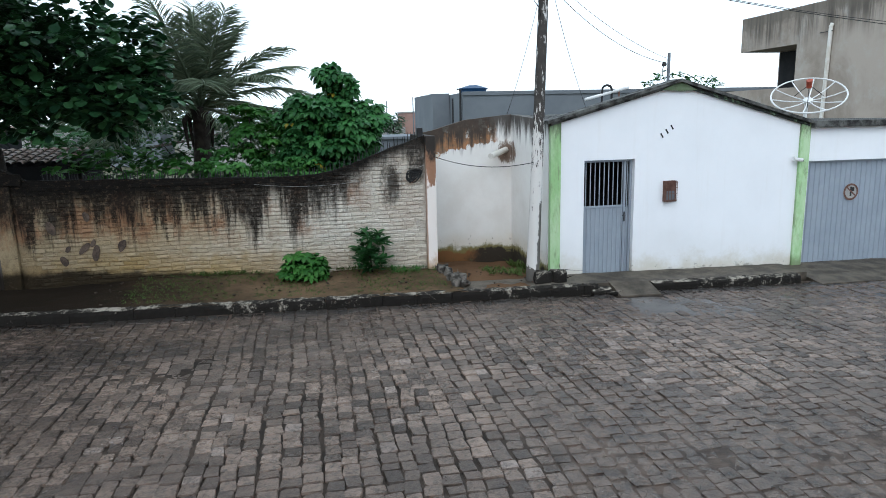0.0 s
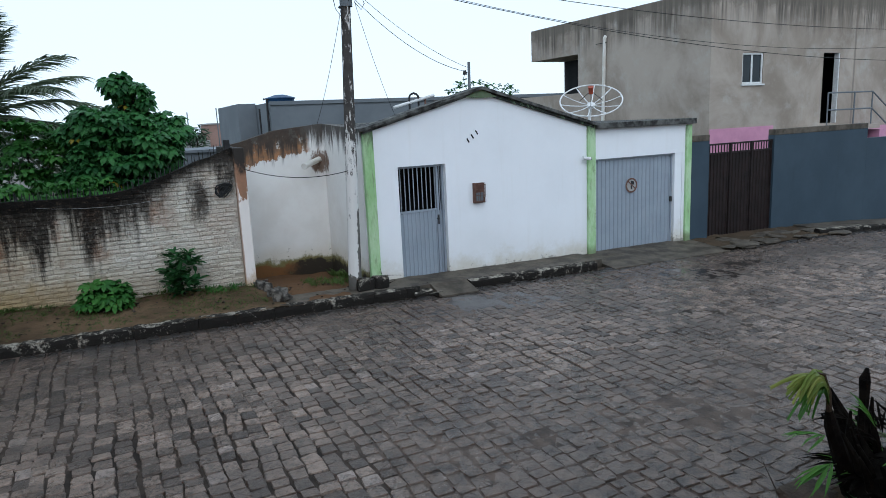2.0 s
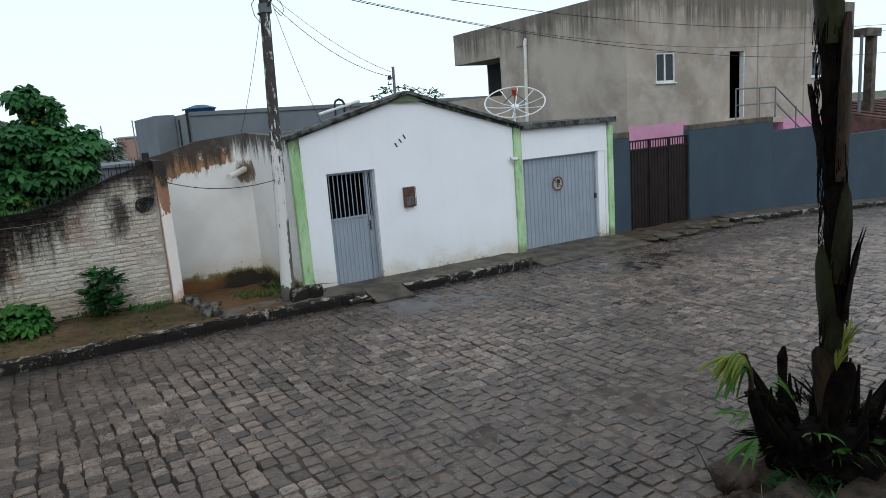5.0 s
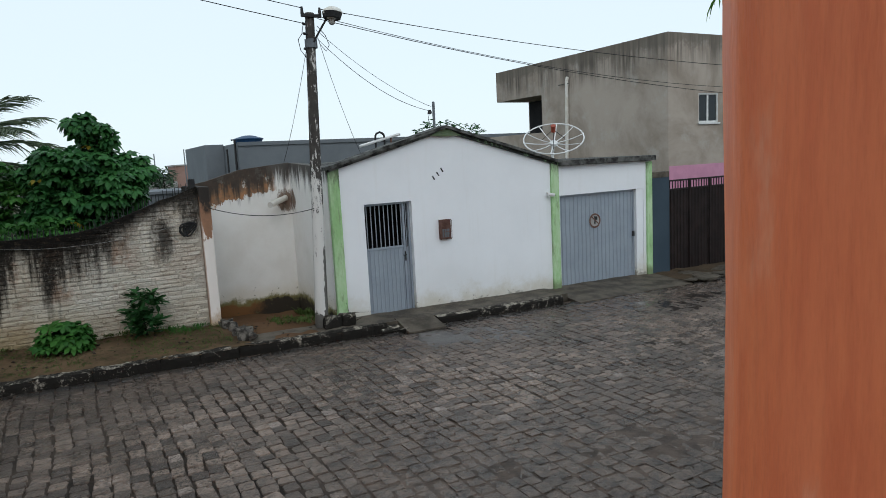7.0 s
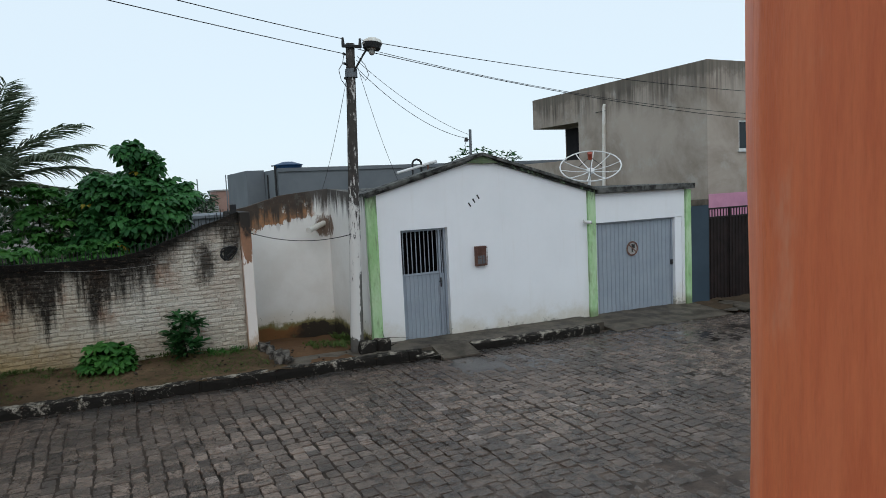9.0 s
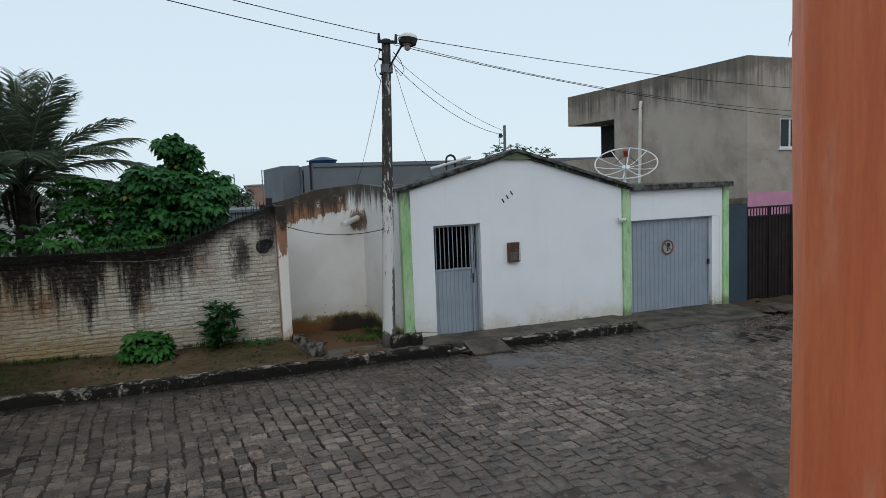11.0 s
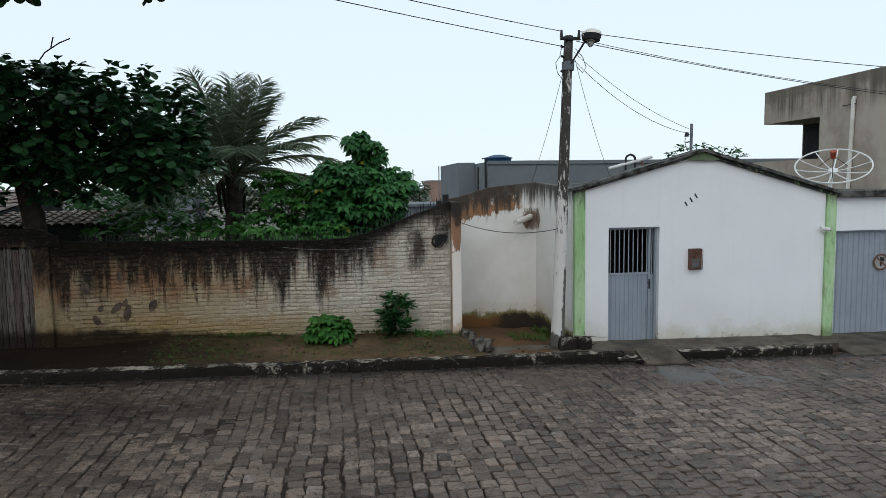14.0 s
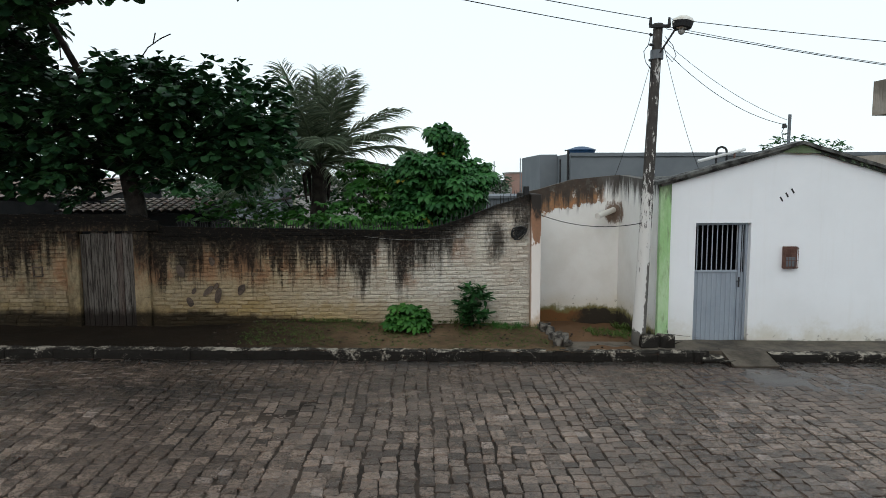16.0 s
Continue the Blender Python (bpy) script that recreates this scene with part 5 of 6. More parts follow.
# ---- plants ----
def leaf_mat(name, dark, light, rough=0.42, yellow=None, thin=0.25):
    k = Nodes(name, rough, 0, 0.16)
    col = k.mix(k.random(True), dark, light)
    col = k.mix(k.math("MULTIPLY", k.noise(7, 3, 0.6), 0.4), col, tuple(v * 0.45 for v in dark))
    if yellow:
        col = k.mix(k.step(k.random(True), 0.995, 0.997), col, yellow)
    k.done(col, None, k.noise(40, 2, 0.5), 0.15, 0.004)
    if thin:
        glow = k.t.nodes.new("ShaderNodeBsdfTranslucent")
        k.put(col, glow.inputs[0])
        both = k.t.nodes.new("ShaderNodeMixShader")
        both.inputs[0].default_value = thin
        k.t.links.new(k.b.outputs[0], both.inputs[1])
        k.t.links.new(glow.outputs[0], both.inputs[2])
        k.t.links.new(both.outputs[0], k.t.nodes["Material Output"].inputs[0])
    return k.m


M["almond"] = leaf_mat("dark_glossy_leaf", (0.012, 0.040, 0.020), (0.050, 0.135, 0.046), 0.36, None, 0.10)
M["papaya"] = leaf_mat("mid_green_leaf", (0.026, 0.098, 0.032), (0.062, 0.200, 0.052), 0.42, (0.30, 0.24, 0.03))
M["shrub"] = leaf_mat("bright_green_leaf", (0.030, 0.110, 0.022), (0.075, 0.220, 0.040), 0.45)
M["bush"] = leaf_mat("deep_green_leaf", (0.020, 0.075, 0.024), (0.045, 0.135, 0.038), 0.45)
M["coconut"] = leaf_mat("grey_green_frond", (0.10, 0.135, 0.088), (0.25, 0.30, 0.19), 0.34, (0.26, 0.20, 0.11), 0.35)
M["haze"] = leaf_mat("far_foliage", (0.06, 0.10, 0.065), (0.10, 0.15, 0.09), 0.8)
M["bark"] = simple("dark_wet_bark", (0.025, 0.02, 0.017), (0.06, 0.05, 0.042), 6, 0.8, 0, 30, 0.8, 0.02)
M["grass"] = leaf_mat("verge_weed", (0.045, 0.085, 0.02), (0.12, 0.17, 0.045), 0.6)

OVATE = ([(0, 0, 0), (0.5, 0.38, 0.05), (0.52, 0, 0.0), (0.5, -0.38, 0.05), (0.85, 0.30, 0.02), (0.88, 0, -0.05), (0.85, -0.30, 0.02), (1.0, 0, -0.12)],
         [(0, 2, 1), (0, 3, 2), (1, 2, 5, 4), (2, 3, 6, 5), (4, 5, 7), (5, 6, 7)])
SLIM = ([(0, 0, 0), (0.35, 0.20, 0.03), (0.35, 0, 0), (0.35, -0.20, 0.03), (0.7, 0.15, -0.02), (0.72, 0, -0.05), (0.7, -0.15, -0.02), (1.0, 0, -0.18)],
        [(0, 2, 1), (0, 3, 2), (1, 2, 5, 4), (2, 3, 6, 5), (4, 5, 7), (5, 6, 7)])


# a broad leaf, widest near its blunt tip
BROAD = ([(0, 0, 0), (0.3, 0.13, 0.03), (0.3, 0, 0.0), (0.3, -0.13, 0.03), (0.62, 0.36, 0.06), (0.64, 0, 0.0), (0.62, -0.36, 0.06), (0.88, 0.36, 0.02), (0.9, 0, -0.05), (0.88, -0.36, 0.02), (1.0, 0.17, -0.06), (1.03, 0, -0.1), (1.0, -0.17, -0.06)],
         [(0, 2, 1), (0, 3, 2), (1, 2, 5, 4), (2, 3, 6, 5), (4, 5, 8, 7), (5, 6, 9, 8), (7, 8, 11, 10), (8, 9, 12, 11)])


def palmate():
    """A lobed hand of seven fingers that droop at the tips."""
    v, f = [(0, 0, 0)], []
    for i in range(7):
        a = radians(-135 + 45 * i)
        r = 1.0 - 0.06 * abs(i - 3)
        for da, q, z in ((-0.39, 0.50, 0.0), (-0.27, 0.76, -0.10), (0.0, r, -0.32), (0.27, 0.76, -0.10), (0.39, 0.50, 0.0), (0.0, 0.62, 0.05)):
            v.append((0.25 + q * math.cos(a + da), q * math.sin(a + da), z))
        b = 1 + 6 * i
        f += [(0, b, b + 5), (b, b + 1, b + 5), (b + 1, b + 2, b + 5), (b + 2, b + 3, b + 5), (b + 3, b + 4, b + 5), (b + 4, 0, b + 5)]
    return v, f


PALMATE = palmate()


def leaves(name, shape, places, mat, parent, label="", smooth=True):
    """One mesh of many leaves: each place is a root, a direction, a length, a width and a roll."""
    tv, tf = np.array(shape[0]), shape[1]
    verts, faces = [], []
    for root, way, length, width, roll in places:
        d = Vector(way).normalized()
        side = d.cross(Vector((0, 0, 1)))
        side = side.normalized() if side.length > 0.05 else Vector((1, 0, 0))
        up = side.cross(d)
        c, s = math.cos(roll), math.sin(roll)
        m = np.array([d, c * side + s * up, c * up - s * side])
        base = len(verts)
        verts.extend((tv * (length, width, length) @ m + np.array(root)).tolist())
        faces.extend([tuple(base + i for i in f) for f in tf])
    me = bpy.data.meshes.new(name)
    me.from_pydata(verts, [], faces)
    me.materials.append(mat)
    if smooth:
        me.polygons.foreach_set("use_smooth", [True] * len(me.polygons))
    ob = new(name, me)
    ob.parent = parent
    if parent is not None:
        ob.matrix_parent_inverse = Matrix.Translation(parent.matrix_basis.translation).inverted()
    if label:
        ob["label"] = label
    return ob


def in_ball(rng, c, r, shell=0.35):
    while True:
        p = Vector((rng.uniform(-1, 1), rng.uniform(-1, 1), rng.uniform(-1, 1)))
        if shell < p.length < 1:
            return Vector((c[0] + p.x * r[0], c[1] + p.y * r[1], c[2] + p.z * r[2])), p


def almond_tree():
    rng = random.Random(5)
    tree = thing("almond_tree", (-5.55, 13.3, 0.2), "spreading dark tree with large glossy leaves behind the wall", "tree")
    part("trunk", tube(bmesh.new(), [(-5.40, 13.3, 0.0), (-5.46, 13.3, 1.4), (-5.55, 13.3, 2.6), (-5.68, 13.3, 3.3)], [0.24, 0.21, 0.19, 0.17], 12), M["bark"], tree, smooth=True)
    # balls centred above z 7: unseen crown, added to shade verge and street
    balls = [((-4.0, 13.2, 4.3), (1.45, 1.5, 0.95), 120), ((-3.3, 13.0, 3.55), (1.0, 1.2, 0.6), 60), ((-5.4, 13.0, 4.35), (1.5, 1.6, 0.95), 130), ((-4.5, 12.9, 3.35), (1.3, 1.2, 0.5), 55),
             ((-7.0, 12.9, 4.0), (1.6, 1.6, 1.1), 150), ((-8.6, 12.6, 5.1), (1.7, 1.6, 1.5), 190), ((-7.6, 12.6, 5.9), (1.2, 1.2, 0.9), 80), ((-6.9, 12.8, 3.1), (1.2, 1.0, 0.45), 50),
             ((-10.7, 12.6, 5.5), (1.8, 1.8, 1.4), 120), ((-6.9, 11.6, 6.8), (2.3, 1.0, 0.6), 80), ((-4.6, 11.8, 6.75), (1.0, 0.8, 0.42), 14), ((-6.5, 11.8, 6.25), (0.8, 0.6, 0.35), 45), ((-8.5, 10.6, 7.3), (3.4, 2.6, 0.6), 190), ((-6.4, 10.5, 5.85), (0.9, 0.5, 0.40), 55), ((-4.7, 10.5, 6.0), (0.6, 0.4, 0.20), 18), ((-2.7, 10.5, 6.0), (0.4, 0.3, 0.10), 7), ((-11.5, 10.6, 6.6), (2.0, 2.6, 1.0), 110), ((-9.0, 8.2, 7.9), (4.6, 3.6, 0.6), 330), ((-4.6, 8.6, 8.3), (3.4, 3.0, 0.5), 250)]
    spots = []
    for c, r, n in balls:
        high = c[2] > 6.3 or c[1] < 11
        a, b = Vector((-8.9, 12.4, 5.4)) if high else Vector((-5.68, 13.3, 3.2)), Vector(c)
        mid = a.lerp(b, 0.5) + Vector((0, 0, 0.18))
        part("limb", tube(bmesh.new(), [a, mid, b], [0.07, 0.04, 0.012] if high else [0.10, 0.07, 0.03], 7), M["bark"], tree, smooth=True)
        for _ in range(n):
            p, d = in_ball(rng, c, r, 0.3)
            spots.append(p)
            if rng.random() < 0.06:
                part("twig", tube(bmesh.new(), [b, b.lerp(p, 0.6) + Vector((0, 0, 0.05)), p], [0.02, 0.014, 0.008], 4), M["bark"], tree)
    place = []
    for p in spots:
        for i in range(rng.randint(12, 18)):
            a = rng.uniform(0, 2 * math.pi)
            el = rng.uniform(-0.85, 0.5)
            w = Vector((math.cos(a) * math.cos(el), math.sin(a) * math.cos(el), math.sin(el)))
            q = p + Vector((rng.uniform(-0.12, 0.12), rng.uniform(-0.12, 0.12), rng.uniform(-0.10, 0.10)))
            size = rng.uniform(0.17, 0.28)
            place.append((q + w * 0.04, w, size, size * 0.92, rng.uniform(-0.5, 0.5)))
    leaves("crown", BROAD, place, M["almond"], tree, "large leathery leaves")
    for pts in ([(-5.3, 13.0, 5.1), (-5.05, 13.0, 5.45), (-4.8, 13.0, 5.62), (-4.62, 13.0, 5.7)], [(-4.95, 13.0, 5.52), (-4.9, 13.0, 5.72)], [(-6.6, 12.9, 5.2), (-6.62, 12.9, 5.75)]):
        part("twig", tube(bmesh.new(), pts, 0.012, 4), M["bark"], tree, "bare twig")


almond_tree()


def frond(rng, root, way, length, droop, leaf_len, n, name, mat, parent, hang=0.5, slim=0.105):
    """A feather palm leaf: an arching rib with leaflets along both sides."""
    d = Vector(way).normalized()
    pts = []
    for i in range(13):
        s = i / 12
        pts.append(Vector(root) + d * (length * s) + Vector((0, 0, -droop * length * s * s)))
    rib = part(name, tube(bmesh.new(), pts, [0.035 * (1 - 0.85 * i / 12) * length / 2.6 for i in range(13)], 5), mat, parent, smooth=True)
    place = []
    for i in range(n):
        s = 0.12 + 0.88 * i / n
        k = min(11, int(s * 12))
        p = pts[k].lerp(pts[k + 1], s * 12 - k)
        t = (pts[k + 1] - pts[k]).normalized()
        side = t.cross(Vector((0, 0, 1))).normalized()
        ll = leaf_len * (0.45 + 0.75 * math.sin(math.pi * min(1, s * 0.85 + 0.12)))
        for sg in (-1, 1):
            w = side * sg * rng.uniform(0.75, 1.0) + t * rng.uniform(0.5, 0.9) + Vector((0, 0, rng.uniform(-1.0, 0.15) * hang))
            place.append((p, w, ll * rng.uniform(0.8, 1.1), leaf_len * slim, rng.uniform(-0.6, 0.6)))
    leaves("foliage", SLIM, place, mat, rib)["kind"] = "stuff"


def coconut(at, top, n, length, seed, name="coconut_palm", label="coconut palm with arching grey-green fronds behind the wall"):
    rng = random.Random(seed)
    palm = thing(name, at, label, "palm tree")
    x, y, z = at
    part("trunk", tube(bmesh.new(), [(x - 0.1 + 0.15 * i / 8, y, z + (top - z) * i / 8) for i in range(9)], [0.24 - 0.07 * i / 8 + 0.015 * (i % 2) for i in range(9)], 12), M["bark"], palm, smooth=True)
    for i in range(n):
        a = 2.399963 * i + rng.uniform(-0.2, 0.2)
        k = i / n
        el = radians(86 - 88 * k) + rng.uniform(-0.08, 0.08)
        w = Vector((math.cos(a) * math.cos(el), math.sin(a) * math.cos(el) * 0.8, math.sin(el)))
        frond(rng, (x + 0.05, y, top - 0.05), w, length * rng.uniform(0.85, 1.05) * (0.84 + 0.2 * k), 0.12 + 0.34 * k + 0.1 * rng.random(), 0.72, 58, "frond", M["coconut"], palm, 0.06 + 0.42 * k, 0.075)
    for i in range(6):
        a = rng.uniform(0, 6.28)
        part("dead_sheath", tube(bmesh.new(), [(x + 0.1 * math.cos(a), y + 0.1 * math.sin(a), top), (x + 0.35 * math.cos(a), y + 0.3 * math.sin(a), top - 0.3), (x + 0.3 * math.cos(a), y + 0.3 * math.sin(a), top - 0.95)], [0.05, 0.06, 0.02], 6), M["bark"], palm)


coconut((-2.55, 17.0, 0.0), 3.40, 32, 3.6, 8)


def leafy(name, at, balls, shape, size, mat, label, category, seed, per=5, stem=0.04, slope=0.1, wide=1.0, group="", loose=1.0):
    """A soft-stemmed plant: stems that fork toward tufts of leaves."""
    rng = random.Random(seed)
    plant = thing(name, at, label, category, group)
    place = []
    base = Vector(at)
    for c, r, n in balls:
        part("stem", tube(bmesh.new(), [base, base.lerp(Vector(c), 0.55) + Vector((rng.uniform(-0.05, 0.05), 0, 0)), Vector(c)], [stem, stem * 0.7, stem * 0.3], 6), M["bark"], plant)
        for _ in range(n):
            p, d = in_ball(rng, c, r, 0.45)
            for _ in range(per):
                a = rng.uniform(0, 2 * math.pi)
                out = Vector((d.x, d.y, 0)) * 0.8
                w = Vector((math.cos(a) * loose, math.sin(a) * loose, rng.uniform(-0.7, 0.45) + slope)) + out
                s = size * rng.uniform(0.65, 1.2)
                place.append((p, w, s, s * wide, rng.uniform(-0.5, 0.5)))
    leaves("foliage", shape, place, mat, plant)
    return plant


leafy("papaya_tree", (0.45, 14.6, 0.2), [((0.52, 14.5, 3.98), (0.34, 0.34, 0.15), 20), ((0.66, 14.5, 3.66), (0.36, 0.34, 0.12), 9), ((0.1, 14.5, 3.22), (0.72, 0.8, 0.34), 74), ((0.88, 14.5, 3.05), (0.64, 0.7, 0.40), 66),
      ((0.4, 14.3, 2.7), (1.05, 0.8, 0.5), 100), ((0.2, 14.3, 2.2), (0.9, 0.7, 0.45), 70)], PALMATE, 0.23, M["papaya"],
      "tall leafy tree with lobed bright green leaves", "tree", 3, 5, slope=-0.15, loose=0.7)
leafy("papaya_tree", (-1.2, 15.0, 0.2), [((-1.25, 15.0, 3.1), (0.55, 0.5, 0.3), 20), ((-0.9, 14.8, 2.6), (0.7, 0.5, 0.4), 26), ((-1.6, 14.8, 2.3), (0.7, 0.5, 0.4), 26)], PALMATE, 0.19, M["shrub"],
      "smaller tree with yellowing lobed leaves", "tree", 13, 3)
leafy("shrub", (-1.2, 13.4, 0.2), [((-1.3, 13.3, 2.05), (0.9, 0.5, 0.28), 40), ((-0.3, 13.3, 2.05), (0.6, 0.5, 0.25), 26)], PALMATE, 0.16, M["shrub"], "low bright green shrub showing over the wall", "shrub", 14, 3)
leafy("shrub", (-3.3, 14.0, 0.2), [((-3.6, 13.9, 2.25), (0.8, 0.5, 0.35), 34), ((-2.6, 13.9, 2.1), (0.7, 0.5, 0.3), 30), ((-4.3, 13.8, 2.35), (0.5, 0.5, 0.3), 16)], OVATE, 0.26, M["shrub"], "broad-leaved green shrub showing over the wall", "shrub", 15, 4, wide=0.7)
leafy("shrub", (-2.0, 18.5, 0.0), [((-1.2, 18.5, 2.6), (1.3, 0.6, 0.7), 130), ((-3.8, 18.6, 2.6), (1.7, 0.6, 0.75), 190), ((-5.6, 18.6, 2.4), (1.2, 0.6, 0.7), 110), ((0.6, 18.5, 2.5), (0.9, 0.6, 0.6), 80)], OVATE, 0.24, M["bush"], "dull green bush deeper in the yard", "shrub", 16, 4, wide=0.6)
leafy("shrub", (-8.5, 20.0, 0.0), [((-8.5, 20, 2.6), (2.5, 0.8, 0.7), 60), ((-5.2, 20, 2.7), (1.6, 0.8, 0.7), 50)], OVATE, 0.24, M["bush"], "dull green bush deeper in the yard", "shrub", 17, 4, wide=0.6)
leafy("far_tree", (15.5, 26.0, 0.0), [((14.6, 26.0, 4.25), (1.1, 0.8, 0.45), 60), ((15.8, 26.0, 4.1), (1.0, 0.8, 0.4), 50)], OVATE, 0.22, M["bush"], "round treetop behind the white house", "tree", 18, 4, 0.08, wide=0.6)
leafy("far_tree", (7.2, 60.0, 0.0), [((7.2, 60.0, 2.6), (0.8, 0.8, 1.0), 40)], SLIM, 0.9, M["haze"], "small hazy palm among far houses", "tree", 19, 5, 0.1, wide=0.5)
leafy("far_trees", (-20, 60.0, 0.0), [((-22 + 5 * i, 62.0, 2.2 + 0.8 * (i % 3)), (3.2, 1.0, 1.5), 60) for i in range(6)], OVATE, 0.8, M["haze"], "hazy row of far trees", "tree", 20, 4, 0.15, wide=0.7)
leafy("far_trees", (36, 30.0, -1.0), [((33 + 3 * i, 30.0, 2.0 + 0.5 * (i % 2)), (2.0, 1.0, 1.2), 60) for i in range(4)], OVATE, 0.4, M["haze"], "green trees beyond the tiled roof", "tree", 25, 4, 0.15, wide=0.7)

# weeds on the verge
leafy("bush", (0.94, 11.72, 0.38), [((0.94, 11.68, 0.88), (0.27, 0.22, 0.26), 46), ((0.92, 11.66, 0.62), (0.30, 0.24, 0.22), 40)], SLIM, 0.17, M["bush"], "dense upright dark green bush against the old wall", "bush", 21, 6, 0.02, 0.45, 0.9)
leafy("bush", (-0.2, 11.55, 0.33), [((-0.2, 11.5, 0.66), (0.30, 0.26, 0.16), 22), ((-0.2, 11.5, 0.52), (0.34, 0.28, 0.14), 18)], PALMATE, 0.17, M["shrub"], "low round bright green weed on the soil verge", "bush", 22, 3, 0.015)


def blades(name, count, area, height, seed, label, mat, top):
    rng = random.Random(seed)
    place = []
    for _ in range(count):
        x, y = rng.uniform(*area[:2]), rng.uniform(*area[2:])
        if noise.noise((x * 1.3, y * 1.3, seed)) < -0.3:
            continue
        for _ in range(rng.randint(3, 6)):
            a = rng.uniform(0, 6.28)
            h = height * rng.uniform(0.5, 1.3)
            place.append(((x + rng.uniform(-0.02, 0.02), y + rng.uniform(-0.02, 0.02), top(x, y) - 0.01), (math.cos(a) * 0.7, math.sin(a) * 0.7, rng.uniform(0.4, 1.3)), h, h * 0.35, 0))
    ob = leaves(name, SLIM, place, mat, None, "", False)
    return tagged(ob, label, "weeds", kind="stuff")


blades("verge_weeds", 1700, (-3.0, 2.1, 10.55, 11.95), 0.045, 5, "sparse low weeds on the soil verge", M["grass"], verge_z)
blades("wall_weeds", 110, (1.2, 2.1, 11.55, 11.95), 0.085, 6, "weeds at the foot of the wall pier", M["shrub"], verge_z)
blades("wall_weeds", 120, (-2.5, 0.8, 11.85, 11.97), 0.09, 7, "weeds along the foot of the old wall", M["grass"], verge_z)
rng = random.Random(53)
bm = bmesh.new()
for _ in range(170):
    sx, sy = rng.uniform(-3.5, 4.0), rng.uniform(10.55, 11.95)
    r = rng.choice((0.008, 0.011, 0.015, 0.022))
    lump(bm, (sx, sy, verge_z(sx, sy) + r * 0.1), r, rng.random() * 50, 0.5, (1.2, 1.0, 0.7), 1)
tagged(mesh_object("verge_gravel", bm, M["brown_stone"]), "small stones and rubble strewn on the soil", "gravel", kind="stuff")
blades("alcove_weeds", 220, (3.0, 4.05, 11.2, 12.3), 0.09, 8, "grass in the alcove beside the pole", M["grass"], verge_z)
blades("alcove_weeds", 40, (3.85, 4.06, 12.3, 13.6), 0.16, 9, "tall weeds at the alcove side wall", M["grass"], verge_z)
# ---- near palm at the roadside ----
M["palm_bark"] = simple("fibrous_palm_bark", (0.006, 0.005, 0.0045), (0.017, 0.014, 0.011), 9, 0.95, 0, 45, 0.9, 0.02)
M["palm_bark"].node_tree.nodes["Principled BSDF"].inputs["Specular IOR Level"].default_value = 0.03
k = Nodes("green_brown_sheath", 0.5)
kn2 = k.step(k.noise(5, 5, 0.75, k.scaled(1, 1, 0.35)), 0.4, 0.62)
M["sheath"] = k.done(k.mix(kn2, (0.024, 0.028, 0.010), (0.008, 0.007, 0.006)), None, k.noise(25, 4, 0.7, k.scaled(1, 1, 0.2)), 0.4, 0.006)
k = Nodes("dry_brown_sheath", 0.7)
kn3 = k.step(k.noise(8, 5, 0.75, k.scaled(1, 1, 0.2)), 0.38, 0.62)
M["dry_sheath"] = k.done(k.mix(kn3, (0.055, 0.036, 0.021), (0.012, 0.009, 0.007)), None, k.noise(30, 4, 0.7, k.scaled(1, 1, 0.15)), 0.5, 0.006)
M["pale_leaf"] = leaf_mat("yellow_green_palm_leaf", (0.13, 0.19, 0.03), (0.30, 0.32, 0.07), 0.45)
M["fresh_leaf"] = leaf_mat("fresh_palm_leaf", (0.05, 0.15, 0.025), (0.11, 0.26, 0.04), 0.4)

NX, NY = 5.22, 2.75
palm_near = thing("roadside_palm", (NX, NY, 0.0), "slim palm with ragged old leaf sheaths beside the road", "palm tree")


def trunk_at(z):
    return Vector((NX + 0.06 * math.sin(z * 1.1) - 0.045 * z + 0.06, NY, z))


rings = [trunk_at(-0.1 + 5.3 * i / 70) for i in range(71)]
radii = [0.078 + 0.012 * ((i % 3) == 0) + (0.17 * max(0, 1 - i / 9) ** 1.5) - 0.024 * i / 70 for i in range(71)]
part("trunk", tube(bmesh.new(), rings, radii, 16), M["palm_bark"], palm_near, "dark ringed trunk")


def sheath(z0, z1, side, spread, width, mat, flare=0.05, tip=0.03):
    """An old leaf base that clasps the trunk and stands off at the top."""
    bm = bmesh.new()
    rows = []
    for i in range(11):
        s = i / 10
        z = z0 + (z1 - z0) * s
        c = trunk_at(z)
        half = width * (1 - s) ** 0.6 + tip
        r = 0.092 + flare * s * s + 0.02 * math.sin(math.pi * s)
        rows.append([(c, side + half * q, r + 0.012 * noise.noise((z * 6, q, side))) for q in (-1, -0.6, -0.2, 0.2, 0.6, 1)])
    for off in (0.0, -0.018):
        rows_v = [[bm.verts.new((c.x + (r + off) * math.cos(a), c.y + (r + off) * math.sin(a), c.z)) for c, a, r in row] for row in rows]
        for p, q in zip(rows_v, rows_v[1:]):
            for j in range(5):
                bm.faces.new((p[j], p[j + 1], q[j + 1], q[j]))
    bmesh.ops.recalc_face_normals(bm, faces=bm.faces)
    return part("leaf_sheath", bm, mat, palm_near, "", True)


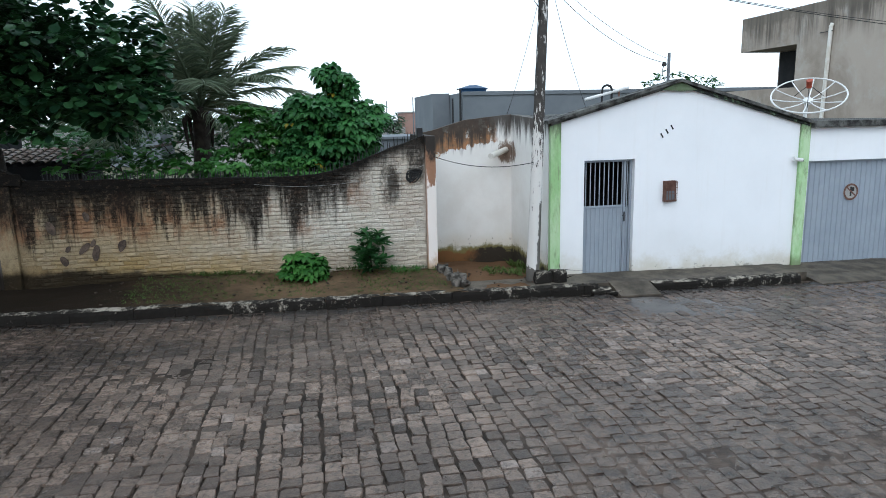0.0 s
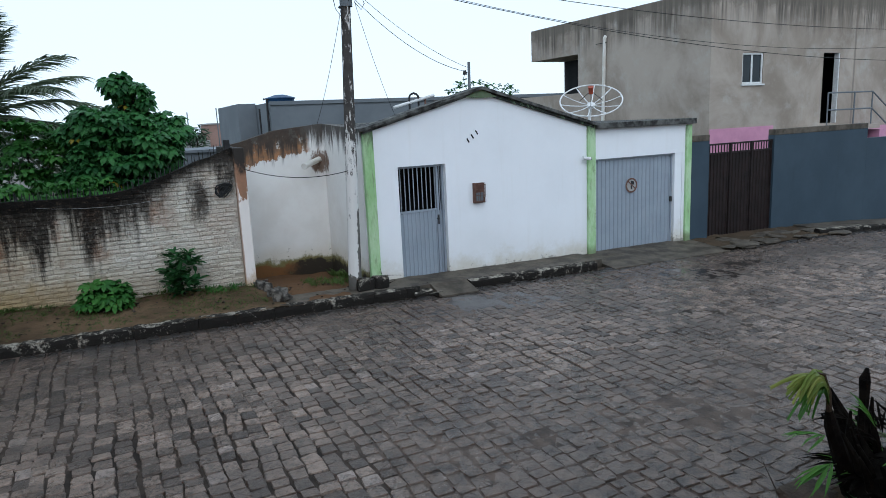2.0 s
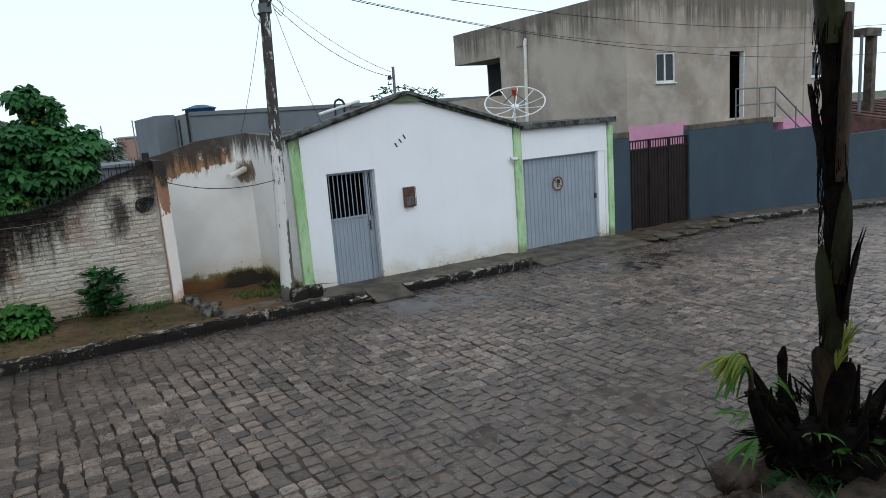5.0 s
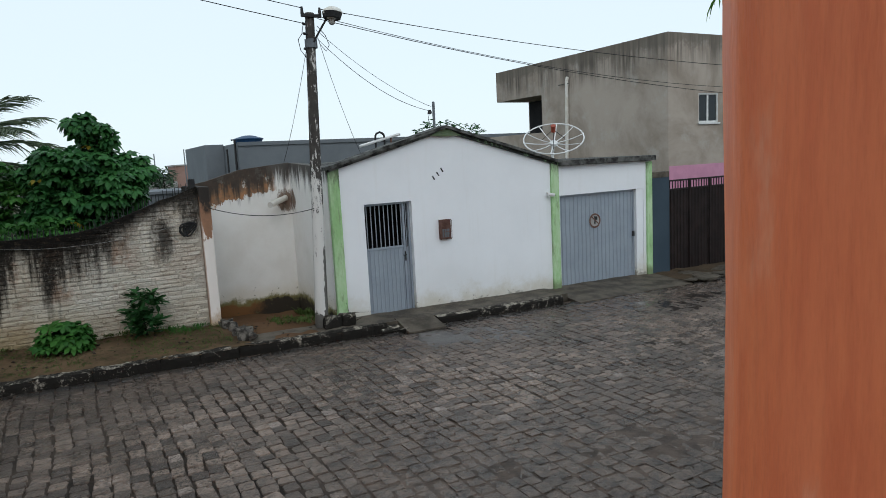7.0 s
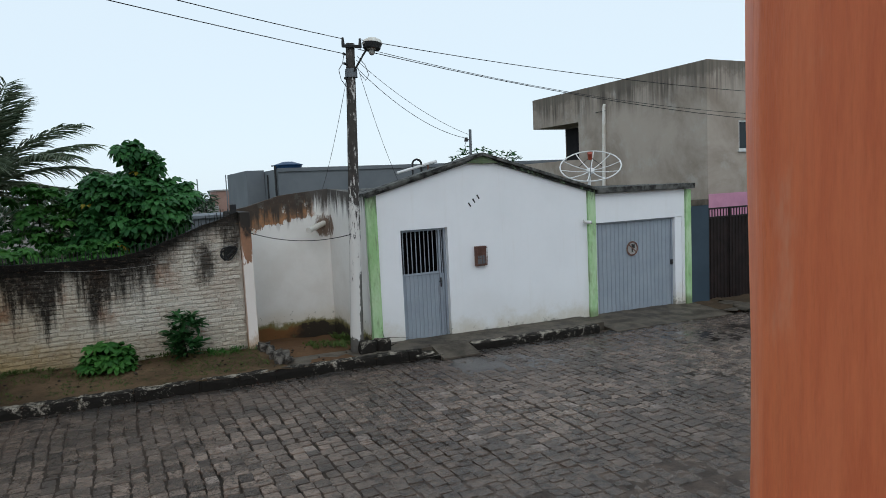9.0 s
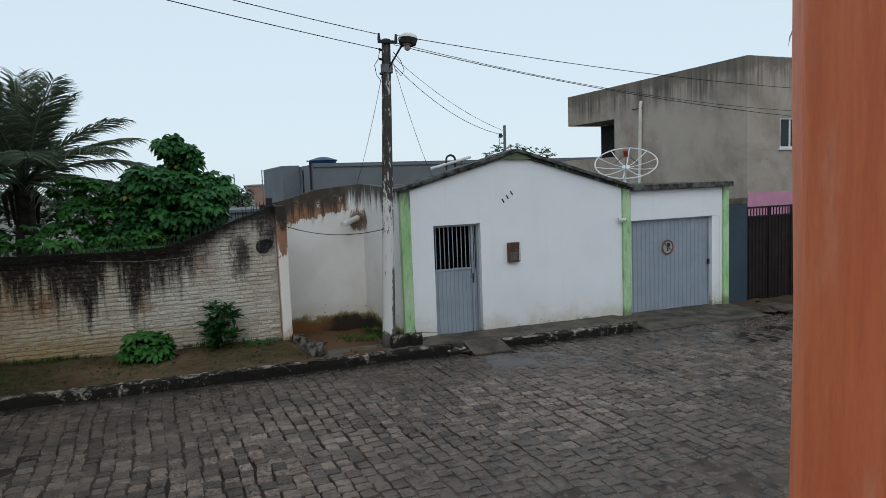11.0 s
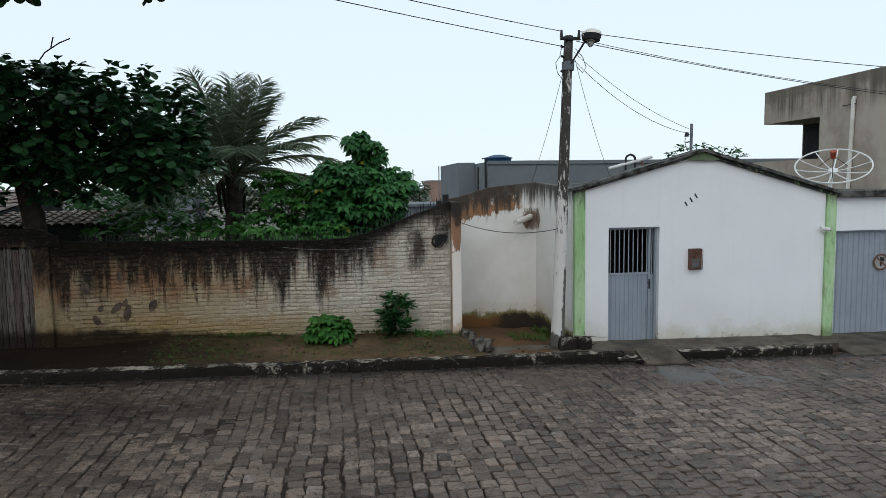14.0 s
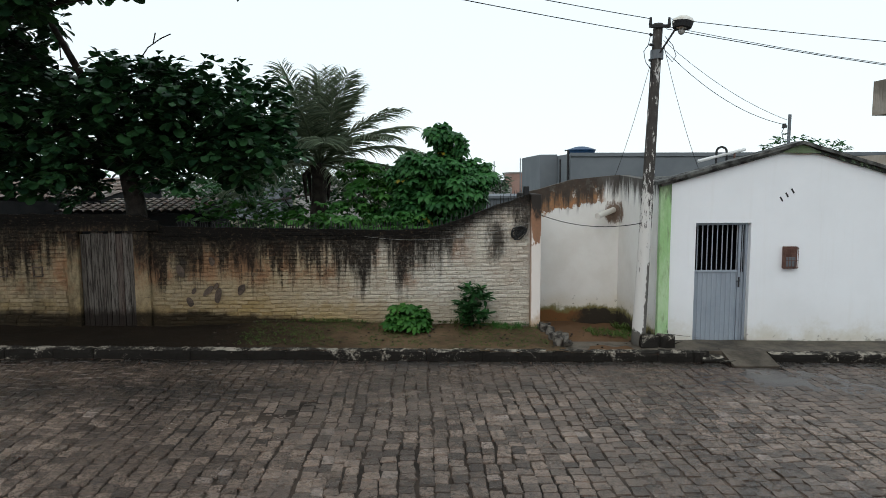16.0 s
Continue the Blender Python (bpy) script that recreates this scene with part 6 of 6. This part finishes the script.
CAMWARD = math.atan2(-NY, -NX)
sheath(2.35, 3.55, CAMWARD + 0.95, 0.5, 0.75, M["dry_sheath"], 0.05, 0.12)
sheath(1.55, 2.35, CAMWARD + 0.7, 0.5, 1.1, M["sheath"], 0.04)
sheath(1.10, 1.85, CAMWARD - 0.75, 0.5, 1.0, M["sheath"], 0.05, 0.1)
sheath(2.45, 3.08, CAMWARD - 1.1, 0.5, 0.5, M["palm_bark"], 0.075, 0.06)
sheath(1.25, 2.0, CAMWARD + 1.35, 0.5, 0.7, M["palm_bark"], 0.12, 0.06)
sheath(0.75, 1.30, CAMWARD + 0.15, 0.5, 1.2, M["sheath"], 0.03)
sheath(0.35, 1.05, CAMWARD - 0.5, 0.5, 1.1, M["dry_sheath"], 0.10, 0.2)
sheath(0.25, 0.95, CAMWARD + 0.5, 0.5, 1.1, M["palm_bark"], 0.12, 0.2)
sheath(3.35, 4.4, CAMWARD - 0.3, 0.5, 1.3, M["sheath"], 0.0, 0.2)
rng = random.Random(77)
bm = bmesh.new()
for i in range(520):
    z = rng.uniform(0.3, 3.6)
    a = CAMWARD + rng.uniform(-1.8, 1.8)
    c = trunk_at(z)
    r = 0.084
    p = c + Vector((r * math.cos(a), r * math.sin(a), 0))
    q = p + Vector((0.025 * math.cos(a) * rng.random(), 0.025 * math.sin(a) * rng.random(), rng.uniform(-0.26, -0.03)))
    tube(bm, [p, p.lerp(q, 0.5) + Vector((0.01 * math.cos(a), 0.01 * math.sin(a), 0)), q], 0.0035, 3, False)
part("fibre", bm, M["palm_bark"], palm_near, "hanging black fibre")["kind"] = "stuff"

# young shoots, cut black stumps and torn leaves round the foot
for i in range(60):
    a = rng.uniform(0, 2 * math.pi)
    r0, r1 = rng.uniform(0.12, 0.42), rng.uniform(0.28, 0.72)
    h = rng.uniform(0.2, 0.8)
    p = Vector((NX + r0 * math.cos(a), NY + r0 * math.sin(a), 0.0))
    q = Vector((NX + r1 * math.cos(a), NY + r1 * math.sin(a), h))
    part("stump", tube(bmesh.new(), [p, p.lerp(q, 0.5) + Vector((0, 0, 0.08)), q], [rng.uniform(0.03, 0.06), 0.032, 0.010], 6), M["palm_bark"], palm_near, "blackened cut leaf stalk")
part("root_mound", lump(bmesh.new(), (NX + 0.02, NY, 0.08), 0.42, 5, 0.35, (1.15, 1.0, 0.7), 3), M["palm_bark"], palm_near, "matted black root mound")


def tuft(root, way, length, n, spread, mat, label, curl):
    """A torn fan of pleated leaf strips."""
    d = Vector(way).normalized()
    side = d.cross(Vector((0, 0, 1))).normalized()
    place = []
    for i in range(n):
        u = (i / (n - 1) - 0.5) * spread
        w = d + side * u + Vector((0, 0, -curl * rng.uniform(0.4, 1.0)))
        place.append((Vector(root) + d * rng.uniform(0, 0.05), w, length * rng.uniform(0.7, 1.05), 0.13 * length + 0.015, rng.uniform(-0.9, 0.9)))
    leaves("torn_leaf", SLIM, place, mat, palm_near, label)


for i in range(46):
    a = rng.uniform(0, 2 * math.pi)
    r0 = rng.uniform(0.1, 0.45)
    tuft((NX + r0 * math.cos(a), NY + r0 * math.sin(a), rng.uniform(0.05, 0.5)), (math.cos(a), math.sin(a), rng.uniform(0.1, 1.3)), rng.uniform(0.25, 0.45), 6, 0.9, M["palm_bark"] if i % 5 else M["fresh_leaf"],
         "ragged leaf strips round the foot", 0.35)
stalk = [(4.78, 2.9, 0.1), (4.70, 2.96, 0.40), (4.62, 3.0, 0.66), (4.585, 3.0, 0.78)]
part("stalk", tube(bmesh.new(), stalk, [0.075, 0.06, 0.05, 0.028], 8), M["palm_bark"], palm_near, "black fibrous leaf stalk")


def bent_leaf(n, a, b, c, spread, mat, label):
    """Strips of a broken leaf that rise from the stalk and fold over."""
    bm = bmesh.new()
    for i in range(n):
        q = rng.uniform(-1, 1)
        top = Vector(b) + Vector((0.05 * q, 0.05 * rng.uniform(-1, 1), 0.05 * rng.uniform(-1, 1)))
        end = Vector(a).lerp(Vector(c), rng.uniform(0.45, 1.05)) + Vector((0, spread * q, 0)) + Vector((0, 0, rng.uniform(-0.10, 0.06)))
        row = []
        for k in range(9):
            s = k / 8
            p = (1 - s) ** 2 * Vector(a) + 2 * s * (1 - s) * (top * 1.0 + Vector((0, 0, 0.12))) + s * s * end
            w = (0.006 + 0.016 * math.sin(math.pi * min(1.0, s * 0.8 + 0.1))) * rng.uniform(0.85, 1.15)
            d = Vector((0.25, 0.55, 0.8)).normalized() * w
            row.append([bm.verts.new(p - d), bm.verts.new(p + Vector((0.004, -0.004, 0.006))), bm.verts.new(p + d)])
        for r0, r1 in zip(row, row[1:]):
            for j in range(2):
                bm.faces.new((r0[j], r0[j + 1], r1[j + 1], r1[j]))
    return part("torn_leaf", bm, mat, palm_near, label)


bent_leaf(16, (4.585, 3.0, 0.77), (4.50, 3.0, 1.16), (3.99, 3.0, 1.10), 0.10, M["pale_leaf"], "bent yellow-green leaf remnant")
bent_leaf(7, (4.585, 3.0, 0.77), (4.46, 3.0, 1.12), (4.20, 3.0, 0.86), 0.08, M["fresh_leaf"], "torn green leaf remnant")
part("rib", tube(bmesh.new(), [(4.585, 3.0, 0.77), (4.57, 3.0, 0.93), (4.50, 3.0, 1.08), (4.36, 3.0, 1.13)], [0.024, 0.018, 0.012, 0.005], 6), M["dry_sheath"], palm_near, "brown leaf rib")
tuft((4.5, 2.95, 0.62), (-0.9, 0.2, 0.35), 0.34, 7, 1.1, M["fresh_leaf"], "young green leaf", 0.3)
tuft((4.52, 2.9, 0.42), (-1.0, 0.1, 0.05), 0.40, 7, 1.2, M["fresh_leaf"], "young green leaf", 0.6)
tuft((4.75, 2.75, 0.70), (-0.3, 0.4, 0.9), 0.30, 7, 1.2, M["fresh_leaf"], "young green leaf", 0.1)
tuft((4.85, 2.6, 0.45), (-0.6, -0.4, 0.5), 0.32, 6, 1.2, M["fresh_leaf"], "young green leaf", 0.3)
tuft((5.15, 2.62, 0.98), (0.2, -0.15, 1.0), 0.38, 9, 0.5, M["pale_leaf"], "cut yellow-green frond end", 0.05)
tuft((5.05, 2.6, 0.90), (-0.1, -0.2, 0.9), 0.30, 6, 0.5, M["pale_leaf"], "cut yellow-green frond end", 0.1)
part("stalk", tube(bmesh.new(), [(5.02, 3.0, 0.4), (5.01, 3.0, 0.7), (5.0, 3.0, 0.93), (5.02, 3.0, 1.02)], [0.045, 0.034, 0.042, 0.012], 6), M["palm_bark"], palm_near, "black cut stalk")
part("stalk", tube(bmesh.new(), [(5.75, 2.9, 0.1), (5.85, 3.0, 0.5), (6.0, 3.05, 0.95)], [0.03, 0.025, 0.015], 6), M["palm_bark"], palm_near, "black cut stalk")
part("stalk", tube(bmesh.new(), [(5.7, 2.7, 0.2), (6.1, 2.75, 0.32)], [0.03, 0.015], 6), M["palm_bark"], palm_near, "black cut stalk")
rf = random.Random(6)
for i in range(11):
    a = CAMWARD + 2.399963 * i + 0.4
    el = radians(75 - 4.0 * i)
    w = Vector((math.cos(a) * math.cos(el), math.sin(a) * math.cos(el), math.sin(el)))
    frond(rf, trunk_at(5.2), w, 1.7, 0.22 + 0.02 * i, 0.5, 34, "frond", M["coconut"], palm_near, 0.8)
frond(rf, trunk_at(4.95), (-0.86, 0.36, 0.05), 1.1, 0.98, 0.34, 30, "frond", M["fresh_leaf"], palm_near, 1.0)

for i, (sx, sy, r, sq) in enumerate(((4.32, 2.95, 0.17, (1.1, 0.9, 0.75)), (4.16, 2.78, 0.09, (1.3, 0.8, 0.6)), (4.35, 2.5, 0.18, (1.4, 0.9, 0.35)), (4.75, 2.2, 0.18, (1.4, 1.0, 0.35)))):
    stone((sx, sy, street_z(sx) + r * 0.3), r, 70 + i, "brown rough stone at the foot of the palm", M["brown_stone"], sq, "border_stone", "stones round the palm")
stone((4.2, 2.7, 0.08), 0.045, 79, "small white pebble among the stones", M["white_metal"], (1.3, 0.8, 0.6), "pebble")
sheet("palm_bed", spaced(4.2, 9.0, 0.2), spaced(0.6, 3.1, 0.2), lambda x, y: street_z(x) + 0.05 * min(1, (3.1 - y) / 0.4) * min(1, (x - 4.2) / 0.3) + 0.03 * noise.noise((x * 3, y * 3, 1)) - 0.02,
      M["soil"], "muddy soil round the palm", "soil")
blades("palm_weeds", 60, (4.4, 5.0, 2.2, 2.9), 0.13, 11, "small weeds round the palm", M["bush"], lambda x, y: street_z(x) + 0.03)
blades("palm_weeds", 30, (5.6, 6.4, 2.6, 3.2), 0.2, 12, "small weeds round the palm", M["grass"], lambda x, y: street_z(x) + 0.02)

# ---- the terrace from which the street is seen ----
bm = bmesh.new()
px0, px1, py0, py1 = 0.331, 0.60, -0.10, 0.222
rows = []
for i in range(61):
    z = 1.4 + 3.9 * i / 60
    ring = []
    for j in range(40):
        a = 2 * math.pi * (j + 0.5) / 40
        c, s = math.cos(a), math.sin(a)
        q = (abs(c) ** 14 + abs(s) ** 14) ** (-1 / 14)
        x = (px0 + px1) / 2 + (px1 - px0) / 2 * c * q
        y = (py0 + py1) / 2 + (py1 - py0) / 2 * s * q
        w = 0.0032 * noise.noise((x * 9, y * 9, z * 5)) + 0.0016 * noise.noise((x * 30, y * 30, z * 16))
        ring.append(bm.verts.new((x + w * c, y + w * s * 1.2, z)))
    rows.append(ring)
for p, q in zip(rows, rows[1:]):
    for j in range(40):
        bm.faces.new((p[j], p[(j + 1) % 40], q[(j + 1) % 40], q[j]))
tagged(mesh_object("pillar", bm, M["orange"], True), "square terrace pillar with brushed orange paint", "pillar", kind="structure")
tagged(mesh_object("terrace_floor", a_box(-4, 4, -3.0, 0.42, 1.2, 1.4), M["white"]), "pale terrace floor", "floor", kind="structure")
tagged(mesh_object("terrace_wall", a_box(-4, 4, -3.2, -3.0, -0.5, 5.3), M["orange"]), "orange painted house wall behind the terrace", "wall", kind="structure")
tagged(mesh_object("terrace_base", a_box(-4, 4, -3.0, 0.35, -0.5, 1.198), M["orange"]), "orange painted base of the terrace", "wall", kind="structure")
tagged(mesh_object("terrace_ceiling", a_box(-4.2, 4.2, -3.2, 0.26, 5.302, 5.42), M["white"]), "plain white terrace ceiling", "ceiling", kind="structure")
# ---- granite setts of the street ----
def sett_shape(seed):
    """A worn sett: a domed top with chamfered, uneven edges, one unit wide and long."""
    r = random.Random(seed)
    j = lambda a: r.uniform(-a, a)  # noqa: E731
    low = []
    for cx, cy in ((-0.5, -0.5), (0.5, -0.5), (0.5, 0.5), (-0.5, 0.5)):
        cx, cy, b = cx + j(0.075), cy + j(0.075), r.uniform(0.04, 0.13)
        sx, sy = (1 if cx < 0 else -1), (1 if cy < 0 else -1)
        pair = [(cx + b * sx, cy), (cx, cy + b * sy)]
        low += pair if sx * sy < 0 else pair[::-1]
    v = [(x, y, -1.0) for x, y in low]
    v += [(x, y, -0.14 + j(0.05)) for x, y in low]
    v += [(x * (0.93 + j(0.03)), y * (0.93 + j(0.03)), 0.02 + j(0.05)) for x, y in low]
    v.append((j(0.08), j(0.08), 0.035 + j(0.03)))
    f = []
    for i in range(8):
        k = (i + 1) % 8
        f += [(i, k, 8 + k, 8 + i), (8 + i, 8 + k, 16 + k, 16 + i), (16 + i, 16 + k, 24)]
    return v, f


SETTS = [sett_shape(100 + i) for i in range(10)]
sett_meshes = []
for v, f in SETTS:
    me = bpy.data.meshes.new("sett")
    me.from_pydata(v, [], f)
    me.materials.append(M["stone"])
    sett_meshes.append(me)

rng = random.Random(17)
rest_v, rest_f, picked = [], [], 0
x = -15.0
while x < 34.0:
    w = rng.uniform(0.135, 0.178)
    y = 1.2 + rng.uniform(0, 0.3)
    drift = rng.uniform(-0.012, 0.012)
    while y < KERB_Y - 0.05:
        ln = rng.uniform(0.13, 0.205)
        if y + ln > KERB_Y - 0.03:
            ln = KERB_Y - 0.02 - y
        cx = x + w / 2 + drift * math.sin(y * 0.9 + x) + 0.055 * noise.noise((x * 0.6, y * 0.6, 8)) + 0.018 * noise.noise((x * 0.3, y * 2.1, 3)) + rng.uniform(-0.011, 0.011)
        cy = y + ln / 2
        ok = ln > 0.09 and not (cx > 4.3 and cy < 3.0) and not (8.7 < cx < 12 and cy > KERB_Y - 0.27) and not (4.88 < cx < 5.6 and cy > KERB_Y - 0.40)
        if ok:
            sx, sy = w - rng.uniform(0.002, 0.017), ln - rng.uniform(0.003, 0.016)
            top = street_z(cx) + rng.uniform(-0.006, 0.006) + 0.010 * noise.noise((cx * 0.7, cy * 0.7, 4))
            turn = rng.uniform(-0.1, 0.1)
            tx, ty = rng.uniform(-0.016, 0.016), rng.uniform(-0.016, 0.016)
            kind = rng.randrange(10)
            if 0.0 < cx < 4.3 and 5.0 < cy < 7.2 and picked < 300:
                ob = new("sett", sett_meshes[kind])
                ob.parent = road
                ob.matrix_basis = Matrix.LocRotScale((cx, cy, top), Euler((ty, tx, turn)), (sx, sy, 0.09))
                picked += 1
            else:
                m = Matrix.LocRotScale((cx, cy, top), Euler((ty, tx, turn)), (sx, sy, 0.09))
                base = len(rest_v)
                a = np.array(m)
                rest_v.extend((np.array(SETTS[kind][0]) @ a[:3, :3].T + a[:3, 3]).tolist())
                rest_f.extend([tuple(base + i for i in f) for f in SETTS[kind][1]])
        y += ln
    x += w
me = bpy.data.meshes.new("sett_field")
me.from_pydata(rest_v, [], rest_f)
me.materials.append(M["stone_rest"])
field = new("sett_field", me)
field.parent = road
tagged(field, "wet grey-brown granite setts", kind="stuff")

# ---- shallow rain water standing among the setts ----
k = Nodes("muddy_rain_water", 0.07, 0, 0.5)
M["puddle"] = k.done(k.mix(k.noise(1.2, 4, 0.6), (0.040, 0.031, 0.026), (0.024, 0.019, 0.016)), k.step(k.noise(3, 4, 0.6), 0.3, 0.7, 0.12, 0.28), k.noise(30, 2, 0.5), 0.25, 0.004)


def water_film(x0, x1, y0, y1, depth, seed, label):
    """A thin skin of water that sinks between the stones toward its ragged edge."""
    cx, cy, rx, ry = (x0 + x1) / 2, (y0 + y1) / 2, (x1 - x0) / 2, (y1 - y0) / 2

    def level(x, y):
        d = math.hypot((x - cx) / rx, (y - cy) / ry) + 0.45 * noise.noise((x * 1.1, y * 1.1, seed)) + 0.2 * noise.noise((x * 3.5, y * 3.5, seed))
        return street_z(x) + depth - 0.022 * max(0.0, min(1.0, (d - 0.35) / 0.7)) ** 1.3
    sheet("puddle", spaced(x0 - 0.3, x1 + 0.3, 0.1), spaced(y0 - 0.3, min(y1 + 0.3, KERB_Y - 0.03), 0.1), level, M["puddle"], label, "puddle")


water_film(3.9, 7.6, 8.5, 10.3, 0.0035, 3, "shallow rain puddle on the setts before the house")
water_film(7.6, 12.5, 8.0, 9.9, 0.001, 5, "thin rain water on the setts before the garage")

# ---- bricks of the old wall ----
def brick_shape(seed):
    r = random.Random(seed)
    j = lambda a: r.uniform(-a, a)  # noqa: E731
    c = [(-0.5, -0.5), (0.5, -0.5), (0.5, 0.5), (-0.5, 0.5)]
    v = [(x, 1.0, z) for x, z in c] + [(x * (0.97 + j(0.04)), 0.1 + j(0.15), z * (0.92 + j(0.13))) for x, z in c] + [(x * (0.86 + j(0.08)), -0.35 + j(0.5), z * (0.68 + j(0.18))) for x, z in c]
    f = [(8, 9, 10, 11)]
    for i in range(4):
        k = (i + 1) % 4
        f += [(i, k, 4 + k, 4 + i), (4 + i, 4 + k, 8 + k, 8 + i)]
    return v, f


BRICKS = [brick_shape(300 + i) for i in range(16)]
brick_meshes = []
for v, f in BRICKS:
    me = bpy.data.meshes.new("brick")
    me.from_pydata(v, [], f)
    me.materials.append(M["old_brick"])
    brick_meshes.append(me)
rest_v, rest_f, picked = [], [], 0
rng = random.Random(23)
course, zc = 0, 0.12
while zc < 2.75:
    h = 0.072
    x = -14.0 + (0.11 if course % 2 else 0.0)
    while x < 1.97:
        w = rng.uniform(0.19, 0.23)
        cx = x + w / 2
        flat = noise.noise((cx * 0.8, zc * 1.1, 12)) > 0.42
        if zc + h < crest(cx) - 0.06 and x + w < 1.985 and not (-6.3 < cx < -4.70) and not flat:
            kind = rng.randrange(16)
            m = Matrix.LocRotScale((cx, WY + rng.uniform(-0.002, 0.006), zc + h / 2 + 0.012 * noise.noise((cx * 1.5, zc, 3)) + rng.uniform(-0.004, 0.004)), Euler((0, rng.uniform(-0.03, 0.03), 0)), (w + (0.006 if rng.random() < 0.6 else -0.006), 0.017, h - rng.uniform(0.003, 0.015)))
            if -2.2 < cx < 1.9 and 0.5 < zc < 2.0 and picked < 300:
                ob = new("brick", brick_meshes[kind])
                ob.parent = wall_old
                ob.matrix_parent_inverse = Matrix.Translation(wall_old.matrix_basis.translation).inverted()
                ob.matrix_basis = m
                picked += 1
            else:
                base = len(rest_v)
                a = np.array(m)
                rest_v.extend((np.array(BRICKS[kind][0]) @ a[:3, :3].T + a[:3, 3]).tolist())
                rest_f.extend([tuple(base + i for i in f) for f in BRICKS[kind][1]])
        x += w
    zc += h
    course += 1
me = bpy.data.meshes.new("brick_field")
me.from_pydata(rest_v, [], rest_f)
me.materials.append(M["old_brick_rest"])
field = new("brick_field", me)
field.parent = wall_old
field.matrix_parent_inverse = Matrix.Translation(wall_old.matrix_basis.translation).inverted()
tagged(field, "limewashed brick courses", kind="stuff")
